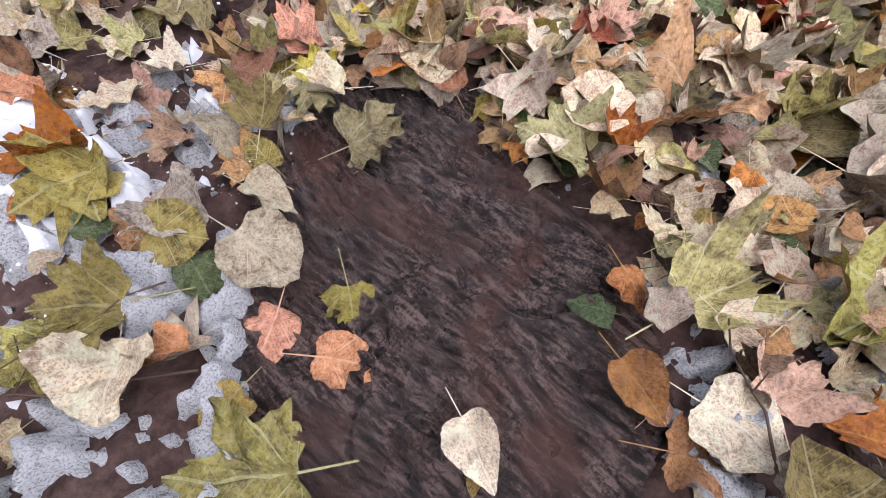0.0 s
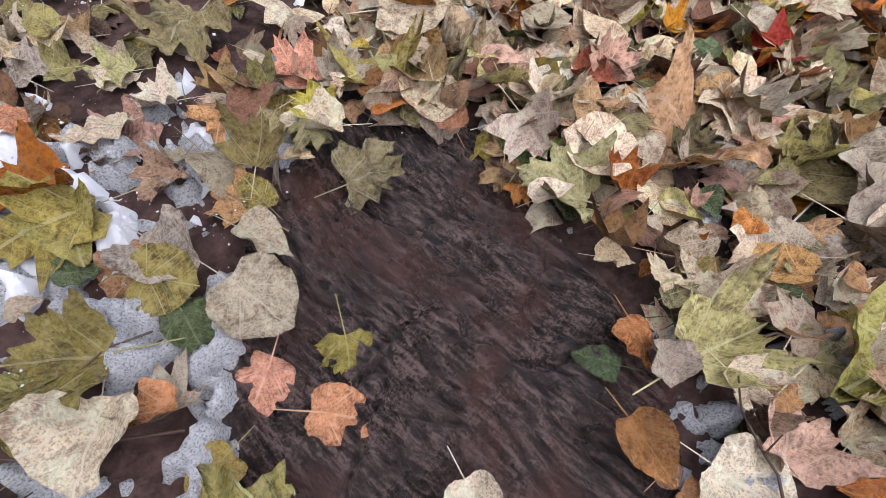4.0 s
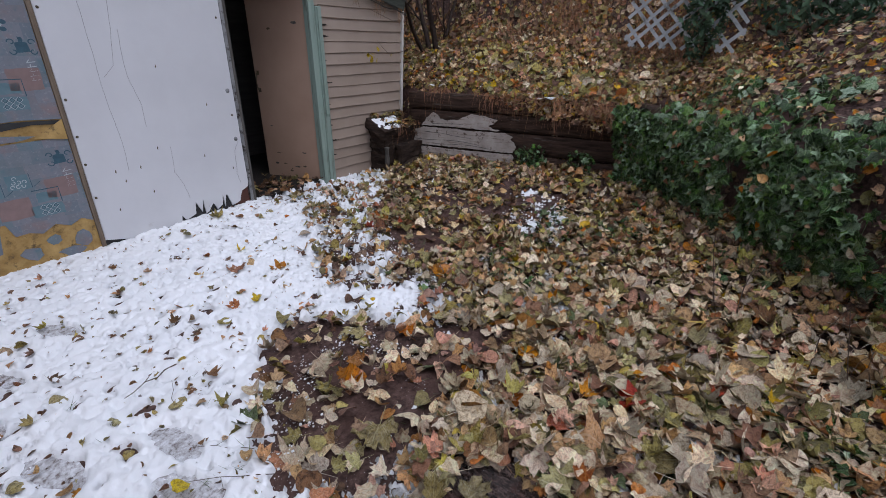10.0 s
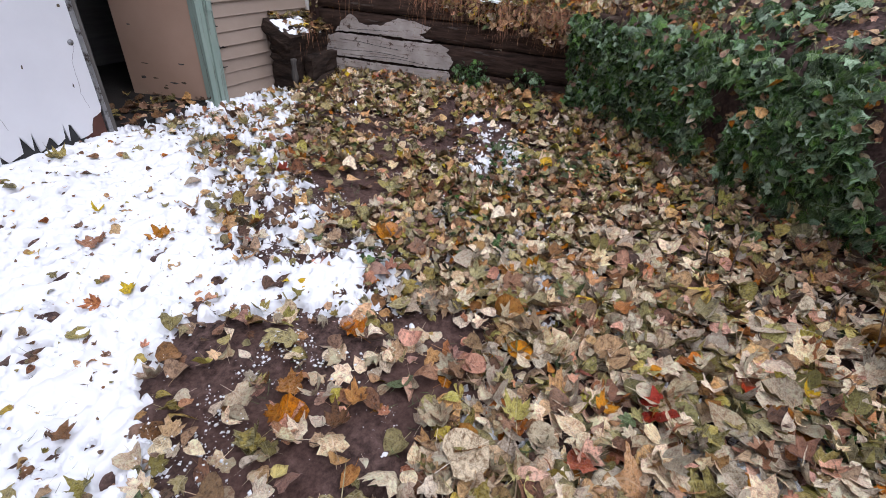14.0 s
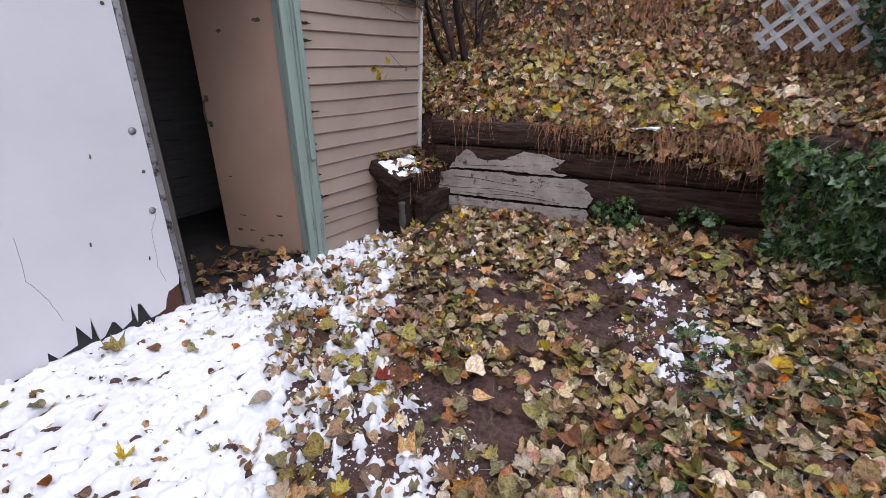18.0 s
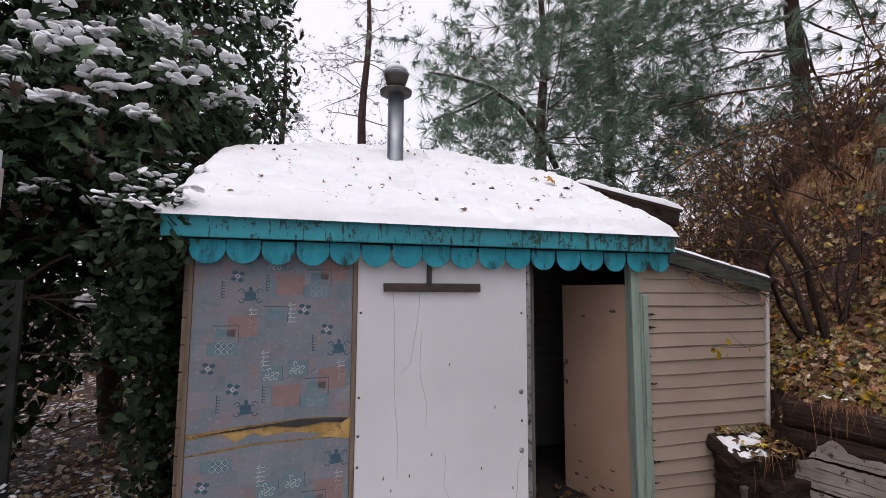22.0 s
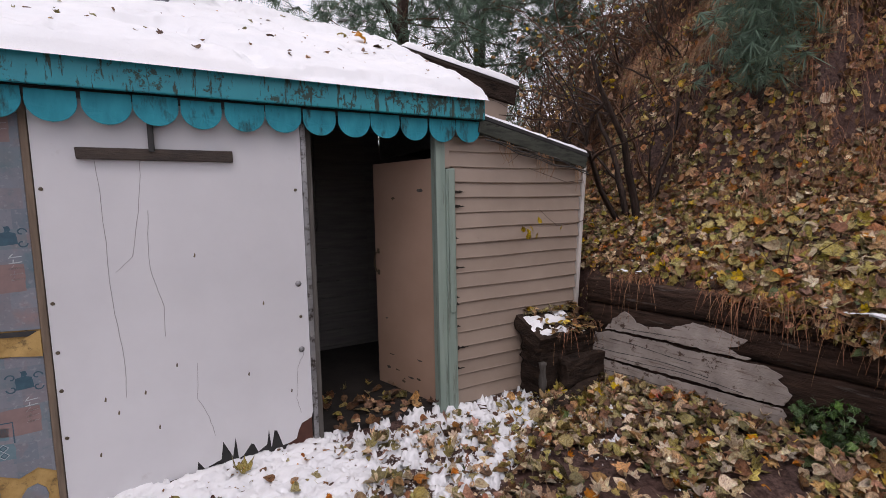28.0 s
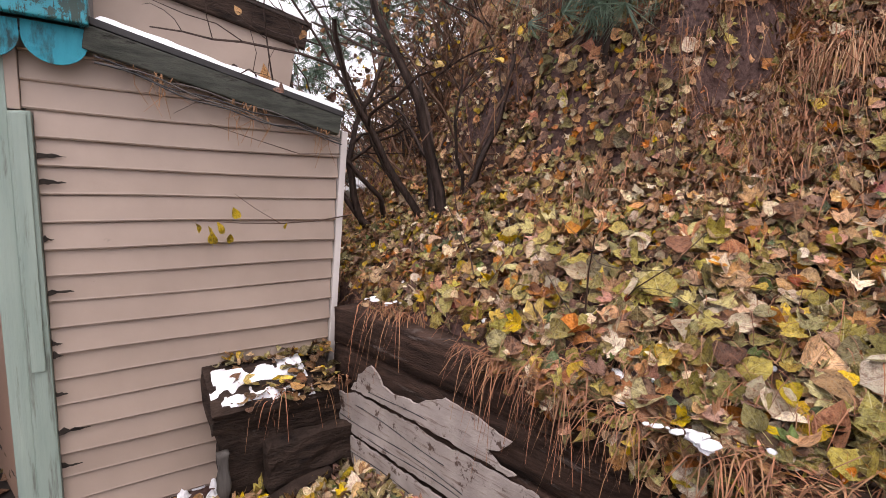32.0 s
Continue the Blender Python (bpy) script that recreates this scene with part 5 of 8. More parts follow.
# low snowy outbuilding seen through the back window
hut = thing("outbuilding", "low grey outbuilding with a snowy roof behind the shed", "shed", (1.6, 3.9, 0))
part("wall", box(-0.6, 3.2, 3.35, 4.9, -0.1, 1.72, 0.01), plain("blue_grey_boards", (0.26, 0.30, 0.34), (0.34, 0.38, 0.42), 3, 0.7, 0.2, 30, 0.003), hut, "grey boarded wall")
hr_ = pose(0, 3.25, 1.78, 12, 0, 0)
part("roof", box(-0.8, 3.3, 0.0, 1.8, -0.05, 0.0, 0.01, rot=hr_), M_GREYWOOD, hut, "grey felt roof")
slab_snow("snow_strip", -0.8, 3.3, 0.0, 1.8, hr_ @ pose(0, 0, 0.002), 21, 0.08, "snow lying on the outbuilding roof", 1.0)

# ---------------------------------------------------------------- fallen leaves
def outline(points):
    """A leaf outline mirrored about its midrib, from (degrees from the tip, radius) of one half."""
    right = [(math.radians(90 - a), r) for a, r in points]
    left = [(math.radians(90 + a), r) for a, r in points[::-1] if 0 < a < 180]
    return [(r * math.cos(t), r * math.sin(t)) for t, r in right + left]


MAPLE = outline([(0, 1.0), (8, 0.82), (14, 0.86), (25, 0.60), (34, 0.74), (44, 0.97), (53, 0.80), (61, 0.80), (74, 0.56), (90, 0.66), (102, 0.78), (116, 0.62), (138, 0.52), (165, 0.30)])
OVATE = outline([(0, 1.0), (10, 0.80), (25, 0.64), (45, 0.55), (70, 0.52), (100, 0.55), (130, 0.62), (155, 0.62), (175, 0.5)])
ROUND = outline([(0, 0.95), (12, 0.84), (30, 0.82), (55, 0.84), (85, 0.84), (115, 0.82), (145, 0.76), (168, 0.55)])
IVY = outline([(0, 1.0), (18, 0.62), (34, 0.55), (55, 0.85), (80, 0.55), (110, 0.72), (140, 0.55), (170, 0.32)])
LANCE = outline([(0, 1.0), (8, 0.5), (25, 0.25), (90, 0.14), (155, 0.25), (172, 0.5)])


def cut_corners(line):
    """One round of corner cutting, for a smooth outline."""
    out = []
    for k, (ax, ay) in enumerate(line):
        bx, by = line[(k + 1) % len(line)]
        out += [(0.78 * ax + 0.22 * bx, 0.78 * ay + 0.22 * by), (0.22 * ax + 0.78 * bx, 0.22 * ay + 0.78 * by)]
    return out


def nibbled(line, amp, seed, steps=3):
    """A finer outline with small teeth and bites."""
    r = random.Random(seed)
    out = []
    for k, (ax, ay) in enumerate(line):
        bx, by = line[(k + 1) % len(line)]
        for q in range(steps):
            s = q / steps
            f = 1 + (r.uniform(-amp, amp * 0.6) if q else 0)
            out.append(((ax + (bx - ax) * s) * f, (ay + (by - ay) * s) * f))
    return out


def leaf_shape(line, curl, warp, fold, phase, rings=1, stem=0.0, wav=0.0, crumple=0.0):
    """Half a unit from centre to tip; curl bends it as a bowl, fold along the midrib."""
    p = np.array(line) * 0.5
    n = len(p)
    v, tris = [np.zeros((1, 2))], []
    for k in range(rings):
        v.append(p * (k + 1) / rings)
    v = np.concatenate(v)
    for q in range(n):
        tris.append((0, 1 + q, 1 + (q + 1) % n))
    for k in range(1, rings):
        o, i = 1 + k * n, 1 + (k - 1) * n
        for q in range(n):
            r = (q + 1) % n
            tris += [(i + q, o + q, o + r), (i + q, o + r, i + r)]
    r = np.hypot(v[:, 0], v[:, 1])
    th = np.arctan2(v[:, 1], v[:, 0])
    z = curl * r * r + warp * np.sin(2 * th + phase) * r * r + fold * np.abs(v[:, 0]) + wav * np.sin(5 * th + phase) * r * r
    if crumple:
        z = z + crumple * (fbm(v[:, 0] + phase * 3, v[:, 1] + 7, 7, 2, 5) - 0.5) * (0.4 + 2 * r)
    uv = v * 1.0
    xyz = np.column_stack([v, z])
    if stem:
        b = p[:, 1].min()
        s0 = len(xyz)
        xyz = np.vstack([xyz, [[-0.008, b * 0.4, 0.004], [0.008, b * 0.4, 0.004], [0.05, b - stem, 0.03], [0.06, b - stem, 0.03]]])
        uv = np.vstack([uv, [[0, 0]] * 4])
        tris += [(s0, s0 + 1, s0 + 2), (s0 + 1, s0 + 3, s0 + 2)]
    return xyz, np.array(tris, np.int64), uv


def mat_leaf(name, base, vein, spot, rough=0.5, by_object=False, spread=0.3, lobes=5):
    m, nt, b = mat_new(name)
    uvn = nt.nodes.new("ShaderNodeUVMap")
    sep = nt.nodes.new("ShaderNodeSeparateXYZ")
    nt.links.new(uvn.outputs[0], sep.inputs[0])
    x, y = sep.outputs[0], sep.outputs[1]
    ang = math_n(nt, "ARCTAN2", x, math_n(nt, "ADD", y, 0.14))
    lines = math_n(nt, "ABSOLUTE", math_n(nt, "SINE", math_n(nt, "MULTIPLY", ang, 3.8)))
    rad = math_n(nt, "SQRT", math_n(nt, "ADD", math_n(nt, "MULTIPLY", x, x), math_n(nt, "MULTIPLY", y, y)))
    width = math_n(nt, "DIVIDE", 0.022, math_n(nt, "ADD", rad, 0.05))
    on = math_n(nt, "LESS_THAN", lines, width)
    if by_object:
        info = nt.nodes.new("ShaderNodeObjectInfo")
        rnd_ = info.outputs["Random"]
    else:
        g = nt.nodes.new("ShaderNodeNewGeometry")
        rnd_ = g.outputs["Random Per Island"]
    ribs = math_n(nt, "ABSOLUTE", math_n(nt, "SINE", math_n(nt, "MULTIPLY", math_n(nt, "SUBTRACT", y, math_n(nt, "MULTIPLY", math_n(nt, "ABSOLUTE", x), 0.8)), 38)))
    rib = math_n(nt, "LESS_THAN", ribs, 0.16)
    v = coords(nt, scale=(0.1, 0.1, 0.1)) if by_object else coords(nt)
    n1 = noise_tex(nt, v, 62, 6, 0.7)
    col = mixc(nt, ramp(nt, n1, [(0.48, gray(0)), (0.58, gray(1.0))]), base, spot)
    n2 = noise_tex(nt, v, 420, 3)
    col = mixc(nt, ramp(nt, n2, [(0.50, gray(0)), (0.58, gray(0.60))]), col, tuple(c * 0.30 for c in base))
    n3 = noise_tex(nt, v, 170, 4, 0.65)
    col = mixc(nt, ramp(nt, n3, [(0.54, gray(0)), (0.64, gray(0.42))]), col, tuple(min(0.8, c * 1.3 + 0.10) for c in base))
    n4 = noise_tex(nt, v, 34, 6, 0.75)
    pale = tuple(min(0.82, c * 1.4 + 0.03) for c in base)
    col = mixc(nt, ramp(nt, n4, [(0.50, gray(0)), (0.62, gray(0.7))]), col, pale)
    rim = math_n(nt, "ADD", math_n(nt, "MULTIPLY", rad, 1.3), math_n(nt, "MULTIPLY", n1, 0.55))
    col = mixc(nt, ramp(nt, rim, [(0.72, gray(0)), (0.92, gray(0.6))]), col, tuple(c * 0.75 for c in spot))
    col = mixc(nt, math_n(nt, "MULTIPLY", rib, 0.42), col, vein)
    col = mixc(nt, math_n(nt, "MULTIPLY", on, 0.85), col, vein)
    hsv = nt.nodes.new("ShaderNodeHueSaturation")
    nt.links.new(col, hsv.inputs["Color"])
    nt.links.new(math_n(nt, "MULTIPLY_ADD", rnd_, 0.022, 0.489), hsv.inputs["Hue"])
    nt.links.new(math_n(nt, "MULTIPLY_ADD", math_n(nt, "FRACT", math_n(nt, "MULTIPLY", rnd_, 7.31)), 2 * spread, 1.0 - spread), hsv.inputs["Value"])
    nt.links.new(math_n(nt, "MULTIPLY_ADD", math_n(nt, "FRACT", math_n(nt, "MULTIPLY", rnd_, 13.7)), 0.4, 0.85), hsv.inputs["Saturation"])
    nt.links.new(hsv.outputs[0], b.inputs["Base Color"])
    nt.links.new(ramp(nt, n3, [(0.38, gray(max(0.12, rough - 0.26))), (0.66, gray(rough + 0.15))]), b.inputs["Roughness"])
    b.inputs["Specular IOR Level"].default_value = 0.5 if by_object else 0.34
    h = math_n(nt, "SUBTRACT", noise_tex(nt, v, 120, 6, 0.75), math_n(nt, "MULTIPLY", math_n(nt, "ADD", on, math_n(nt, "MULTIPLY", rib, 0.4)), 0.4))
    bump(nt, b, h, 1.0, 0.007)
    return m


HUES = {
    "olive": ((0.29, 0.235, 0.085), (0.44, 0.40, 0.22), (0.105, 0.08, 0.032)),
    "tan": ((0.53, 0.335, 0.175), (0.58, 0.42, 0.27), (0.20, 0.11, 0.06)),
    "cream": ((0.72, 0.56, 0.38), (0.72, 0.61, 0.47), (0.42, 0.26, 0.17)),
    "grey": ((0.58, 0.48, 0.35), (0.64, 0.56, 0.44), (0.24, 0.16, 0.10)),
    "orange": ((0.44, 0.19, 0.06), (0.50, 0.27, 0.10), (0.22, 0.07, 0.02)),
    "pink": ((0.54, 0.28, 0.18), (0.58, 0.37, 0.26), (0.26, 0.12, 0.08)),
    "yellow": ((0.55, 0.38, 0.045), (0.52, 0.43, 0.16), (0.26, 0.17, 0.03)),
    "green": ((0.10, 0.14, 0.045), (0.20, 0.25, 0.12), (0.06, 0.075, 0.025)),
    "red": ((0.34, 0.10, 0.07), (0.48, 0.16, 0.09), (0.2, 0.03, 0.02)),
    "lime": ((0.42, 0.36, 0.12), (0.52, 0.48, 0.25), (0.18, 0.135, 0.045)),
    "brown": ((0.20, 0.105, 0.058), (0.22, 0.13, 0.08), (0.06, 0.03, 0.018)),
}
HUE_NAMES = list(HUES)
LEAF_MATS = [mat_leaf("litter_" + k, *HUES[k], 0.42 if k in ("olive", "green") else 0.5, spread=0.5) for k in HUE_NAMES]
ONE_MATS = {k: mat_leaf("leaf_" + k, *HUES[k], 0.34, True, 0.28) for k in HUE_NAMES}

FINE = {"maple": [leaf_shape(nibbled(MAPLE, 0.10, 3 + q), c, w, f, p, 5, 0.45, wv, 0.30) for q, (c, w, f, p, wv) in enumerate(
            ((0.5, 0.5, 0.10, 0.0, 0.25), (-0.6, 0.6, -0.1, 1.0, 0.3), (0.9, 0.9, 0.25, 2.0, 0.4), (-0.3, 1.4, 0.0, 0.6, 0.3), (1.5, 0.6, 0.35, 2.6, 0.5)))],
        "ovate": [leaf_shape(nibbled(cut_corners(OVATE), 0.03, 13 + q, 2), c, w, f, p, 5, 0.3, wv, 0.26) for q, (c, w, f, p, wv) in enumerate(
            ((0.4, 0.3, 0.12, 0.0, 0.15), (-0.5, 0.5, -0.1, 1.0, 0.2), (0.9, 0.9, 0.35, 2.0, 0.3), (-1.1, 1.1, 0.0, 2.4, 0.3)))],
        "round": [leaf_shape(nibbled(cut_corners(ROUND), 0.03, 23 + q, 2), c, w, f, p, 5, 0.25, wv, 0.26) for q, (c, w, f, p, wv) in enumerate(
            ((0.3, 0.3, 0.08, 0.0, 0.15), (-0.5, 0.7, -0.1, 1.0, 0.25), (0.9, 1.0, 0.25, 2.0, 0.3)))]}
LITE = [leaf_shape(o_, c, w, f, p, 1, 0.3) for o_, c, w, f, p in
        ((MAPLE, 0.6, 0.7, 0.15, 0.0), (MAPLE, -0.8, 0.9, -0.15, 1.0), (MAPLE, 1.2, 0.9, 0.3, 2.0), (MAPLE, -0.3, 1.5, 0.0, 0.6), (MAPLE, 1.9, 0.7, 0.35, 2.6), (MAPLE, -1.5, 1.1, -0.3, 1.7),
         (OVATE, 0.6, 0.5, 0.2, 0.0), (OVATE, -0.7, 0.7, -0.15, 1.0), (OVATE, 1.2, 0.9, 0.35, 2.0), (OVATE, -1.2, 1.1, 0.0, 2.4), (ROUND, 0.5, 0.5, 0.15, 0.0), (ROUND, -0.7, 0.8, -0.15, 1.0), (ROUND, 1.1, 1.0, 0.3, 2.0))]
FAR_MAPLE = outline([(0, 1.0), (26, 0.60), (44, 0.96), (74, 0.56), (102, 0.78), (140, 0.50)])
FAR_OVATE = outline([(0, 1.0), (28, 0.62), (90, 0.53), (150, 0.63)])
FAR_ROUND = outline([(0, 0.95), (35, 0.82), (90, 0.84), (150, 0.74)])
SPARE = [leaf_shape(o_, c, w, f, p, 1) for o_, c, w, f, p in
         ((FAR_MAPLE, 0.6, 0.7, 0.15, 0.0), (FAR_MAPLE, -0.8, 0.9, -0.15, 1.0), (FAR_MAPLE, 1.2, 0.9, 0.3, 2.0), (FAR_MAPLE, -0.3, 1.5, 0.0, 0.6), (FAR_MAPLE, 1.9, 0.7, 0.35, 2.6), (FAR_MAPLE, -1.5, 1.1, -0.3, 1.7),
          (FAR_OVATE, 0.6, 0.5, 0.2, 0.0), (FAR_OVATE, -0.7, 0.7, -0.15, 1.0), (FAR_OVATE, 1.2, 0.9, 0.35, 2.0), (FAR_OVATE, -1.2, 1.1, 0.0, 2.4),
          (FAR_ROUND, 0.5, 0.5, 0.15, 0.0), (FAR_ROUND, -0.7, 0.8, -0.15, 1.0), (FAR_ROUND, 1.1, 1.0, 0.3, 2.0))]
MAPLES = [leaf_shape(MAPLE, c, w, f, p, 2, 0.35, wv) for c, w, f, p, wv in
          ((0.5, 0.5, 0.10, 0.0, 0.15), (-0.6, 0.6, -0.1, 1.0, 0.2), (0.9, 0.8, 0.25, 2.0, 0.3), (-0.2, 1.2, 0.0, 0.6, 0.2), (1.6, 0.6, 0.3, 2.6, 0.4), (-1.2, 0.9, -0.3, 1.7, 0.3))]
OVATES = [leaf_shape(OVATE, c, w, f, p, 2, 0.25, wv) for c, w, f, p, wv in
          ((0.4, 0.3, 0.12, 0.0, 0.1), (-0.5, 0.5, -0.1, 1.0, 0.1), (0.9, 0.7, 0.3, 2.0, 0.2), (-0.9, 0.9, 0.0, 2.4, 0.2))]
ROUNDS = [leaf_shape(ROUND, c, w, f, p, 2, 0.25, wv) for c, w, f, p, wv in
          ((0.3, 0.3, 0.08, 0.0, 0.1), (-0.5, 0.6, -0.1, 1.0, 0.15), (0.8, 0.8, 0.2, 2.0, 0.2))]
ALL_LEAVES = MAPLES + OVATES + ROUNDS
N_MAPLE, N_OV = len(MAPLES), len(OVATES)


def strew(cards, x, y, lift, size, kinds, hues, tilt, shapes=None, base=land, normal=land_normal):
    """Lays leaves at the given places on the land."""
    n = len(x)
    nr = normal(x, y)
    nr = nr + rng.normal(0, 1, (n, 3)) * np.asarray(tilt)[:, None] * np.array([1, 1, 0.3])
    rot = rots_from(nr, rng.uniform(0, 2 * np.pi, n))
    z = base(x, y) + lift
    at = np.column_stack([x, y, z])
    for k, shape in enumerate(shapes or ALL_LEAVES):
        sel = kinds == k
        if sel.any():
            cards.add(shape, at[sel], rot[sel], size[sel], hues[sel])


def pick(n, weights):
    names, w = zip(*weights.items())
    w = np.array(w, float)
    return np.array([HUE_NAMES.index(k) for k in names])[rng.choice(len(names), n, p=w / w.sum())]


def kinds_for(n, maple=0.5, ov=0.3):
    u = rng.random(n)
    return np.where(u < maple, rng.integers(0, N_MAPLE, n), np.where(u < maple + ov, N_MAPLE + rng.integers(0, N_OV, n), N_MAPLE + N_OV + rng.integers(0, 3, n)))


YARD = {"olive": 3.6, "lime": 1.3, "tan": 2.8, "cream": 3.3, "grey": 0.5, "orange": 0.9, "pink": 1.0, "yellow": 0.25, "brown": 3.0, "green": 0.35, "red": 0.04}
NEAR = {"cream": 6.0, "tan": 2.2, "olive": 1.8, "lime": 1.4, "grey": 1.0, "orange": 0.9, "pink": 1.3, "yellow": 0.15, "brown": 0.5, "green": 0.2, "red": 0.03}
HILL = {"olive": 3.6, "lime": 2.8, "tan": 3.6, "yellow": 1.3, "brown": 4.0, "orange": 2.2, "cream": 2.0, "pink": 0.8, "green": 0.7, "red": 0.08}

# litter over the yard
yard_l = Cards()
n = 42000
x, y = rng.uniform(-1.5, 4.0, n), rng.uniform(-7.5, -0.15, n)
sm = snow_mask(x, y)
d = bank_d(x, y)
dens = (0.36 * sstep(0.90, 0.58, snow_share(x, y)) + 0.64 * sstep(0.40, 0.08, snow_share(x, y))) * (d < 0.1)
bare = np.clip(sstep(0.46, 0.60, fbm(x, y, 1.7, 3, 91)) * sstep(0.6, 1.1, x) * sstep(-3.0, -2.3, y) * 0.85, 0, 1)
hole = 0.80 * (np.abs(x - 0.06) < 0.14 + 0.46 * np.clip((-1.93 - y) / 0.9, 0, 1)) * (y < -1.93) * (y > -3.0) + soil_patch(x, y) * 1.2
left = sstep(-0.5, 0.15, x + 0.5 * (y + 3.1))
keep = rng.random(n) < dens * (1 - bare) * (1 - np.clip(hole, 0, 1)) * (0.34 + 0.66 * left) * (1 - 0.75 * sstep(-0.1, -0.35, x) * sstep(-2.9, -3.05, y)) * (1 - 0.85 * sstep(0.10, -0.02, x) * sstep(-3.72, -3.80, y))
x, y = x[keep], y[keep]
near_w = sstep(-2.2, -3.2, y) * sstep(2.2, 1.0, x)
n = len(x)
hue = np.where(rng.random(n) < near_w, pick(n, NEAR), pick(n, YARD))
size = rng.uniform(0.04, 0.112, n) * (1 + 0.25 * near_w) * np.where(rng.random(n) < 0.15, 1.3, 1.0)
kk_, lift_, tilt_ = kinds_for(n, 0.52, 0.3), rng.uniform(0.004, 0.065, n), rng.uniform(0.08, 0.75, n)
close_ = (y < -2.7) & (x < 1.3)
for part_, shp in ((close_, ALL_LEAVES), (~close_, LITE)):
    strew(yard_l, x[part_], y[part_], lift_[part_], size[part_], kk_[part_], hue[part_], tilt_[part_], shp)
# single leaves on the snow
n = 420
x, y = rng.uniform(-2.0, 1.3, n), rng.uniform(-3.4, -0.15, n)
keep = snow_mask(x, y) > 0.12
x, y = x[keep], y[keep]
n = len(x)
strew(yard_l, x, y, rng.uniform(0.02, 0.04, n), rng.uniform(0.018, 0.09, n) , kinds_for(n, 0.35, 0.4), pick(n, {"olive": 2, "tan": 2, "brown": 1.5, "orange": 0.8, "yellow": 0.5}),
      rng.uniform(0.1, 0.6, n), base=lambda a, b: land(a, b, False))
n = 1700
x, y = rng.uniform(-2.15, 1.5, n), rng.uniform(-3.6, -0.05, n)
keep = snow_mask(x, y) > 0.0
x, y = x[keep], y[keep]
n = len(x)
strew(yard_l, x, y, rng.uniform(0.022, 0.036, n), 0.012 + 0.040 * rng.random(n) ** 2, kinds_for(n, 0.2, 0.5), pick(n, {"brown": 4, "olive": 2, "tan": 1}),
      rng.uniform(0.1, 0.8, n), LITE, base=lambda a, b: land(a, b))
# blown in at the doorway and along the path
n = 160
x, y = rng.uniform(1.35, 2.2, n), rng.uniform(0.0, 0.75, n)
keep = rng.random(n) < 1.0 - np.clip(y, 0, 1)
x, y = x[keep], y[keep]
n = len(x)
strew(yard_l, x, y, rng.uniform(0.0, 0.04, n), rng.uniform(0.06, 0.12, n), kinds_for(n), pick(n, {"brown": 3, "olive": 1.5, "tan": 1}), rng.uniform(0.1, 0.5, n),
      base=lambda a, b: np.full_like(a, 0.01))
n = 1500
x, y = rng.uniform(-2.6, -1.1, n), 0.5 + 7.0 * rng.random(n) ** 1.4
strew(yard_l, x, y, rng.uniform(0.005, 0.04, n), rng.uniform(0.06, 0.12, n), kinds_for(n), pick(n, {"cream": 3, "grey": 3, "olive": 2, "tan": 2, "brown": 1}), rng.uniform(0.05, 0.35, n))
n = 260
x, y = rng.uniform(-2.28, -1.9, n), rng.uniform(-4.2, 0.1, n)
keep = rng.random(n) < sstep(-1.9, -2.25, x) * 0.6
x, y = x[keep], y[keep]
n = len(x)
strew(yard_l, x, y, rng.uniform(0.005, 0.03, n), rng.uniform(0.05, 0.11, n), kinds_for(n), pick(n, {"olive": 2, "tan": 2, "brown": 2, "green": 0.6}), rng.uniform(0.05, 0.4, n))
n = 2600
x, y = rng.uniform(-6.5, -1.2, n), rng.uniform(1.5, 9.5, n)
strew(yard_l, x, y, rng.uniform(0.005, 0.04, n), rng.uniform(0.06, 0.13, n), kinds_for(n), pick(n, {"cream": 4, "grey": 2, "olive": 2, "tan": 3, "brown": 2}), rng.uniform(0.05, 0.35, n), LITE)
tagged(new("leaf_litter", yard_l.mesh("leaf_litter", LEAF_MATS)), "wet olive, tan and cream fallen leaves covering the yard", "leaves", kind="stuff")

# litter on the bank
hill_l = Cards()
n = 92000
x, y = np.where(rng.random(n) < 0.3, rng.uniform(3.4, 6.6, n), rng.uniform(1.2, 7.4, n)), rng.uniform(-6.3, 4.0, n)
d = bank_d(x, y)
w = sstep(0.0, 0.08, d) * (0.62 + 0.38 * sstep(1.8, 0.8, d)) * sstep(5.5, 3.2, d)
w = w * np.where((y < -3.6) | (y > 3.0), 0.4, 1.0) * np.where(d > 0.6, 0.5 + 0.5 * sstep(0.2, 0.45, land_normal(x, y)[:, 2]), 1.0)
keep = rng.random(n) < w
x, y = x[keep], y[keep]
n = len(x)
d = bank_d(x, y)
hues = np.where(rng.random(n) < sstep(0.9, 1.7, d), pick(n, {"brown": 7, "tan": 2.6, "olive": 1.6, "yellow": 0.4, "cream": 0.7, "orange": 0.9, "lime": 0.3, "pink": 1.0}), pick(n, HILL))
lift_, size, kk_, tilt_ = rng.uniform(0.0, 0.06, n), 0.032 + 0.075 * rng.random(n) ** 1.6, kinds_for(n, 0.3, 0.45), rng.uniform(0.08, 0.5, n)
close_ = (d < 0.75) & (y < 0) & (y > -3.6)
for part_, shp in ((close_, LITE), (~close_, SPARE)):
    strew(hill_l, x[part_], y[part_], lift_[part_], size[part_], kk_[part_], hues[part_], tilt_[part_], shp)
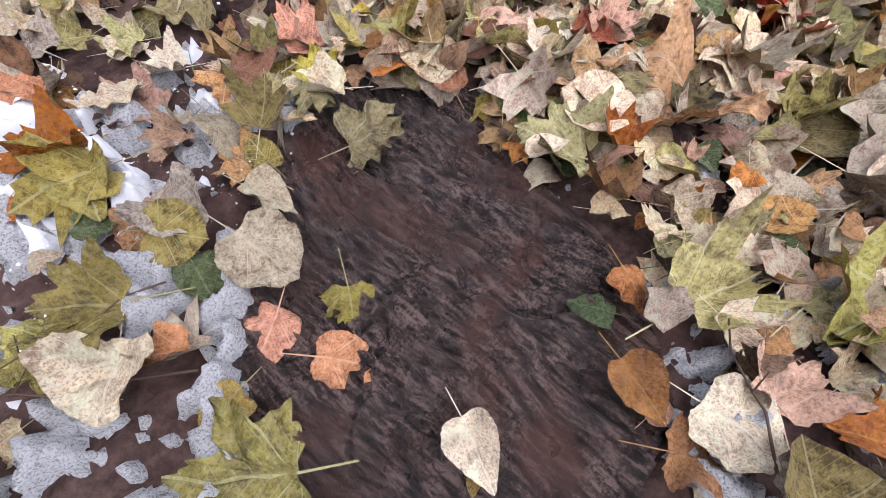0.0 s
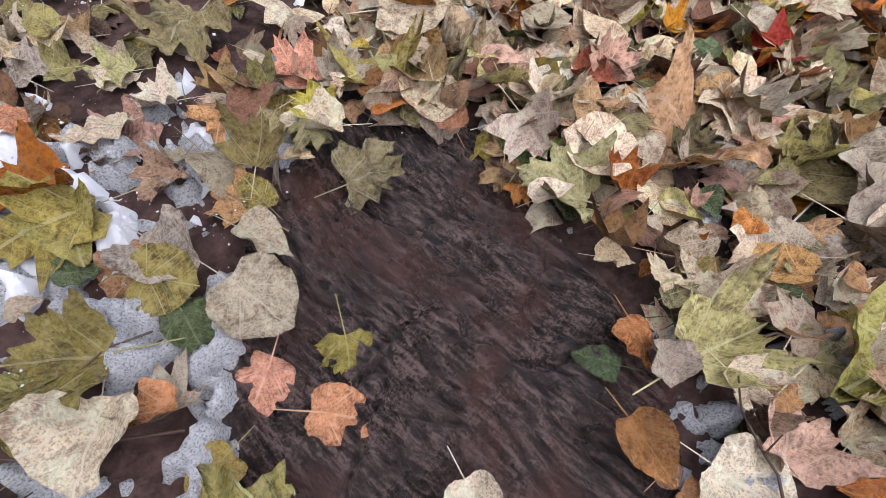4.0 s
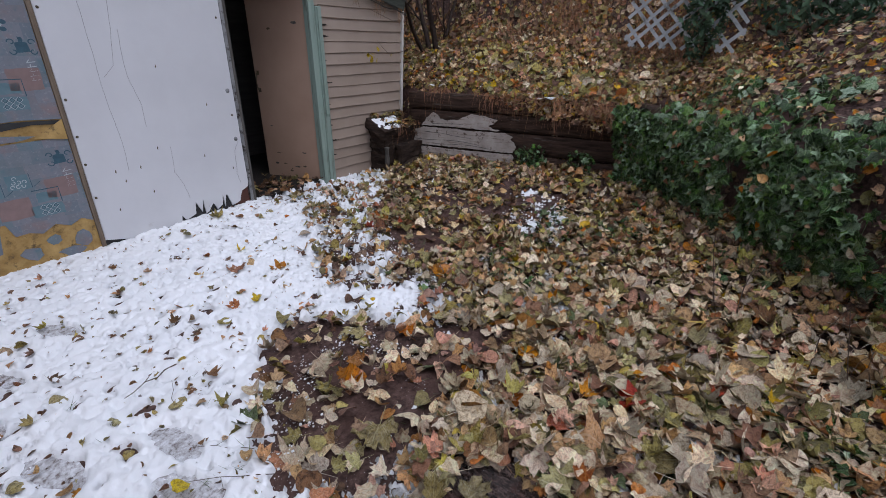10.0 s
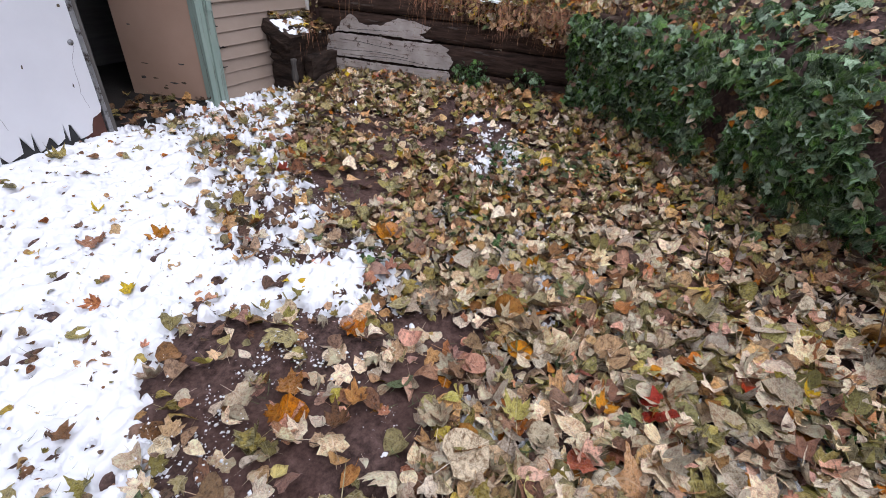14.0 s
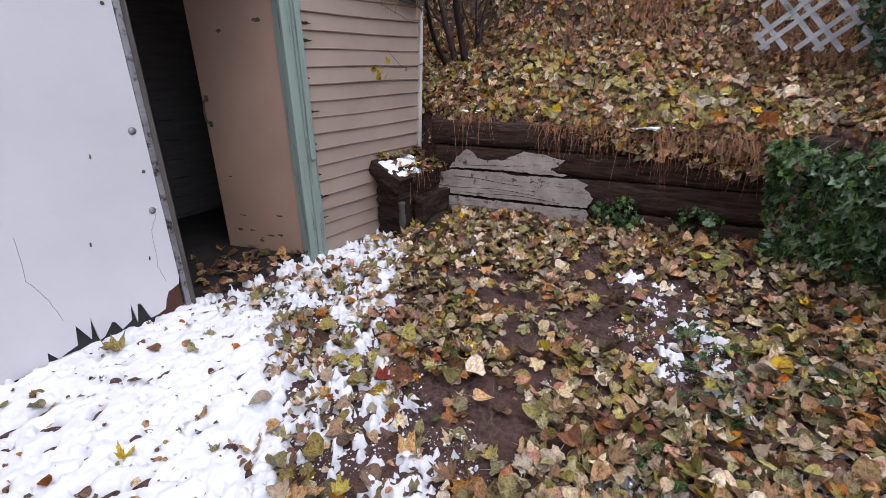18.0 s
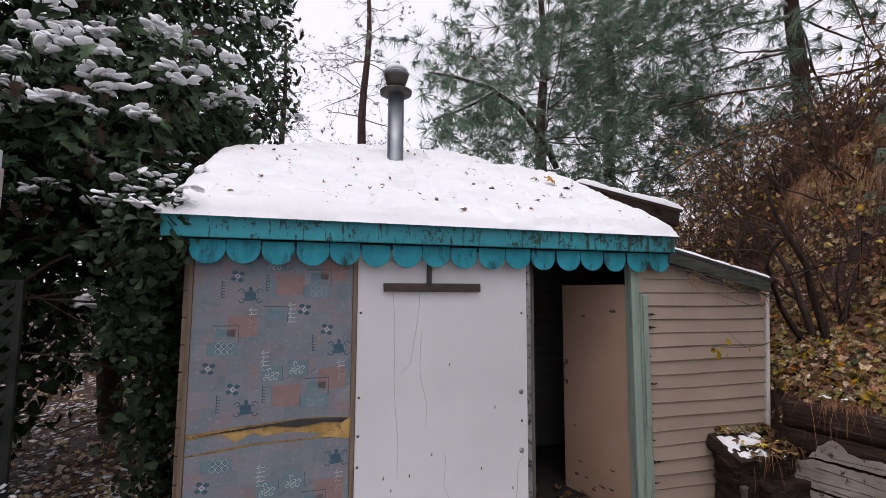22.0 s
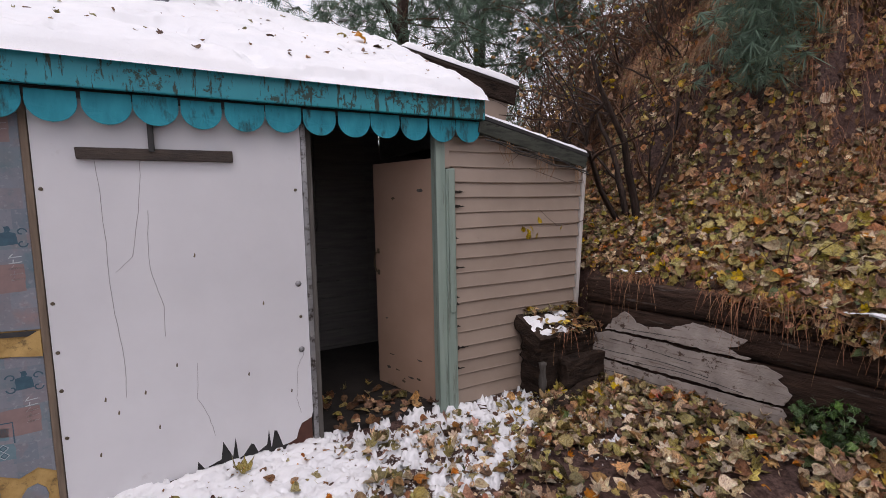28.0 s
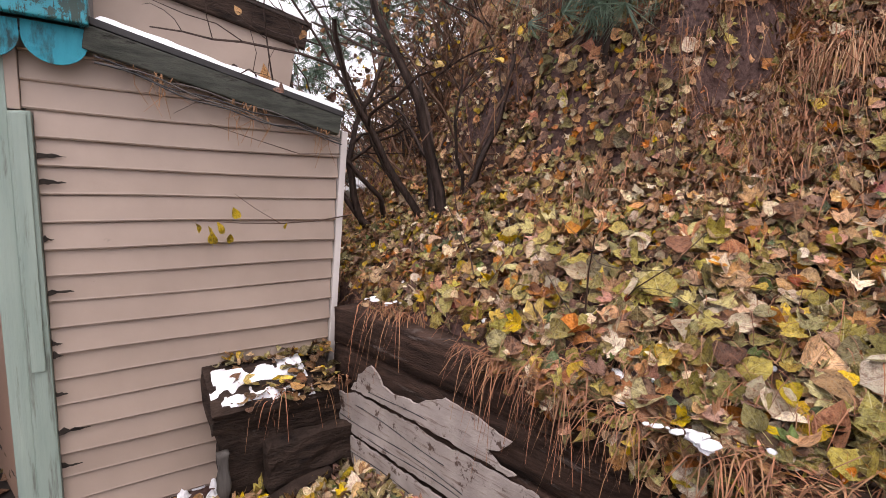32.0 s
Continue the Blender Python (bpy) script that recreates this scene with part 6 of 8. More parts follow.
# matted dead leaves on the steep upper bank, and large fresh ones along its foot
n = 11000
x, y = rng.uniform(4.0, 6.3, n), rng.uniform(-2.5, 2.3, n)
keep = (bank_d(x, y) > 0.7) & (fbm(x, y, 1.9, 3, 62) > 0.36)
x, y = x[keep], y[keep]
n = len(x)
strew(hill_l, x, y, rng.uniform(0.01, 0.07, n), 0.045 + 0.075 * rng.random(n) ** 1.5, kinds_for(n, 0.3, 0.45), pick(n, {"brown": 5, "tan": 3, "orange": 1.6, "olive": 2.4, "lime": 0.8, "cream": 1.0, "pink": 0.6}), rng.uniform(0.1, 0.7, n), SPARE)
n = 15000
x, y = rng.uniform(4.2, 6.2, n), rng.uniform(-3.0, 2.3, n)
keep = (bank_d(x, y) > 0.8) & (bank_d(x, y) < 2.6)
x, y = x[keep], y[keep]
n = len(x)
strew(hill_l, x, y, rng.uniform(0.01, 0.06, n), 0.035 + 0.06 * rng.random(n) ** 1.5, kinds_for(n, 0.3, 0.45), pick(n, {"brown": 6, "tan": 3, "orange": 1.0, "olive": 3.0, "lime": 0.4, "cream": 0.8, "pink": 0.6}), rng.uniform(0.1, 0.8, n), SPARE)
n = 420
x, y = rng.uniform(3.5, 4.3, n), rng.uniform(-2.7, -0.7, n)
keep = bank_d(x, y) > 0.06
x, y = x[keep], y[keep]
n = len(x)
strew(hill_l, x, y, rng.uniform(0.04, 0.08, n), rng.uniform(0.08, 0.15, n), kinds_for(n, 0.35, 0.45), pick(n, {"lime": 4, "yellow": 1.6, "olive": 2.5, "cream": 2, "orange": 1.5, "tan": 1.5}), rng.uniform(0.1, 0.6, n))
n = 110
x, y = rng.uniform(2.8, 3.36, n), np.where(rng.random(n) < 0.3, rng.uniform(-0.09, -0.02, n), rng.uniform(-0.36, -0.03, n))
x = np.where(rng.random(n) < 0.4, 3.08 + 0.28 * rng.random(n), x)
strew(hill_l, x, y, rng.uniform(0.0, 0.03, n), rng.uniform(0.05, 0.10, n), kinds_for(n, 0.3, 0.45), pick(n, {"olive": 3, "brown": 3, "tan": 1.5, "yellow": 0.8}), rng.uniform(0.1, 0.6, n),
      base=lambda a, b: 0.60 + 0.40 * (b + 0.04), normal=lambda a, b: np.tile([0, 0, 1.0], (len(a), 1)))
n = 240
x, y = rng.uniform(2.3, 3.4, n), rng.uniform(-0.75, -0.28, n)
strew(hill_l, x, y, rng.uniform(0.0, 0.10, n) * np.clip((x - 2.4), 0.2, 1), rng.uniform(0.05, 0.11, n), kinds_for(n, 0.4, 0.4), pick(n, {"olive": 4, "yellow": 2, "tan": 2, "brown": 1.5}), rng.uniform(0.1, 0.5, n))
n = 1100
s_ = rng.random(n) ** 0.7
q_ = rng.random(n)
drop = 0.10 + 0.26 * s_
face_ = 0.05 + 0.10 * s_
x = 3.545 + 0.28 * s_ - face_ * q_ + 0.16 * (rng.random(n) < 0.35)
y = -1.15 - 1.55 * s_
strew(hill_l, x, y, -drop * q_ * q_ + rng.uniform(-0.01, 0.03, n), 0.035 + 0.075 * rng.random(n) ** 1.3, kinds_for(n, 0.3, 0.45), pick(n, HILL), rng.uniform(0.15, 0.6, n), LITE,
      base=lambda a, b: np.full_like(a, 0.885), normal=lambda a, b: np.tile([-0.45, 0, 0.9], (len(a), 1)))
tagged(new("bank_litter", hill_l.mesh("bank_litter", LEAF_MATS)), "yellow, olive and brown fallen leaves on the bank", "leaves", kind="stuff")

# single large leaves near the start of the walk
NEAR_MAPLES = [(-0.177, -3.31, 0.228, -127, "olive"), (0.017, -3.55, 0.248, 23, "lime"), (-0.021, -3.187, 0.269, -209, "lime"), (0, -3.013, 0.167, -238, "brown"),
               (-0.355, -3.484, 0.137, -212, "lime"), (-0.493, -3.08, 0.211, 84, "orange"), (-0.374, -3.145, 0.138, -260, "tan"), (-0.304, -3.02, 0.146, 59,
               "cream"), (-0.566, -3.31, 0.205, 54, "olive"), (-0.635, -3.304, 0.15, -269, "lime"), (0.233, -3.615, 0.418, 62, "tan"), (-0.063, -3.806, 0.241, -114,
               "lime"), (0.073, -3.974, 0.308, 68, "lime"), (-0.078, -4.027, 0.184, 28, "orange"), (-0.234, -3.883, 0.14, -156, "orange"), (-0.175, -2.879, 0.293,
               -248, "olive")]
SIDE_MAPLES = [(-0.196, -3.106, 0.261, -11, "olive"), (0.459, -3.488, 0.346, -266, "cream"), (0.288, -3.608, 0.182, 5, "cream"), (0.125, -3.399, 0.202, -206, "tan"),
               (-0.546, -3.585, 0.261, 53, "olive"), (0.186, -3.307, 0.205, 17, "lime"), (0.284, -3.916, 0.193, 31, "cream"), (0.197, -3.807, 0.274, 77, "cream"),
               (-0.103, -3.892, 0.12, -20, "brown"), (0.009, -3.909, 0.132, 66, "cream"), (-0.103, -3.09, 0.187, -19, "cream"), (-0.43, -2.816, 0.208, 7, "grey"),
               (0.047, -3.914, 0.229, -109, "lime"), (0.052, -3.831, 0.17, -105, "olive"), (0.5, -3.782, 0.199, -26, "olive"), (0.627, -3.658, 0.161, 3, "tan"),
               (-0.008, -3.278, 0.137, -185, "olive"), (-0.33, -3.248, 0.15, 13, "tan"), (-0.036, -3.979, 0.145, -110, "cream"), (-0.698, -3.375, 0.083, 88, "cream")]
NEAR_OVATES = [(-0.346, -3.299, 0.114, -156, "cream"), (-0.451, -3.444, 0.138, -239, "pink"), (-0.413, -3.537, 0.139, -146, "pink"), (-0.469, -3.346, 0.114, -190,
               "green"), (-0.155, -3.725, 0.088, 27, "green"), (-0.108, -3.733, 0.099, -202, "orange"), (-0.395, -3.032, 0.139, -268, "cream"), (-0.166, -3.207,
               0.144, 45, "cream"), (-0.539, -3.498, 0.101, 88, "yellow"), (-0.376, -3.713, 0.12, -205, "cream"), (-0.204, -3.802, 0.121, -196, "orange"), (0.246,
               -3.42, 0.128, -170, "red"), (-0.5, -3.154, 0.164, -190, "lime"), (-0.544, -3.413, 0.094, 69, "pink"), (-0.048, -3.649, 0.077, -149, "cream"), (0.313,
               -3.684, 0.121, -234, "lime")]
SIDE_OVATES = [(-0.49, -2.914, 0.12, -110, "pink"), (-0.009, -3.328, 0.114, -30, "orange"), (-0.134, -3.877, 0.04, -252, "green"), (0.085, -3.1, 0.147, -229,
               "cream"), (0.183, -3.219, 0.135, -268, "grey"), (0.147, -3.698, 0.077, -211, "green"), (-0.05, -3.895, 0.087, -19, "tan"), (-0.593, -3.198, 0.06,
               -108, "cream"), (0.278, -3.771, 0.105, 42, "lime"), (-0.094, -3.194, 0.078, 0, "tan"), (-0.033, -4.006, 0.059, 19, "cream"), (-0.406, -3.74, 0.031,
               -232, "yellow"), (-0.015, -3.693, 0.043, -268, "orange"), (0.218, -3.326, 0.142, -215, "cream"), (-0.209, -3.839, 0.071, -108, "pink"), (-0.527,
               -3.213, 0.073, -130, "green")]
NEAR_ROUNDS = [(-0.472, -3.246, 0.111, -243, "orange"), (-0.11, -3.771, 0.082, -226, "cream"), (0.033, -3.711, 0.104, -193, "grey"), (-0.595, -3.393, 0.133, -219,
               "cream"), (-0.175, -3.902, 0.137, -183, "cream"), (-0.439, -3.252, 0.123, -172, "grey"), (-0.4, -3.37, 0.139, -169, "grey"), (-0.594, -3.11, 0.084,
               -251, "orange"), (0.397, -3.812, 0.137, -229, "grey"), (0.173, -3.488, 0.111, 89, "tan"), (0.36, -3.474, 0.109, -188, "cream"), (-0.658, -3.309,
               0.074, -149, "lime"), (0.307, -3.33, 0.081, 11, "tan"), (-0.183, -3.972, 0.075, 67, "cream")]
LOOKS = {"olive": "olive green", "tan": "tan", "cream": "pale cream", "grey": "greyish skeletal", "orange": "rusty orange", "pink": "pinkish brown",
         "yellow": "mottled yellow", "lime": "yellow-green", "green": "small green", "red": "red", "brown": "dark brown"}
SHAPES = FINE
leaf_meshes = {}


def one_leaf(kind, x, y, size, turn, hue, rnd, lift=0.012):
    k = rnd.randrange(len(SHAPES[kind]))
    key = (kind, k, hue)
    if key not in leaf_meshes:
        v, t, uv = SHAPES[kind][k]
        leaf_meshes[key] = fast_mesh("fallen_leaf", v, t, [ONE_MATS[hue]], uv=uv, smooth=True)
    ob = new("fallen_leaf", leaf_meshes[key])
    nrm = land_normal(np.array([x]), np.array([y]))[0]
    q = Vector((0, 0, 1)).rotation_difference(Vector(nrm)).to_matrix().to_4x4()
    z = float(land(np.array([x]), np.array([y]))[0]) + lift
    ob.matrix_world = Matrix.Translation((x, y, z)) @ q @ pose(0, 0, 0, rnd.uniform(-9, 9), rnd.uniform(-9, 9), turn) @ Matrix.Scale(size, 4)
    word = {"maple": "lobed maple leaf", "ovate": "pointed oval leaf", "round": "rounded leaf"}[kind]
    return tagged(ob, f"wet {LOOKS[hue]} {word} lying on the ground", "leaf", "fallen leaves by the path")


lr_ = random.Random(8)
for kind, rows_, up_ in (("maple", SIDE_MAPLES, 0.020), ("ovate", SIDE_OVATES, 0.034), ("maple", NEAR_MAPLES, 0.026), ("round", NEAR_ROUNDS, 0.032), ("ovate", NEAR_OVATES, 0.038)):
    for xx, yy, ss, tt, hh in rows_:
        bare_ = float(soil_patch(np.array(xx), np.array(yy)))
        one_leaf(kind, xx, yy, ss * (0.74 if kind == "maple" else 0.95), tt, hh, lr_, (up_ + 0.012 * lr_.random()) * (1 - 0.55 * bare_))
placed = 0
while placed < 210:
    xx, yy = lr_.uniform(-0.95, 1.3), lr_.uniform(-4.4, -2.5)
    if soil_patch(np.array(xx), np.array(yy)) > 0.02 or (np.hypot(xx + 0.1, yy + 3.45) < 0.55 and lr_.random() < 0.55) or (xx < -0.25 and yy < -2.95 and lr_.random() < 0.85) or snow_mask(np.array([xx]), np.array([yy]))[0] > 0.0:
        continue
    kind = lr_.choice(["maple", "maple", "ovate", "round", "ovate"])
    hue_ = lr_.choices(list(NEAR), list(NEAR.values()))[0]
    one_leaf(kind, xx, yy, lr_.uniform(0.075, 0.155) * (1 if kind == "maple" else 0.72), lr_.uniform(0, 360), hue_, lr_, 0.006 + 0.016 * lr_.random())
    placed += 1
# a few marked leaves on the snow and roof
for xx, yy, ss, hh in ((0.30, -1.17, 0.17, "orange"), (0.52, -1.36, 0.15, "orange"), (-1.86, -1.50, 0.19, "lime"), (-0.16, -1.83, 0.09, "tan"), (-0.42, -2.24, 0.09, "lime"),
                       (0.08, -2.5, 0.13, "orange"), (0.78, -0.17, 0.15, "olive"), (1.1, -0.42, 0.11, "olive"), (1.1, -1.97, 0.15, "orange"), (1.62, -0.12, 0.12, "olive")):
    one_leaf("maple", xx, yy, ss, lr_.uniform(0, 360), hh, lr_, 0.035)

# ---------------------------------------------------------------- slush among the leaves
slush = Cards()
gv = np.array([(1, 0, 0), (0, 1, 0), (-1, 0.1, 0), (0.1, -1, 0), (0.1, 0.1, 0.7), (0, 0, -0.5)], float)
CHIP = (gv, np.array([(0, 1, 4), (1, 2, 4), (2, 3, 4), (3, 0, 4), (1, 0, 5), (2, 1, 5), (3, 2, 5), (0, 3, 5)]), np.zeros((6, 2)))
n = 64000
x, y = rng.uniform(-1.4, 3.2, n), rng.uniform(-3.3, -0.2, n)
sh_ = snow_share(x, y)
w = 0.9 * sstep(0.02, 0.45, sh_) * sstep(0.95, 0.7, sh_) * sstep(0.40, 0.58, fbm(x, y, 16, 2, 96)) + sstep(0.60, 0.66, 0.6 * fbm(x, y, 4.2, 2, 95) + 0.4 * fbm(x, y, 13, 2, 97))
w = np.clip(w, 0, 1) * (1 - soil_patch(x, y))
keep = rng.random(n) < w
x, y = x[keep], y[keep]
n = len(x)
nr = land_normal(x, y) + rng.normal(0, 0.25, (n, 3))
xs2, ys2 = rng.uniform(-6.5, -1.2, 5200), rng.uniform(0.9, 9.5, 5200)
kp = rng.random(5200) < sstep(0.40, 0.60, fbm(xs2, ys2, 1.6, 3, 45))
xs2, ys2 = xs2[kp], ys2[kp]
slush.add(CHIP, np.column_stack([xs2, ys2, land(xs2, ys2) + rng.uniform(0.01, 0.04, len(xs2))]), rots_from(land_normal(xs2, ys2), rng.uniform(0, 6.3, len(xs2))) @ np.diag([1.0, 0.8, 0.3]),
          0.015 + 0.045 * rng.random(len(xs2)) ** 2, np.zeros(len(xs2), int))
slush.add(CHIP, np.column_stack([x, y, land(x, y) + rng.uniform(0.0, 0.05, n)]), rots_from(nr, rng.uniform(0, 6.3, n)), (0.0015 + 0.0075 * rng.random(n) ** 4) * np.where(y < -2.7, 0.42, 1.0), np.zeros(n, int))


def mat_ice():
    """Grainy half-melted snow, glassy in places."""
    m, nt, b = mat_new("melting_snow")
    v = coords(nt)
    g = noise_tex(nt, v, 330, 4, 0.7)
    col = ramp(nt, g, [(0.34, (0.34, 0.32, 0.31)), (0.46, (0.72, 0.72, 0.73)), (0.6, (0.90, 0.91, 0.93))])
    nt.links.new(col, b.inputs["Base Color"])
    nt.links.new(ramp(nt, g, [(0.4, gray(0.15)), (0.6, gray(0.6))]), b.inputs["Roughness"])
    bump(nt, b, g, 1.0, 0.012)
    return m


def crust_mask(x, y):
    n_ = 0.32 * fbm(x, y, 3.6, 3, 95) + 0.32 * fbm(x, y, 15, 3, 97) + 0.36 * fbm(x, y, 52, 3, 99)
    n_ = n_ - 0.25 * sstep(-3.05, -2.85, y) * sstep(0.75, 0.5, x)
    return (n_ - 0.585 - 0.018 * sstep(-3.15, -3.4, y)) + 0.02 * sstep(-0.3, -0.9, x) + 0.02 * sstep(-3.2, -2.6, y) - 0.5 * soil_patch(x, y)


def crust_z(x, y):
    k = crust_mask(x, y)
    return land(x, y) + 0.010 + 0.034 * np.tanh(k * 14) + 0.032 * (fbm(x, y, 42, 3, 98) - 0.5) + 0.012 * (fbm(x, y, 110, 2, 94) - 0.5)


tagged(new("melting_snow", sheet("melting_snow", np.arange(-1.1, 1.5, 0.0055), np.arange(-4.4, -2.3, 0.0055), crust_z, [mat_ice()],
                                 keep=lambda x, y: crust_mask(x, y) > -0.01)), "ragged patches of melting snow among the leaves", "snow", kind="stuff")
tagged(new("slush", slush.mesh("slush", [mat_snow("slush_ice")])), "scattered lumps of melting snow among the leaves", "snow", kind="stuff")

# ---------------------------------------------------------------- ivy
M_IVY = mat_leaf("ivy_leaf", (0.034, 0.078, 0.018), (0.26, 0.36, 0.17), (0.010, 0.024, 0.006), 0.20, spread=0.6)
# paler leaf colours: some leaf variety, mostly sky gloss put into the colour
M_IVY2 = mat_leaf("ivy_leaf_pale", (0.12, 0.21, 0.055), (0.32, 0.42, 0.22), (0.04, 0.085, 0.025), 0.3, spread=0.35)
M_IVY_SHEEN = mat_leaf("ivy_leaf_sheen", (0.26, 0.36, 0.22), (0.44, 0.52, 0.38), (0.10, 0.17, 0.09), 0.26, spread=0.35)
M_STEM = plain("brown_twig", (0.035, 0.02, 0.013), (0.10, 0.06, 0.04), 8, 0.75, 0.4, 60, 0.003)
IVIES = [leaf_shape(IVY, c, w_, f_, p_, 1, 0.5) for c, w_, f_, p_ in ((-0.5, 0.4, 0.15, 0.0), (-0.8, 0.6, -0.1, 1.5), (-0.3, 0.8, 0.2, 2.4))]


def ivy_mass(name, label, at, out, lo, hi, seed_stems=0, pale=0.22, tilt=0.45):
    """Ivy leaves at given places, facing the given ways."""
    c = Cards()
    n = len(at)
    nr = out / np.linalg.norm(out, axis=1, keepdims=True) + rng.normal(0, tilt, (n, 3))
    spin = rng.normal(np.pi, 0.6, n)
    rot = rots_from(nr, spin)
    k = rng.integers(0, len(IVIES), n)
    u_ = rng.random(n)
    m = (u_ < pale).astype(int) + (u_ < pale * 0.42)
    sz = rng.uniform(lo, hi, n)
    for q in range(len(IVIES)):
        s = k == q
        c.add(IVIES[q], at[s], rot[s], sz[s], m[s])
    return tagged(new(name, c.mesh(name, [M_IVY, M_IVY2, M_IVY_SHEEN])), label, "ivy", kind="stuff")


line = np.array([(3.84, -2.55), (3.82, -2.80), (3.25, -3.5), (2.65, -4.1), (1.95, -4.75), (1.42, -5.2), (1.25, -6.0), (1.15, -7.2)])
seg = np.hypot(*np.diff(line, axis=0).T)
cum = np.r_[0, np.cumsum(seg)]
n = 7600
s = rng.uniform(0, cum[-1], n)
px, py = np.interp(s, cum, line[:, 0]), np.interp(s, cum, line[:, 1])
k = np.clip(np.searchsorted(cum, s) - 1, 0, len(seg) - 1)
tx, ty = np.diff(line, axis=0)[k].T / seg[k]
ox, oy = ty, -tx
flip = np.where(bank_d(px + 0.1 * ox, py + 0.1 * oy) > bank_d(px - 0.1 * ox, py - 0.1 * oy), -1, 1)
ox, oy = ox * flip, oy * flip
v = rng.random(n)
face = v < 0.78
hh = np.where(face, 0.12 + 0.72 * rng.random(n) ** 0.8, 0.86)
bulge = 0.15 + 0.25 * np.sin(np.clip(hh / 0.9, 0, 1) * 2.4) + 0.30 * (fbm(s, hh, 2.4, 3, 51) - 0.5)
inset = np.where(face, 0, 0.15 + 0.75 * rng.random(n) ** 1.5)
qx, qy = px + ox * (bulge - inset), py + oy * (bulge - inset)
top = land(qx, qy) + rng.uniform(0.02, 0.09, n)
qz = np.where(face, hh, np.where(bank_d(qx, qy) > 0.05, top, 0.84 + rng.uniform(-0.05, 0.08, n)))
gap = fbm(s, hh, 2.6, 3, 52) + np.where(face, 0, -0.07)
ok = (gap > 0.39) & (hh > 0.10 + 0.35 * fbm(s * 1.0, s * 0, 2.0, 2, 53) * (rng.random(n) < 0.6))
at = np.column_stack([qx, qy, qz])[ok]
out = np.column_stack([ox, oy, np.where(face, 0.45, 1.6)])[ok]
ivy_mass("ivy_bank", "glossy dark green ivy trailing down the bank", at, out, 0.075, 0.16, pale=0.5, tilt=0.8)
mix_l = Cards()
sel = rng.random(len(at)) < 0.035
nr = out[sel] + rng.normal(0, 0.5, (sel.sum(), 3))
mix_l.add(OVATES[2], at[sel] + 0.03 * out[sel], rots_from(nr, rng.uniform(0, 6.3, sel.sum())), rng.uniform(0.05, 0.10, sel.sum()), pick(sel.sum(), {"tan": 2.5, "brown": 5, "cream": 0.5, "orange": 1.5}))
tagged(new("caught_leaves", mix_l.mesh("caught_leaves", LEAF_MATS)), "dead tan and brown leaves caught in the ivy", "leaves", kind="stuff")
# small clumps of ivy
for cx, cy, cz, r, n, label in ((3.55, -1.72, 0.22, 0.17, 170, "small clump of ivy against the timber wall"), (3.63, -2.25, 0.25, 0.14, 80, "thin ivy strand at the timber wall"),
                                (-2.2, -1.72, 0.06, 0.20, 230, "ivy creeping up the white skirting"), (-2.22, -2.02, -0.02, 0.15, 120, "ivy creeping up the white skirting")):
    a = rng.normal(0, 1, (n, 3))
    a /= np.linalg.norm(a, axis=1, keepdims=True)
    at = np.array([cx, cy, cz]) + a * r * rng.uniform(0.5, 1.1, (n, 1)) * np.array([0.6, 1, 1])
    at[:, 2] = np.maximum(at[:, 2], land(at[:, 0], at[:, 1]) + 0.03)
    ivy_mass("ivy_clump", label, at, a + np.array([-0.5 if cx > 0 else 0.8, 0, 0.6]), 0.045, 0.08)
n = 1500
x, y = rng.uniform(0.6, 2.7, n), rng.uniform(-4.4, -2.3, n)
keep = fbm(x, y, 2.3, 2, 57) > 0.585
x, y = x[keep], y[keep]
ivy_mass("ground_ivy", "dark green ivy sprigs among fallen leaves", np.column_stack([x, y, land(x, y) + rng.uniform(0.03, 0.07, len(x))]),
         np.tile([0.0, 0.0, 1.0], (len(x), 1)), 0.04, 0.08)

# dead straw: needles and grass hanging on the bank
M_STRAW = plain("dead_straw", (0.15, 0.073, 0.033), (0.36, 0.195, 0.095), 9, 0.8, 0, island=0.45)
M_STRAW3 = plain("pale_straw", (0.26, 0.15, 0.08), (0.52, 0.34, 0.20), 9, 0.8, 0, island=0.4)
M_STRAW2 = plain("red_needles", (0.16, 0.062, 0.030), (0.34, 0.15, 0.075), 9, 0.8, 0, island=0.45)


def blades(cards, x, y, z, length, droop, lean, width, midx):
    """Bent blades: three joints each, drooping down the slope."""
    n = len(x)
    u = np.linspace(0, 1, 4)
    nr = land_normal(x, y)
    down = np.column_stack([nr[:, 0], nr[:, 1]])
    down /= np.linalg.norm(down, axis=1, keepdims=True) + 1e-6
    ang = rng.normal(0, lean, n)
    dx = down[:, 0] * np.cos(ang) - down[:, 1] * np.sin(ang)
    dy = down[:, 0] * np.sin(ang) + down[:, 1] * np.cos(ang)
    L = length[:, None]
    up = (0.35 * u - droop[:, None] * u * u) * L
    outw = u * L * 0.55
    P = np.stack([x[:, None] + dx[:, None] * outw, y[:, None] + dy[:, None] * outw, z[:, None] + up], -1)
    side = np.stack([-dy, dx, np.zeros(n)], -1)[:, None] * (width * (1 - 0.8 * u))[None, :, None]
    V = np.concatenate([P - side, P + side], 1)
    f = []
    for q in range(3):
        f += [(q, q + 1, q + 5), (q, q + 5, q + 4)]
    f = np.array(f)
    cards.v.append(V.reshape(-1, 3))
    cards.f.append((f[None] + (np.arange(n) * 8)[:, None, None] + cards.n).reshape(-1, 3))
    cards.uv.append(np.zeros((n * 8, 2)))
    cards.m.append(np.repeat(midx, 6))
    cards.n += n * 8


straw = Cards()
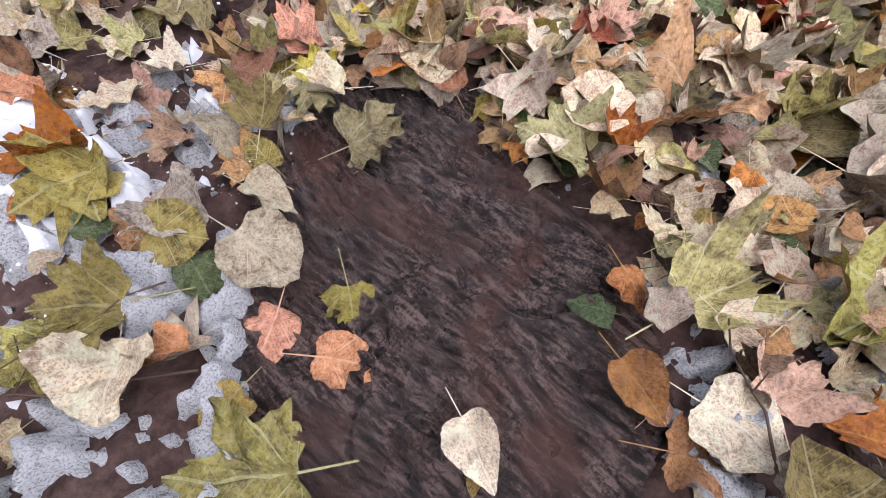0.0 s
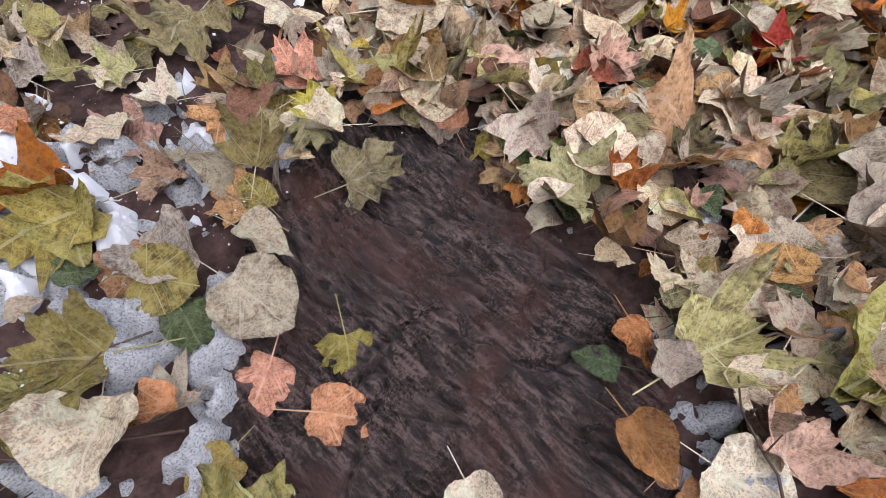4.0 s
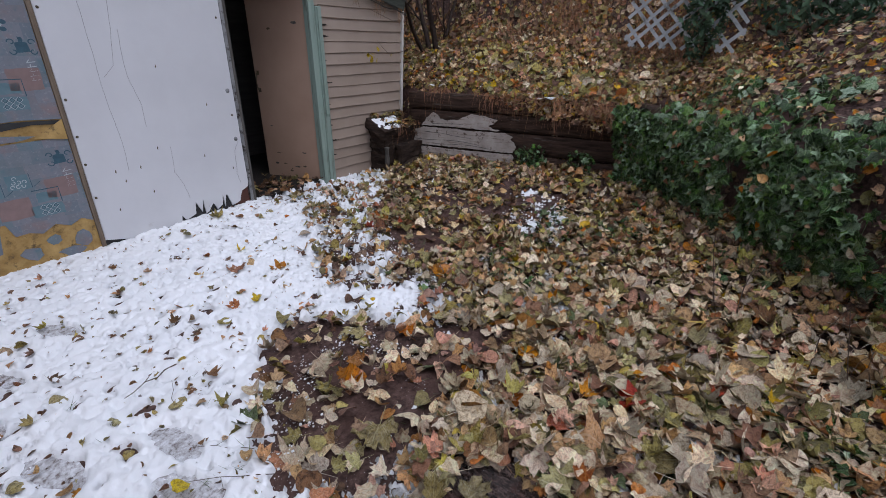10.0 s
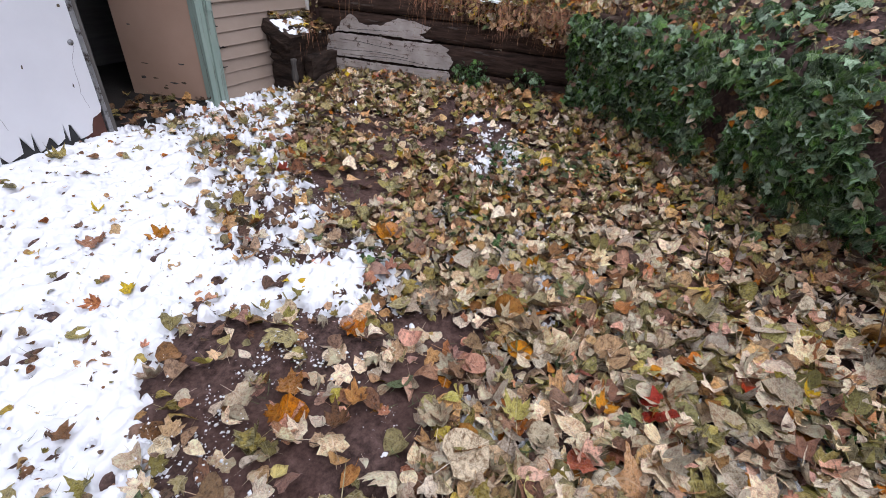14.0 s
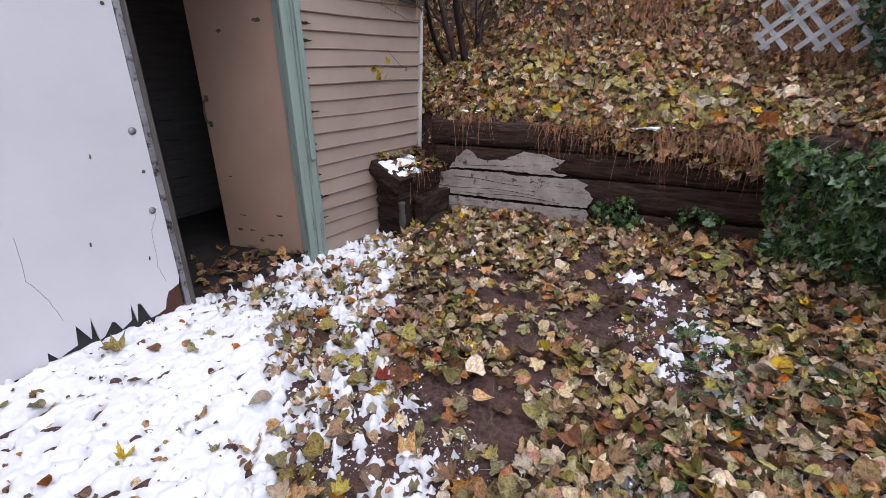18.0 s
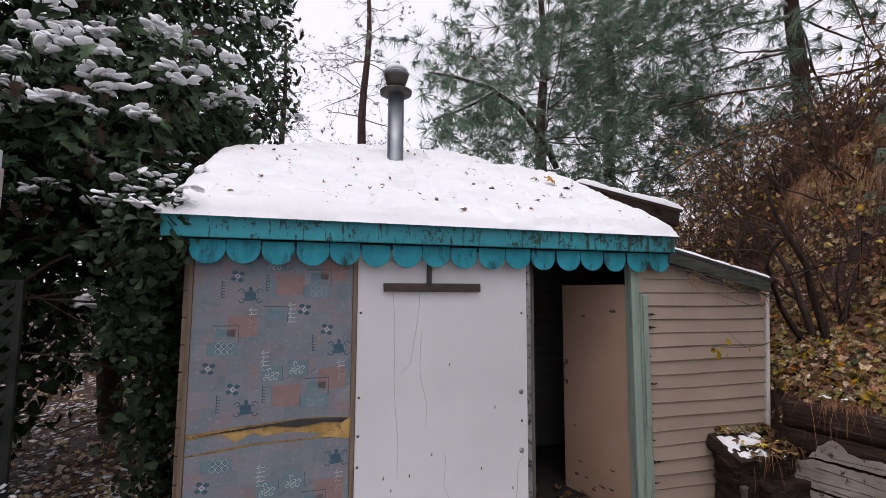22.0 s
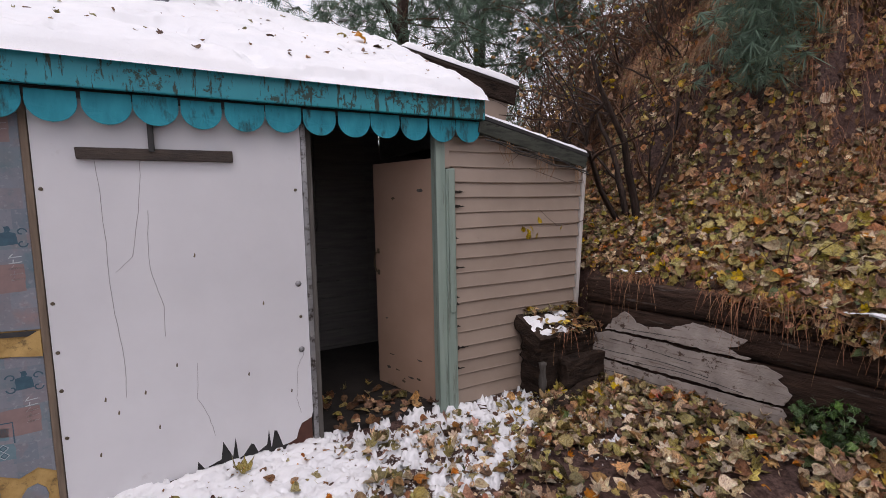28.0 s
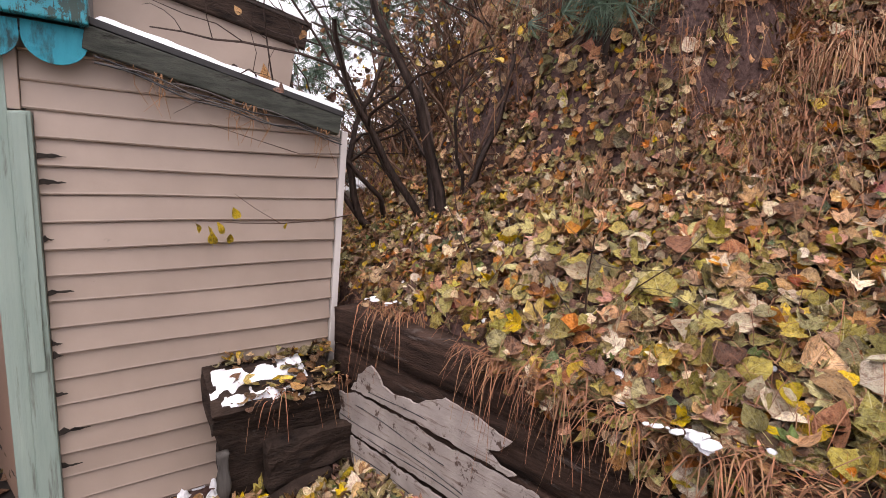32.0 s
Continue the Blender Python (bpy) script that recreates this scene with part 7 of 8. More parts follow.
# tufts over the steep part
nt_ = 2600
tx, ty = rng.uniform(3.6, 7.2, nt_), rng.uniform(-3.2, 4.2, nt_)
d = bank_d(tx, ty)
ok = (d > 0.8) & (d < 3.6) & (fbm(tx, ty, 2.3, 3, 58) > 0.51)
tx, ty = tx[ok], ty[ok]
rep = 34
bx = np.repeat(tx, rep) + rng.normal(0, 0.09, len(tx) * rep)
by = np.repeat(ty, rep) + rng.normal(0, 0.09, len(tx) * rep)
n = len(bx)
blades(straw, bx, by, land(bx, by) + rng.uniform(0.02, 0.12, n), 0.10 + 0.26 * rng.random(n) ** 1.5, rng.uniform(0.3, 1.7, n), 0.95, 0.0029, (rng.random(n) < 0.55).astype(int))
# curtains of straw hanging from the ledges
led = np.random.default_rng(5)
lxs, lys = led.uniform(3.95, 6.0, 900), led.uniform(-2.6, 2.4, 900)
dn = land_normal(lxs, lys, 0.12)[:, :2]
dn /= np.linalg.norm(dn, axis=1, keepdims=True) + 1e-6
fall = land(lxs, lys) - land(lxs + 0.2 * dn[:, 0], lys + 0.2 * dn[:, 1])
lip = np.where((fall > 0.27) & (bank_d(lxs, lys) > 0.5) & (land_normal(lxs, lys, 0.03)[:, 2] > 0.6))[0][:75]
for q_ in lip:
    nb, wide = led.integers(50, 110), led.uniform(0.10, 0.28)
    t_ = led.normal(0, 0.5, nb) * wide
    bx, by = lxs[q_] - dn[q_, 1] * t_ + led.normal(0, 0.03, nb), lys[q_] + dn[q_, 0] * t_ + led.normal(0, 0.02, nb)
    blades(straw, bx, by, land(bx, by) + 0.04 + 0.05 * led.random(nb), 0.12 + 0.30 * led.random(nb), led.uniform(0.9, 2.0, nb), 0.5, 0.003, led.choice(3, nb, p=[0.45, 0.35, 0.2]))
nc = 2600
cx_, cy_ = rng.uniform(4.2, 7.6, nc), rng.uniform(-2.8, 4.2, nc)
dc = bank_d(cx_, cy_)
okc = (dc > 0.95) & (dc < 4.2) & (fbm(cx_, cy_, 1.4, 2, 59) > 0.42)
cx_, cy_ = cx_[okc], cy_[okc]
nc = len(cx_)
blades(straw, cx_, cy_, land(cx_, cy_), rng.uniform(0.25, 0.8, nc), rng.uniform(-0.9, 0.6, nc), 1.5, 0.0034, (rng.random(nc) < 0.4).astype(int))
# fringe over the timber wall
n = 1500
s = rng.uniform(0.0, 1.0, n) ** 0.8
wx_, wy_2 = 3.40 + 0.40 * s, -0.35 - 2.3 * s
bx, by = wx_ + rng.uniform(0.0, 0.16, n), wy_2 + rng.normal(0, 0.04, n)
dens = fbm(by, by * 0, 4, 2, 77) > 0.42
bx, by = bx[dens], by[dens]
n = len(bx)
blades(straw, bx, by, np.full(n, 0.885) + rng.uniform(-0.01, 0.03, n), 0.08 + 0.30 * rng.random(n) ** 1.6, rng.uniform(0.5, 1.5, n), 0.9, 0.0026, (rng.random(n) < 0.6).astype(int))
n = 150
bx, by = rng.uniform(2.9, 3.36, n), rng.uniform(-0.34, -0.2, n)
blades(straw, bx, by, np.full(n, 0.50) + rng.uniform(-0.01, 0.03, n), rng.uniform(0.06, 0.2, n), rng.uniform(0.8, 1.9, n), 1.2, 0.003, (rng.random(n) < 0.6).astype(int))
n = 1000
s_ = rng.random(n) ** 0.7
bx, by = 3.50 + 0.27 * s_ - 0.10 * s_ * rng.random(n), -1.0 - 1.6 * s_
blades(straw, bx, by, 0.87 - 0.14 * s_ * rng.random(n), 0.08 + 0.26 * rng.random(n) ** 1.6, rng.uniform(0.3, 1.5, n), 1.3, 0.0024, (rng.random(n) < 0.6).astype(int))
# loose needles lying on the slope
n = 24000
x, y = rng.uniform(3.2, 6.4, n), rng.uniform(-3.6, 3.0, n)
ok = bank_d(x, y) > 0.1
x, y = x[ok], y[ok]
n = len(x)
blades(straw, x, y, land(x, y) + rng.uniform(0.02, 0.07, n), rng.uniform(0.10, 0.26, n), rng.uniform(0.3, 0.8, n), 1.6, 0.0022, (rng.random(n) < 0.6).astype(int))
tagged(new("dead_straw", straw.mesh("dead_straw", [M_STRAW, M_STRAW2, M_STRAW3], smooth=False)), "hanging dead grass and reddish pine needles on the bank", "dead grass", kind="stuff")


# fallen twigs
tr = random.Random(44)
for k in range(46):
    x0, y0 = tr.uniform(-0.9, 2.4), tr.uniform(-4.3, -1.8)
    if soil_patch(np.array(x0), np.array(y0)) > 0.02 and k % 3:
        continue
    a, L = tr.uniform(0, 6.283), tr.uniform(0.07, 0.34)
    xs = x0 + np.cos(a) * L * np.linspace(0, 1, 6) + np.array([tr.gauss(0, 0.006) for _ in range(6)])
    ys2 = y0 + np.sin(a) * L * np.linspace(0, 1, 6) + np.array([tr.gauss(0, 0.006) for _ in range(6)])
    zs = land(xs, ys2) + 0.03 + 0.05 * np.linspace(0, 1, 6) * tr.random()
    tb = Tubes(5)
    r0 = tr.uniform(0.0012, 0.0030)
    tb.add(np.stack([xs, ys2, zs], -1), np.linspace(r0, r0 * 0.5, 6))
    if L > 0.2:
        tb.add([(xs[3], ys2[3], zs[3]), (xs[3] + tr.gauss(0, 0.04), ys2[3] + tr.gauss(0, 0.04), zs[3] + 0.03)], [r0 * 0.6, r0 * 0.3])
    tagged(new("fallen_twig", tb.mesh("fallen_twig", [M_STEM])), "thin brown fallen twig among wet leaves", "twig", "fallen twigs in the yard")
# green grass blades in the litter
gr_ = Cards()
tx, ty = rng.uniform(-0.9, 2.2, 70), rng.uniform(-4.2, -1.6, 70)
bx, by = np.repeat(tx, 9) + rng.normal(0, 0.04, 630), np.repeat(ty, 9) + rng.normal(0, 0.04, 630)
off_ = soil_patch(bx, by) < 0.01
bx, by = bx[off_], by[off_]
blades(gr_, bx, by, land(bx, by) + 0.01, rng.uniform(0.04, 0.10, len(bx)), rng.uniform(-0.2, 0.3, len(bx)), 3.0, 0.0013, np.zeros(len(bx), int))
M_GRASS = plain("green_grass", (0.04, 0.075, 0.02), (0.12, 0.16, 0.06), 9, 0.6, 0, island=0.4)
tagged(new("grass_blades", gr_.mesh("grass_blades", [M_GRASS], smooth=False)), "sparse green grass blades among the leaves", "grass", kind="stuff")
# dark bits dropped on the roof snow
rf = Cards()
n = 150
x, y = rng.uniform(-1.0, 2.35, n), -0.1 + 2.2 * rng.random(n) ** 1.2
strew(rf, x, y, rng.uniform(0.004, 0.012, n), 0.012 + 0.07 * rng.random(n) ** 2.5, kinds_for(n, 0.35, 0.4), pick(n, {"brown": 4, "tan": 2, "olive": 1.5}), rng.uniform(0.1, 0.7, n), LITE,
      base=roof_snow, normal=lambda a, b: np.tile([0, -0.45, 0.9], (len(a), 1)))
tagged(new("roof_leaves", rf.mesh("roof_leaves", LEAF_MATS)), "dark dropped leaves lying on the roof snow", "leaves", kind="stuff")
for xx, yy, ss, hh, ax in ((1.90, 0.82, 0.16, "orange", 62), (1.80, 0.95, 0.11, "yellow", 30), (2.0, 0.72, 0.10, "brown", 10)):
    v_, t_, u_ = FINE["maple"][1]
    ob = new("roof_leaf", fast_mesh("roof_leaf", v_, t_, [ONE_MATS[hh]], uv=u_, smooth=True))
    ob.matrix_world = pose(xx, yy, float(roof_snow(np.array([xx]), np.array([yy]))[0]) + 0.02 + 0.25 * ss * math.sin(radians(ax)), ax, 12, 25) @ Matrix.Scale(ss, 4)
    tagged(ob, f"{LOOKS[hh]} maple leaf stuck in the roof snow", "leaf")

# ---------------------------------------------------------------- trees and shrubs
M_BARK = plain("dark_bark", (0.022, 0.015, 0.012), (0.075, 0.05, 0.04), 5, 0.9, 1.0, 18, 0.02, (4, 4, 0.8), spec=0.2)
M_PINEBARK = plain("reddish_pine_bark", (0.035, 0.022, 0.018), (0.11, 0.07, 0.058), 5, 0.9, 1.0, 14, 0.03, (4, 4, 0.8), spec=0.2)
M_TWIG = plain("reddish_twig", (0.075, 0.043, 0.030), (0.20, 0.118, 0.078), 8, 0.85, 0, island=0.35, spec=0.2)
M_DARKGREEN = plain("dark_evergreen_spray", (0.016, 0.036, 0.020), (0.065, 0.105, 0.052), 9, 0.7, 0, island=0.5, spec=0.25)
M_RUSTGREEN = plain("browned_evergreen_spray", (0.03, 0.018, 0.010), (0.06, 0.035, 0.018), 9, 0.7, 0, island=0.5, spec=0.25)
def mat_needle():
    """Pine needles that let some light through."""
    m, nt, b = mat_new("blue_green_pine_needles")
    v = coords(nt)
    col = ramp(nt, noise_tex(nt, v, 3, 4), [(0.3, (0.10, 0.165, 0.115)), (0.7, (0.21, 0.30, 0.22))])
    g = nt.nodes.new("ShaderNodeNewGeometry")
    hsv = nt.nodes.new("ShaderNodeHueSaturation")
    nt.links.new(col, hsv.inputs["Color"])
    nt.links.new(math_n(nt, "MULTIPLY_ADD", g.outputs["Random Per Island"], 0.8, 0.65), hsv.inputs["Value"])
    nt.links.new(hsv.outputs[0], b.inputs["Base Color"])
    b.inputs["Roughness"].default_value = 0.5
    tr_ = nt.nodes.new("ShaderNodeBsdfTranslucent")
    nt.links.new(hsv.outputs[0], tr_.inputs[0])
    mx = nt.nodes.new("ShaderNodeMixShader")
    mx.inputs[0].default_value = 0.4
    nt.links.new(b.outputs[0], mx.inputs[1])
    nt.links.new(tr_.outputs[0], mx.inputs[2])
    nt.links.new(mx.outputs[0], nt.nodes["Material Output"].inputs[0])
    return m


M_NEEDLE = mat_needle()
M_NEEDLE2 = plain("dark_pine_needles", (0.028, 0.058, 0.032), (0.075, 0.125, 0.07), 9, 0.6, 0, island=0.4, spec=0.3)
M_BROADLEAF = plain("dark_broad_leaf", (0.010, 0.020, 0.010), (0.028, 0.050, 0.024), 9, 0.5, 0, island=0.5, spec=0.18)


def limb(tubes, p, d, length, r, level, rnd, tips, bend=0.25, gravity=0.0, kids=(3, 5), taper=0.35):
    """A wandering tapered limb with side limbs."""
    k = max(4, int(length / 0.12)) if length < 1.5 else max(6, int(length / 0.25))
    pts, dirs = [p.copy()], []
    q, e = p.copy(), d / np.linalg.norm(d)
    for s_ in range(k):
        e = e + np.array([rnd.gauss(0, bend) for _ in range(3)]) / math.sqrt(k) + np.array([0, 0, -gravity / k])
        e /= np.linalg.norm(e)
        q = q + e * length / k
        pts.append(q.copy())
        dirs.append(e.copy())
    tubes.add(pts, np.linspace(r, r * taper, k + 1))
    if level == 0:
        for q in range(k, 0, -2):
            tips.append((pts[q], dirs[q - 1]))
        return
    for _ in range(rnd.randint(*kids)):
        s_ = rnd.uniform(0.25, 0.97)
        i = min(k - 1, int(s_ * k))
        side = np.array([rnd.gauss(0, 1) for _ in range(3)])
        side -= dirs[i] * (side @ dirs[i])
        side /= np.linalg.norm(side) + 1e-6
        limb(tubes, pts[i], dirs[i] * 0.75 + side * 0.75, length * rnd.uniform(0.35, 0.6), r * (1 - 0.6 * s_) * 0.55, level - 1, rnd, tips, bend, gravity, kids, taper)


def fan_shape(n, spread, width, seed):
    """A tuft of thin needles from one point, along z."""
    r = random.Random(seed)
    v, f = [], []
    for k in range(n):
        a, t = r.uniform(0, 6.283), r.uniform(0.1, spread)
        d = np.array([math.sin(t) * math.cos(a), math.sin(t) * math.sin(a), math.cos(t)])
        sd = np.cross(d, [0.3, 0.5, 0.8])
        sd /= np.linalg.norm(sd)
        L = r.uniform(0.7, 1.0)
        o = len(v)
        v += [-sd * width, sd * width, d * L + np.array([0, 0, -0.12 * L * L])]
        f.append((o, o + 1, o + 2))
    return np.array(v), np.array(f), np.zeros((len(v), 2))


TUFTS = [fan_shape(26, 1.15, 0.017, s_) for s_ in range(3)]
SPRAYS = [leaf_shape(outline([(0, 1.0), (12, 0.5), (20, 0.8), (34, 0.32), (52, 0.5), (90, 0.2), (165, 0.5)]), c, w_, 0.3, p_, 1)
          for c, w_, p_ in ((0.4, 0.4, 0), (-0.8, 0.5, 1), (0.2, 0.9, 2))]
BROAD = [leaf_shape(OVATE, c, w_, 0.2, p_, 1) for c, w_, p_ in ((0.4, 0.4, 0), (-0.8, 0.5, 1))]
BLOB = lathe([(0.02, -0.28), (0.8, -0.18), (0.95, 0.08), (0.62, 0.42), (0.02, 0.52)], 6)
bmesh.ops.triangulate(BLOB, faces=BLOB.faces[:])
BLOB.verts.index_update()
bv = np.array([v.co[:] for v in BLOB.verts])
bv *= (1 + 0.9 * (fbm(bv[:, 0] * 3 + 9, bv[:, 1] * 3 + bv[:, 2] * 2, 1.3, 2, 3) - 0.5))[:, None]
CLUMP = (bv, np.array([[v.index for v in f.verts] for f in BLOB.faces]), np.zeros((len(bv), 2)))
BLOB.free()


def crown_points(n, c, rad, seed, rough=0.55, inner=0.35):
    r = np.random.default_rng(seed)
    a = r.normal(0, 1, (n, 3))
    a /= np.linalg.norm(a, axis=1, keepdims=True)
    lump = 1 + rough * (fbm(a[:, 0] * 2 + 5 + a[:, 2], a[:, 1] * 2 + 5 + a[:, 2] * 1.7, 1.6, 3, seed) - 0.5) * 2
    shell = np.where(r.random(n) < inner, r.uniform(0.35, 0.9, n), r.uniform(0.86, 1.06, n))
    return np.array(c) + a * np.array(rad) * (lump * shell)[:, None], a


def evergreen(name, label, base, top, crowns, size, seed, shapes, mats, wts, snow_n=0, trunk_r=0.14, category="tree", sn=(0.08, 0.2)):
    t = thing(name, label, category, (base[0], base[1], base[2]))
    tb = Tubes(9)
    k = 9
    pts = [np.array(base) + (np.array(top) - np.array(base)) * q / k + np.array([0.05 * math.sin(q * 1.7 + seed), 0.05 * math.cos(q * 2.1), 0]) for q in range(k + 1)]
    tb.add(pts, np.linspace(trunk_r, trunk_r * 0.3, k + 1))
    rnd = random.Random(seed)
    tips = []
    for q in range(14):
        s_ = rnd.uniform(0.25, 0.95)
        p = pts[int(s_ * k)]
        a = rnd.uniform(0, 6.283)
        limb(tb, p, np.array([math.cos(a), math.sin(a), 0.2]), rnd.uniform(0.8, 1.5), trunk_r * 0.3, 0, rnd, tips)
    part("trunk", tb.mesh("trunk", [M_BARK]), None, t)
    c, sc = Cards(), Cards()
    for ci, (cc, rad, n) in enumerate(crowns):
        at, out = crown_points(n, cc, rad, seed + ci)
        at[:, 2] = np.maximum(at[:, 2], 0.1)
        r = np.random.default_rng(seed + 50 + ci)
        nr = out * 0.7 + r.normal(0, 0.5, (n, 3)) + np.array([0, 0, 0.35])
        rot = rots_from(nr, r.uniform(0, 6.283, n))
        kk = r.integers(0, len(shapes), n)
        mm = r.choice(len(mats), n, p=wts)
        sz = r.uniform(size[0], size[1], n)
        for q in range(len(shapes)):
            s_ = kk == q
            c.add(shapes[q], at[s_], rot[s_], sz[s_], mm[s_])
        if snow_n:
            reach_ = np.linalg.norm((at - np.array(cc)) / np.array(rad), axis=1)
            up = np.where((out[:, 2] > -0.3) & (out[:, 1] < 0.25) & (reach_ > 0.97))[0]
            pk = r.choice(up, min(snow_n, len(up)), replace=False)
            for g in range(7):
                off = r.normal(0, 0.05, (len(pk), 3)) * np.array([1.3, 1, 0.3])
                nn = len(pk)
                S = rots_from(np.array([0, 0, 1.0]) + r.normal(0, 0.25, (nn, 3)), r.uniform(0, 6.28, nn)) @ np.diag([1, 0.7, 0.5])
                sc.add(CLUMP, at[pk] + off + 0.05 * out[pk] + np.array([0, 0, 0.03]), S, r.uniform(sn[0] * 0.55, sn[1] * 0.66, nn), np.zeros(nn, int))
    part("crown", c.mesh("crown", mats, smooth=False), None, t)
    if snow_n:
        part("snow_load", sc.mesh("snow_load", [M_SNOW]), None, t, "clumps of wet snow on the branches")["kind"] = "stuff"
    return t


# the last two crowns are added to keep sky light off the path
evergreen("cedar_tree", "dark dense evergreen tree loaded with snow clumps", (-2.6, 3.6, 0.0), (-2.4, 3.4, 6.5),
          [((-2.2, 3.3, 4.5), (1.55, 1.4, 2.9), 9000), ((-3.9, 2.6, 3.9), (1.6, 1.5, 2.5), 6500), ((-2.1, 3.4, 2.5), (1.1, 1.8, 0.8), 3200), ((-1.9, 2.3, 3.3), (0.9, 1.3, 0.8), 2600)], (0.15, 0.30), 3, SPRAYS, [M_DARKGREEN, M_RUSTGREEN], [0.88, 0.12], 80, sn=(0.05, 0.13))
evergreen("laurel_bush", "dark broad-leaved evergreen bush crowding the shed side", (-1.45, 1.5, 0.0), (-1.4, 1.3, 2.2),
          [((-1.42, 1.6, 1.25), (0.30, 1.15, 1.35), 3600), ((-1.30, 0.55, 1.9), (0.30, 0.5, 0.65), 1500), ((-1.16, -0.06, 2.03), (0.20, 0.12, 0.22), 260)],
          (0.06, 0.12), 9, BROAD, [M_BROADLEAF, M_DARKGREEN], [0.8, 0.2], 4, 0.05, "bush", (0.035, 0.08))
evergreen("hedge_tree", "dark evergreen tree behind the house corner", (-3.2, 1.6, 0.0), (-3.2, 1.7, 4.5),
          [((-3.3, 1.9, 2.2), (0.9, 1.1, 2.1), 4800), ((-3.6, 8.6, 2.0), (2.2, 0.6, 2.4), 3800)], (0.12, 0.26), 14, SPRAYS + BROAD, [M_DARKGREEN, M_BROADLEAF], [0.6, 0.4], 12, 0.10)


def pine(name, label, base, height, seed, dense, low, mats, lean=(0, 0), reach=2.6, limbs=26, snow=40, needle=0.26, kids=(3, 5)):
    t = thing(name, label, "tree", base)
    rnd = random.Random(seed)
    b = np.array(base, float)
    k = 14
    pts = [b + np.array([lean[0] * q / k + 0.08 * math.sin(q * 0.9 + seed), lean[1] * q / k, height * q / k]) for q in range(k + 1)]
    tb = Tubes(9)
    tb.add(pts, np.linspace(0.19, 0.04, k + 1))
    part("trunk", tb.mesh("trunk", [M_PINEBARK]), None, t, "reddish grey pine trunk")
    tips = []
    for q in range(limbs):
        lb = Tubes(3)
        s_ = low + (0.98 - low) * q / limbs
        p = pts[min(k, int(s_ * k))]
        a = rnd.uniform(0, 6.283)
        L = reach * (1.1 - 0.75 * s_) * rnd.uniform(0.7, 1.2)
        limb(lb, p, np.array([math.cos(a), math.sin(a), rnd.uniform(-0.15, 0.35)]), L, 0.035 * (1.2 - s_), 2, rnd, tips, 0.4, 0.25, kids, 0.3)
        part("limb", lb.mesh("limb", [M_TWIG]), None, t)
    c, sc = Cards(), Cards()
    r = np.random.default_rng(seed)
    P = np.array([p for p, _ in tips])
    D = np.array([d_ for _, d_ in tips])
    sel = r.random(len(P)) < dense
    P, D = P[sel], D[sel]
    if needle > 0.3:
        D = D * 0.7 + r.normal(0, 0.25, D.shape) + np.array([0, 0, -0.35])
    n = len(P)
    if n:
        rot = rots_from(D + r.normal(0, 0.2, (n, 3)), r.uniform(0, 6.28, n))
        kk = r.integers(0, 3, n)
        for q in range(3):
            s_ = kk == q
            c.add(TUFTS[q], P[s_], rot[s_], r.uniform(0.7, 1.15, s_.sum()) * needle, np.zeros(s_.sum(), int))
        part("needles", c.mesh("needles", mats, smooth=False), None, t)["kind"] = "stuff"
    pk = r.choice(len(tips), min(snow, len(tips)), replace=False)
    A = np.array([tips[q][0] for q in pk])
    nn = len(A)
    S = rots_from(np.array([0, 0, 1.0]) + r.normal(0, 0.3, (nn, 3)), r.uniform(0, 6.28, nn)) @ np.diag([1.2, 0.5, 0.4])
    sc.add(CLUMP, A + np.array([0, 0, 0.02]), S, r.uniform(0.03, 0.10, nn) * (1.3 if needle > 0.3 else 0.7), np.zeros(nn, int))
    part("snow_load", sc.mesh("snow_load", [M_SNOW]), None, t, "small clumps of snow on twigs")["kind"] = "stuff"
    return t


def lz(x, y):
    return float(land(np.array([x]), np.array([y]), False)[0]) - 0.05


p_bare = pine("pine_tree", "sparse tall pine with a reddish bare trunk and snowy twigs", (0.95, 9.0, 0.0), 11, 4, 0.30, 0.22, [M_TWIG], reach=2.6, limbs=46, snow=330, needle=0.13)
copy_thing(p_bare, pose(-1.4, 13.5, 0, 0, 0, 70))
p_green = pine("ponderosa_pine", "green long-needled pine with snow on its drooping branches", (5.1, 6.9, lz(5.1, 6.9)), 10, 12, 0.95, 0.12, [M_NEEDLE], reach=3.9, limbs=46, snow=420, needle=0.40, kids=(4, 6))
copy_thing(p_green, pose(8.0, 8.2, lz(8.0, 8.2) + 1.6, 0, 0, 140))
copy_thing(p_green, pose(8.8, 3.4, lz(8.8, 3.4) + 1.2, 0, 0, 250))
copy_thing(p_green, pose(9.5, -0.6, lz(9.5, -0.6), 0, 0, 10))
# a snowy branch reaching over from the pine
ob_ = thing("pine_branch", "long dark overhanging branch with a line of snow", "branch", (3.0, 3.2, 4.3))
tb = Tubes(7)
arc = [(3.55, 3.6, 3.75), (3.2, 3.45, 4.2), (2.75, 3.3, 4.55), (2.2, 3.15, 4.75), (1.6, 3.1, 4.82), (1.2, 3.0, 4.78)]
tb.add(arc, [0.05, 0.045, 0.04, 0.03, 0.02, 0.01])
arc2 = [(2.3, 3.17, 4.72), (1.95, 3.05, 4.45), (1.55, 2.95, 4.2), (1.25, 2.9, 4.05)]
tb.add(arc2, [0.025, 0.022, 0.016, 0.008])
part("wood", tb.mesh("wood", [M_BARK]), None, ob_)
ts = Tubes(6)
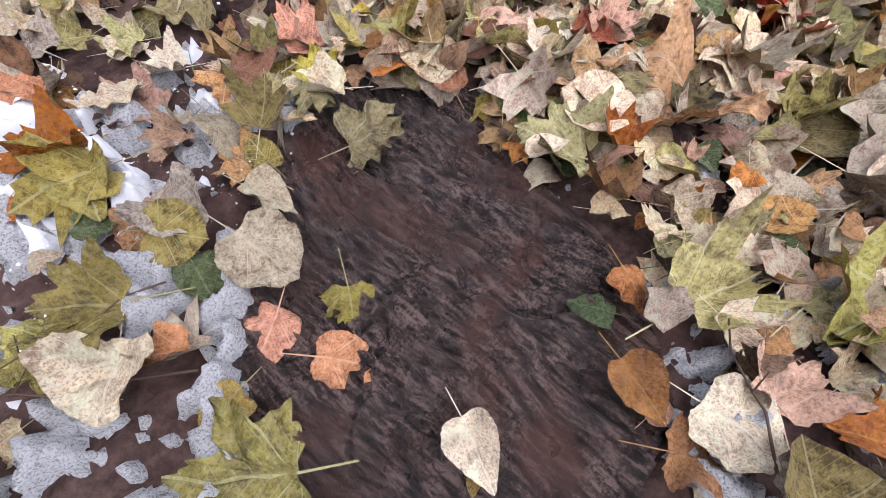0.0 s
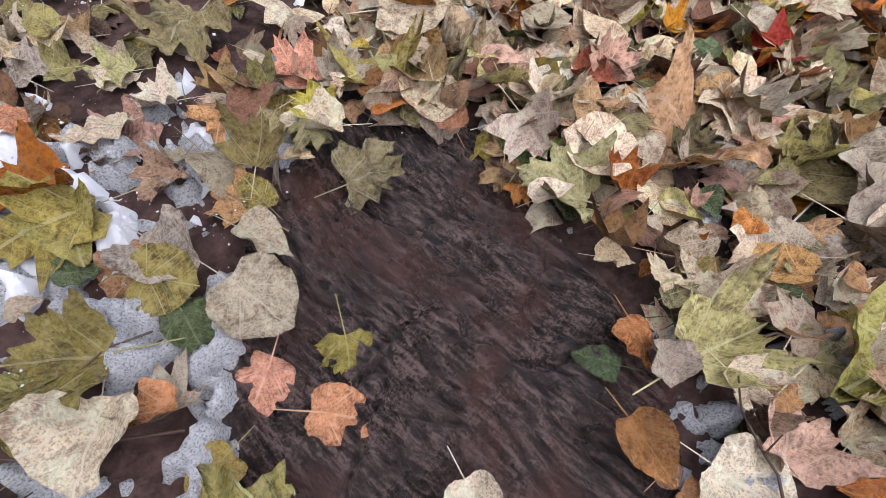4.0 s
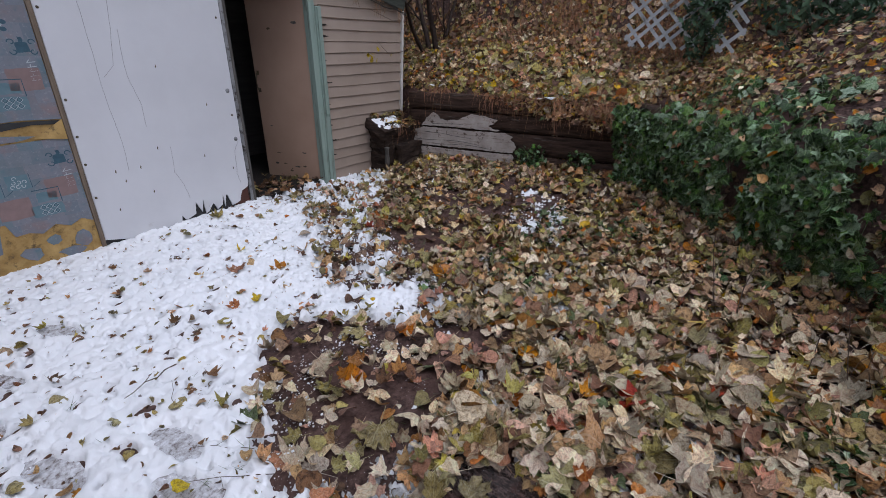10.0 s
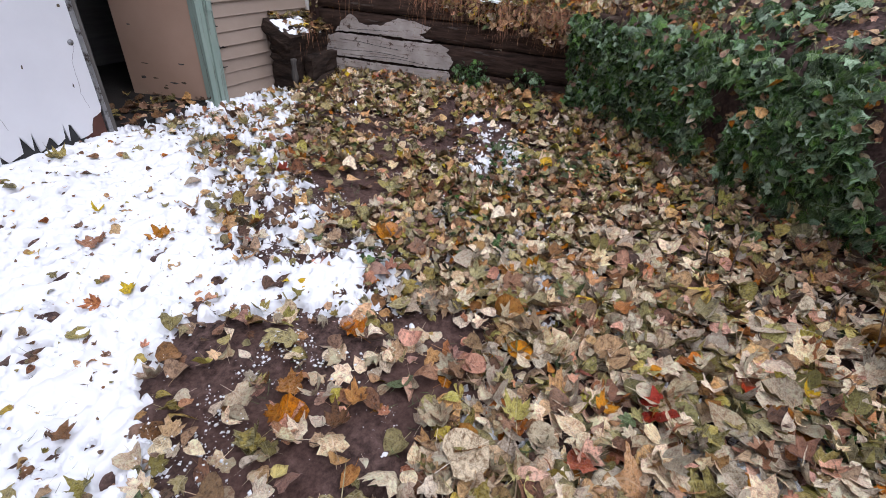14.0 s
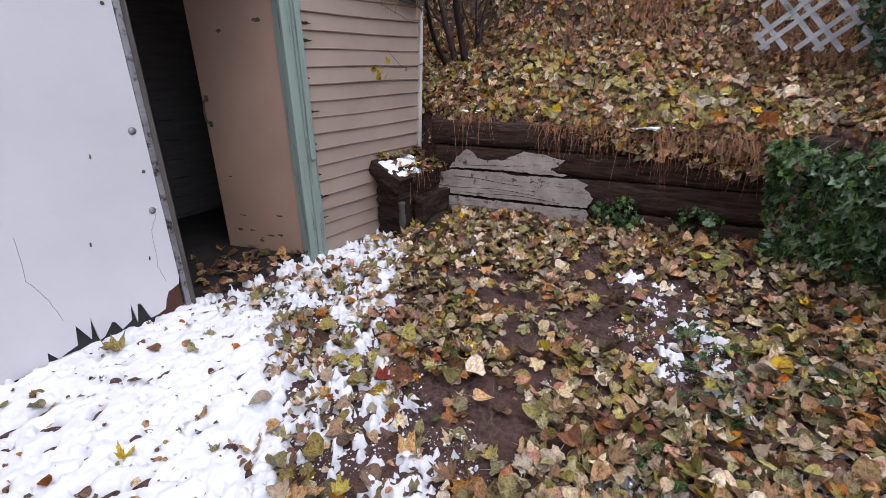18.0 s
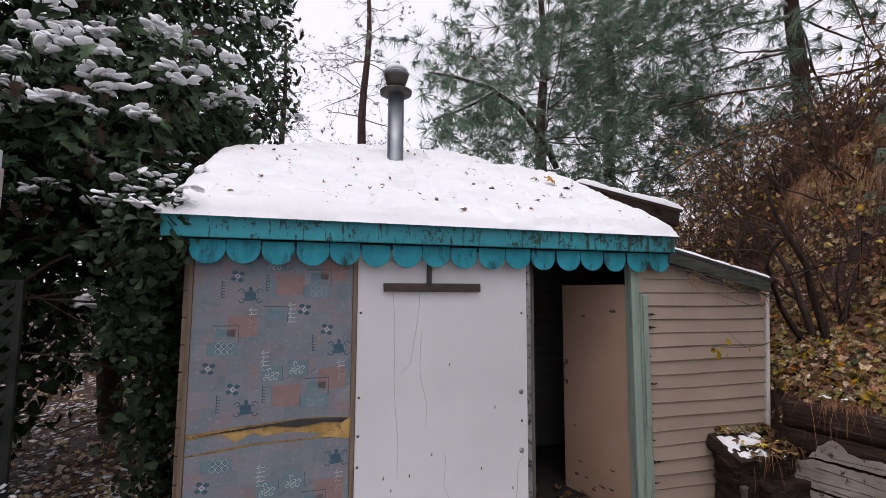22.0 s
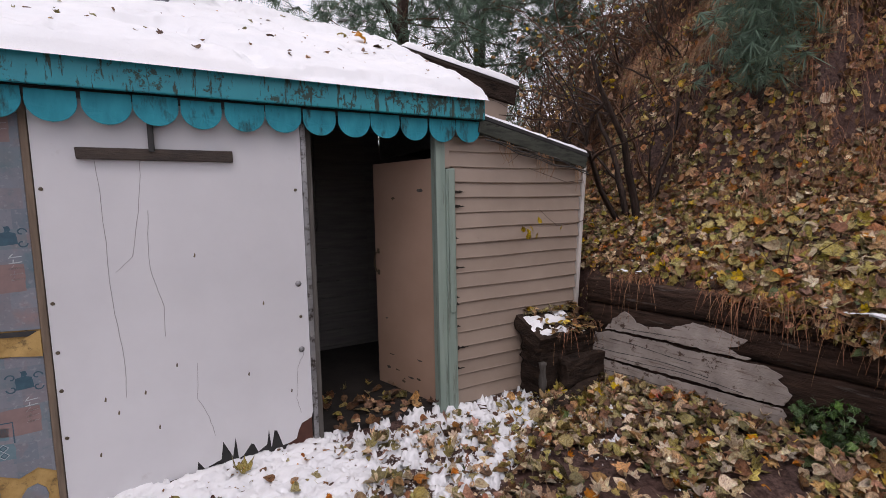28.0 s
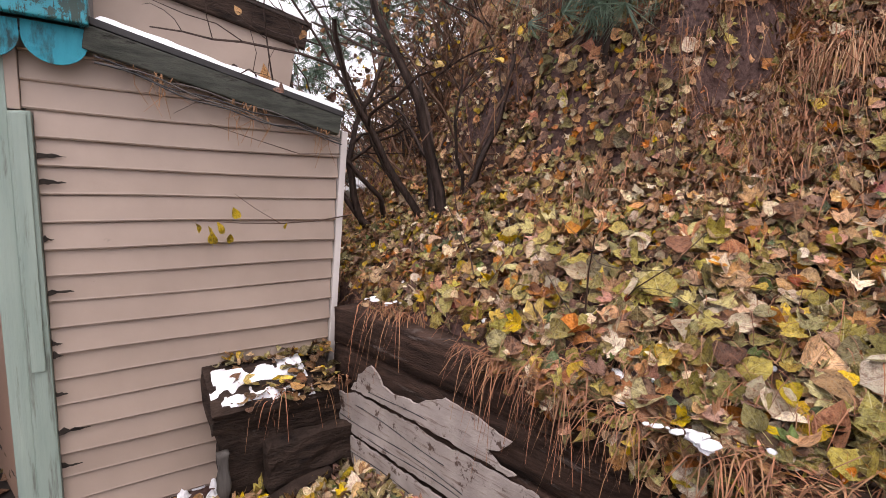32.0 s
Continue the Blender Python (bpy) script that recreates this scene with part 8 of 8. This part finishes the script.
for a_ in (arc[1:], arc2):
    ts.add([(p[0], p[1], p[2] + 0.028) for p in a_], [0.018, 0.026, 0.024, 0.018, 0.008][: len(a_)] if len(a_) > 4 else [0.012, 0.024, 0.02, 0.008])
part("snow_line", ts.mesh("snow_line", [M_SNOW]), None, ob_, "line of snow along the branch")
cc_ = Cards()
for a_ in (arc, arc2):
    for (p0, p1) in zip(a_, a_[1:]):
        n = 34
        u = rng.random((n, 1))
        P = np.array(p0) * (1 - u) + np.array(p1) * u + rng.normal(0, 0.16, (n, 3)) + np.array([0, 0, -0.12])
        D = rng.normal(0, 0.6, (n, 3)) + np.array([-0.3, -0.2, -0.5])
        cc_.add(TUFTS[0], P, rots_from(D, rng.uniform(0, 6.28, n)), rng.uniform(0.18, 0.34, n), np.zeros(n, int))
part("needles", cc_.mesh("needles", [M_NEEDLE], smooth=False), None, ob_)

M_YLEAF, M_DEADLEAF = LEAF_MATS[HUE_NAMES.index("yellow")], LEAF_MATS[HUE_NAMES.index("brown")]


def shrub(name, label, x, y, stems, height, seed, r=0.012, level=2, bend=0.5, spread=0.5, kids=(3, 5), mat=None, lean=(0.0, 0.0), leaves=0):
    z = lz(x, y)
    t = thing(name, label, "shrub", (x, y, z))
    rnd = random.Random(seed)
    tips = []
    for _ in range(stems):
        tb = Tubes(3)
        d = np.array([rnd.gauss(lean[0], spread), rnd.gauss(lean[1], spread), 1.0])
        limb(tb, np.array([x + rnd.gauss(0, 0.06), y + rnd.gauss(0, 0.06), z]), d, height * rnd.uniform(0.6, 1.1), r * rnd.uniform(0.7, 1.3), level, rnd, tips, bend, 0.0, kids, 0.4)
        part("stem", tb.mesh("stem", [mat or M_TWIG]), None, t)
    if leaves:
        c = Cards()
        r2 = np.random.default_rng(seed)
        pk = r2.choice(len(tips), min(leaves, len(tips)), replace=False)
        P = np.array([tips[q][0] for q in pk])
        c.add(LITE[8], P, rots_from(r2.normal(0, 1, (len(pk), 3)), r2.uniform(0, 6, len(pk))), r2.uniform(0.05, 0.11, len(pk)), r2.choice(3, len(pk), p=[0.14, 0.5, 0.36]))
        part("foliage", c.mesh("foliage", [M_YLEAF, M_DEADLEAF, LEAF_MATS[HUE_NAMES.index("tan")]]), None, t, "few brown and yellow leaves still hanging")["kind"] = "stuff"
    return t


shrub("bank_shrub", "dark many-stemmed bare shrub on the bank", 4.1, 0.07, 4, 1.9, 21, 0.036, 2, 0.5, 0.35, (2, 4), M_BARK, (-0.05, 0.1), 12)
shrub("bank_shrub", "dark many-stemmed bare shrub on the bank", 4.05, 0.75, 4, 1.8, 22, 0.030, 2, 0.5, 0.4, (2, 4), M_BARK, (-0.2, 0.1), 10)
srnd = random.Random(77)
for k in range(24):
    x_, y_ = srnd.uniform(4.2, 6.6), srnd.uniform(1.0, 4.4)
    shrub("thicket_bush", "tangled reddish-brown bare bush", x_, y_, srnd.randint(7, 10), srnd.uniform(1.0, 1.8), 100 + k, 0.013, 2, 0.7, 0.55, (3, 5), M_TWIG, (-0.1, -0.1), 90)
for k in range(16):
    x_, y_ = srnd.uniform(1.0, 4.2), srnd.uniform(4.0, 6.0)
    shrub("thicket_bush", "tangled reddish-brown bare bush", x_, y_, 9, srnd.uniform(1.8, 2.8), 140 + k, 0.014, 2, 0.6, 0.5, (3, 5), M_TWIG, (0, 0), 90)
for k in range(46):
    x_, y_, h_ = srnd.uniform(4.5, 7.2), srnd.uniform(-2.4, 3.2), srnd.uniform(0.8, 1.7)
    if math.hypot(x_ - 4.78, y_ + 1.63) < 0.15:
        continue
    shrub("bank_shrub", "bare dark stems on the steep bank", x_, y_, 5, h_, 170 + k, 0.014, 1, 0.6, 0.5, (3, 5), M_BARK if k % 3 == 0 else M_TWIG, (-0.2, -0.1), 14)
for x_, y_, s_ in ((3.72, -0.85, 201), (3.85, -1.35, 202), (1.6, -3.9, 203), (1.25, -4.35, 204), (4.1, -0.3, 205)):
    shrub("thin_sapling", "thin bare reddish sapling twigs", x_, y_, 3, 0.55, s_, 0.004, 1, 0.5, 0.5, (2, 4), M_STEM)
# sapling fir on the bank
sg = thing("fir_sapling", "small dark green fir sapling on the bank", "tree", (4.66, -0.72, lz(4.66, -0.72)))
c = Cards()
n = 260
P = np.column_stack([4.66 + rng.normal(0, 0.17, n), -0.72 + rng.normal(0, 0.17, n), lz(4.66, -0.72) + rng.uniform(0.55, 1.6, n)])
c.add(TUFTS[1], P, rots_from(rng.normal(0, 0.5, (n, 3)) + np.array([0, 0, -0.8]), rng.uniform(0, 6.28, n)), rng.uniform(0.15, 0.28, n), np.zeros(n, int))
part("needles", c.mesh("needles", [M_NEEDLE], smooth=False), None, sg)
tb = Tubes(6)
tb.add([(4.66, -0.72, lz(4.66, -0.72)), (4.66, -0.72, lz(4.66, -0.72) + 1.7)], [0.03, 0.01])
part("trunk", tb.mesh("trunk", [M_BARK]), None, sg)

# snow lying on the far slope
hs = Cards()
n = 1500
x, y = rng.uniform(3.8, 11, n), rng.uniform(1.8, 11.0, n)
ok = fbm(x, y, 0.8, 2, 33) > 0.44 - 0.12 * (y > 3.5)
x, y = x[ok], y[ok]
n = len(x)
hs.add(CLUMP, np.column_stack([x, y, land(x, y) + 0.03]), rots_from(land_normal(x, y), rng.uniform(0, 6.28, n)) @ np.diag([1, 0.6, 0.25]), rng.uniform(0.1, 0.35, n), np.zeros(n, int))
x, y = rng.uniform(3.5, 3.95, 26), rng.uniform(-2.4, -0.3, 26)
hs.add(CLUMP, np.column_stack([x, y, land(x, y) + 0.03]), rots_from(land_normal(x, y), rng.uniform(0, 6.28, 26)) @ np.diag([1, 0.7, 0.4]), rng.uniform(0.006, 0.016, 26), np.zeros(26, int))
for lx_, ly_, lz_, lr2, count in ((3.73, -1.53, 0.885, 0.022, 3), (3.59, -1.67, 0.865, 0.014, 3), (3.64, -1.71, 0.865, 0.018, 3), (3.57, -1.76, 0.865, 0.016, 3), (3.56, -1.86, 0.868, 0.026, 8), (3.72, -1.84, 0.885, 0.018, 3),
                                  (3.67, -2.00, 0.868, 0.018, 3), (3.41, -0.46, 0.936, 0.024, 5), (3.45, -0.58, 0.936, 0.018, 4)):
    off = rng.normal(0, 1, (count, 3)) * np.array([0.020, 0.022, 0.004])
    hs.add(CLUMP, np.array([lx_, ly_, lz_]) + off, rots_from(np.tile([-0.2, 0, 1.0], (count, 1)) + rng.normal(0, 0.15, (count, 3)), rng.uniform(0, 6.28, count)) @ np.diag([1, 0.75, 0.40]),
           lr2 * rng.uniform(0.35, 1.25, count), np.zeros(count, int))
tagged(new("slope_snow", hs.mesh("slope_snow", [M_SNOW])), "patches of snow lying on the leafy slope", "snow", kind="stuff")

# tap at the house corner, heaped with snow
tap = thing("garden_tap", "dark standpipe tap capped with snow at the house corner", "tap", (-2.10, 0.16, -0.06))
part("pipe", lathe([(0.016, 0.0), (0.016, 0.44), (0.024, 0.445), (0.024, 0.49), (0.012, 0.50)], 12, (-2.10, 0.16, -0.06)), M_RUST, tap, smooth=True)
sp = Tubes(8)
sp.add([(-2.10, 0.16, 0.39), (-2.06, 0.13, 0.40), (-2.03, 0.11, 0.385), (-2.02, 0.105, 0.35)], 0.013)
part("spout", sp.mesh("spout", [M_RUST]), None, tap, "bent dark spout")
part("snow_cap", lathe([(0.012, 0.0), (0.040, 0.004), (0.044, 0.05), (0.040, 0.085), (0.022, 0.10), (0.004, 0.104)], 14, (-2.10, 0.16, 0.425)), M_SNOW, tap, "round cap of snow", smooth=True)
part("snow_lump", lathe([(0.010, 0.0), (0.055, 0.006), (0.06, 0.03), (0.03, 0.055), (0.004, 0.06)], 12, (-2.05, 0.12, 0.235)), M_SNOW, tap, "lump of snow", smooth=True)

# twig with yellow leaves across the siding
tw = thing("leafy_twig", "thin twig with yellow-green leaves across the siding", "twig", (3.38, -0.1, 1.27))
tb = Tubes(5)
tb.add([(3.50, -0.02, 1.30), (3.3, -0.08, 1.275), (3.1, -0.10, 1.265), (2.92, -0.11, 1.27), (2.74, -0.12, 1.285)], [0.004, 0.0035, 0.003, 0.002, 0.0012])
tb.add([(3.1, -0.10, 1.265), (2.98, -0.11, 1.34), (2.90, -0.12, 1.40)], [0.002, 0.0015, 0.001])
tb.add([(3.45, -0.02, 1.62), (3.2, -0.09, 1.60), (2.95, -0.11, 1.66), (2.8, -0.11, 1.70)], [0.003, 0.0025, 0.002, 0.001])
part("stem", tb.mesh("stem", [M_STEM]), None, tw)
for k, (x_, z_, s_) in enumerate(((2.90, 1.31, 0.055), (2.84, 1.245, 0.06), (2.79, 1.23, 0.055), (2.75, 1.255, 0.05), (2.80, 1.20, 0.06), (2.87, 1.20, 0.05), (3.12, 1.25, 0.035))):
    v_, t_, u_ = OVATES[k % 4]
    R = np.array(pose(0, 0, 0, 75, 20 * (k % 3) - 20, 40 * k).to_3x3())
    part("leaf", fast_mesh("leaf", (v_ * s_ * 1.3) @ R.T + np.array([x_, -0.125, z_]), t_, [M_YLEAF], uv=u_, smooth=True), None, tw)
hang = thing("hanging_straw", "dry straw wisps hanging under the lean-to edge", "straw", (2.8, -0.11, 1.85))
hr = random.Random(6)
for k in range(26):
    x_ = hr.choice([2.62, 2.95, 3.0, 3.3, 2.66]) + hr.gauss(0, 0.03)
    z_ = lean_top(x_) - 0.06
    L = hr.uniform(0.06, 0.2)
    hc = Tubes(4)
    hc.add([(x_, -0.11, z_), (x_ + hr.gauss(0, 0.02), -0.115, z_ - L * 0.5), (x_ + hr.gauss(0, 0.04), -0.12, z_ - L)], [0.0022, 0.0018, 0.001])
    part("wisp", hc.mesh("wisp", [M_STRAW]), None, hang)
# plants at the house corner
evergreen("snowy_weeds", "frosted dead weeds at the house corner", (-2.15, 0.35, -0.06), (-2.12, 0.35, 0.5), [((-2.12, 0.3, 0.2), (0.13, 0.15, 0.22), 260)], (0.04, 0.08), 31, BROAD,
          [M_BROADLEAF, M_RUSTGREEN], [0.6, 0.4], 7, 0.012, "plant", (0.03, 0.055))

# small dark conifers on the slope round the white lattice
evergreen("slope_conifer", "small dark conifer growing through the white lattice", (4.40, -3.05, lz(4.40, -3.05)), (4.42, -3.05, 2.5), [((4.38, -3.05, 1.75), (0.18, 0.20, 0.50), 700)], (0.07, 0.14), 61,
          SPRAYS, [M_DARKGREEN, M_NEEDLE2], [0.7, 0.3], 0, 0.02, "tree")
evergreen("slope_conifer", "small dark conifer on the leafy slope", (4.9, -3.9, lz(4.9, -3.9)), (4.9, -3.9, 2.6), [((4.9, -3.9, 1.9), (0.45, 0.5, 0.6), 1500)], (0.08, 0.16), 62,
          SPRAYS, [M_DARKGREEN, M_NEEDLE2], [0.6, 0.4], 0, 0.03, "tree")

for k in range(22):
    x_, y_ = srnd.uniform(5.4, 8.2), srnd.uniform(-1.5, 5.5)
    shrub("thicket_bush", "tall tangled brown bush on the bank top", x_, y_, 7, srnd.uniform(1.4, 2.4), 300 + k, 0.016, 2, 0.6, 0.45, (3, 4), M_TWIG, (-0.15, -0.1), 110)
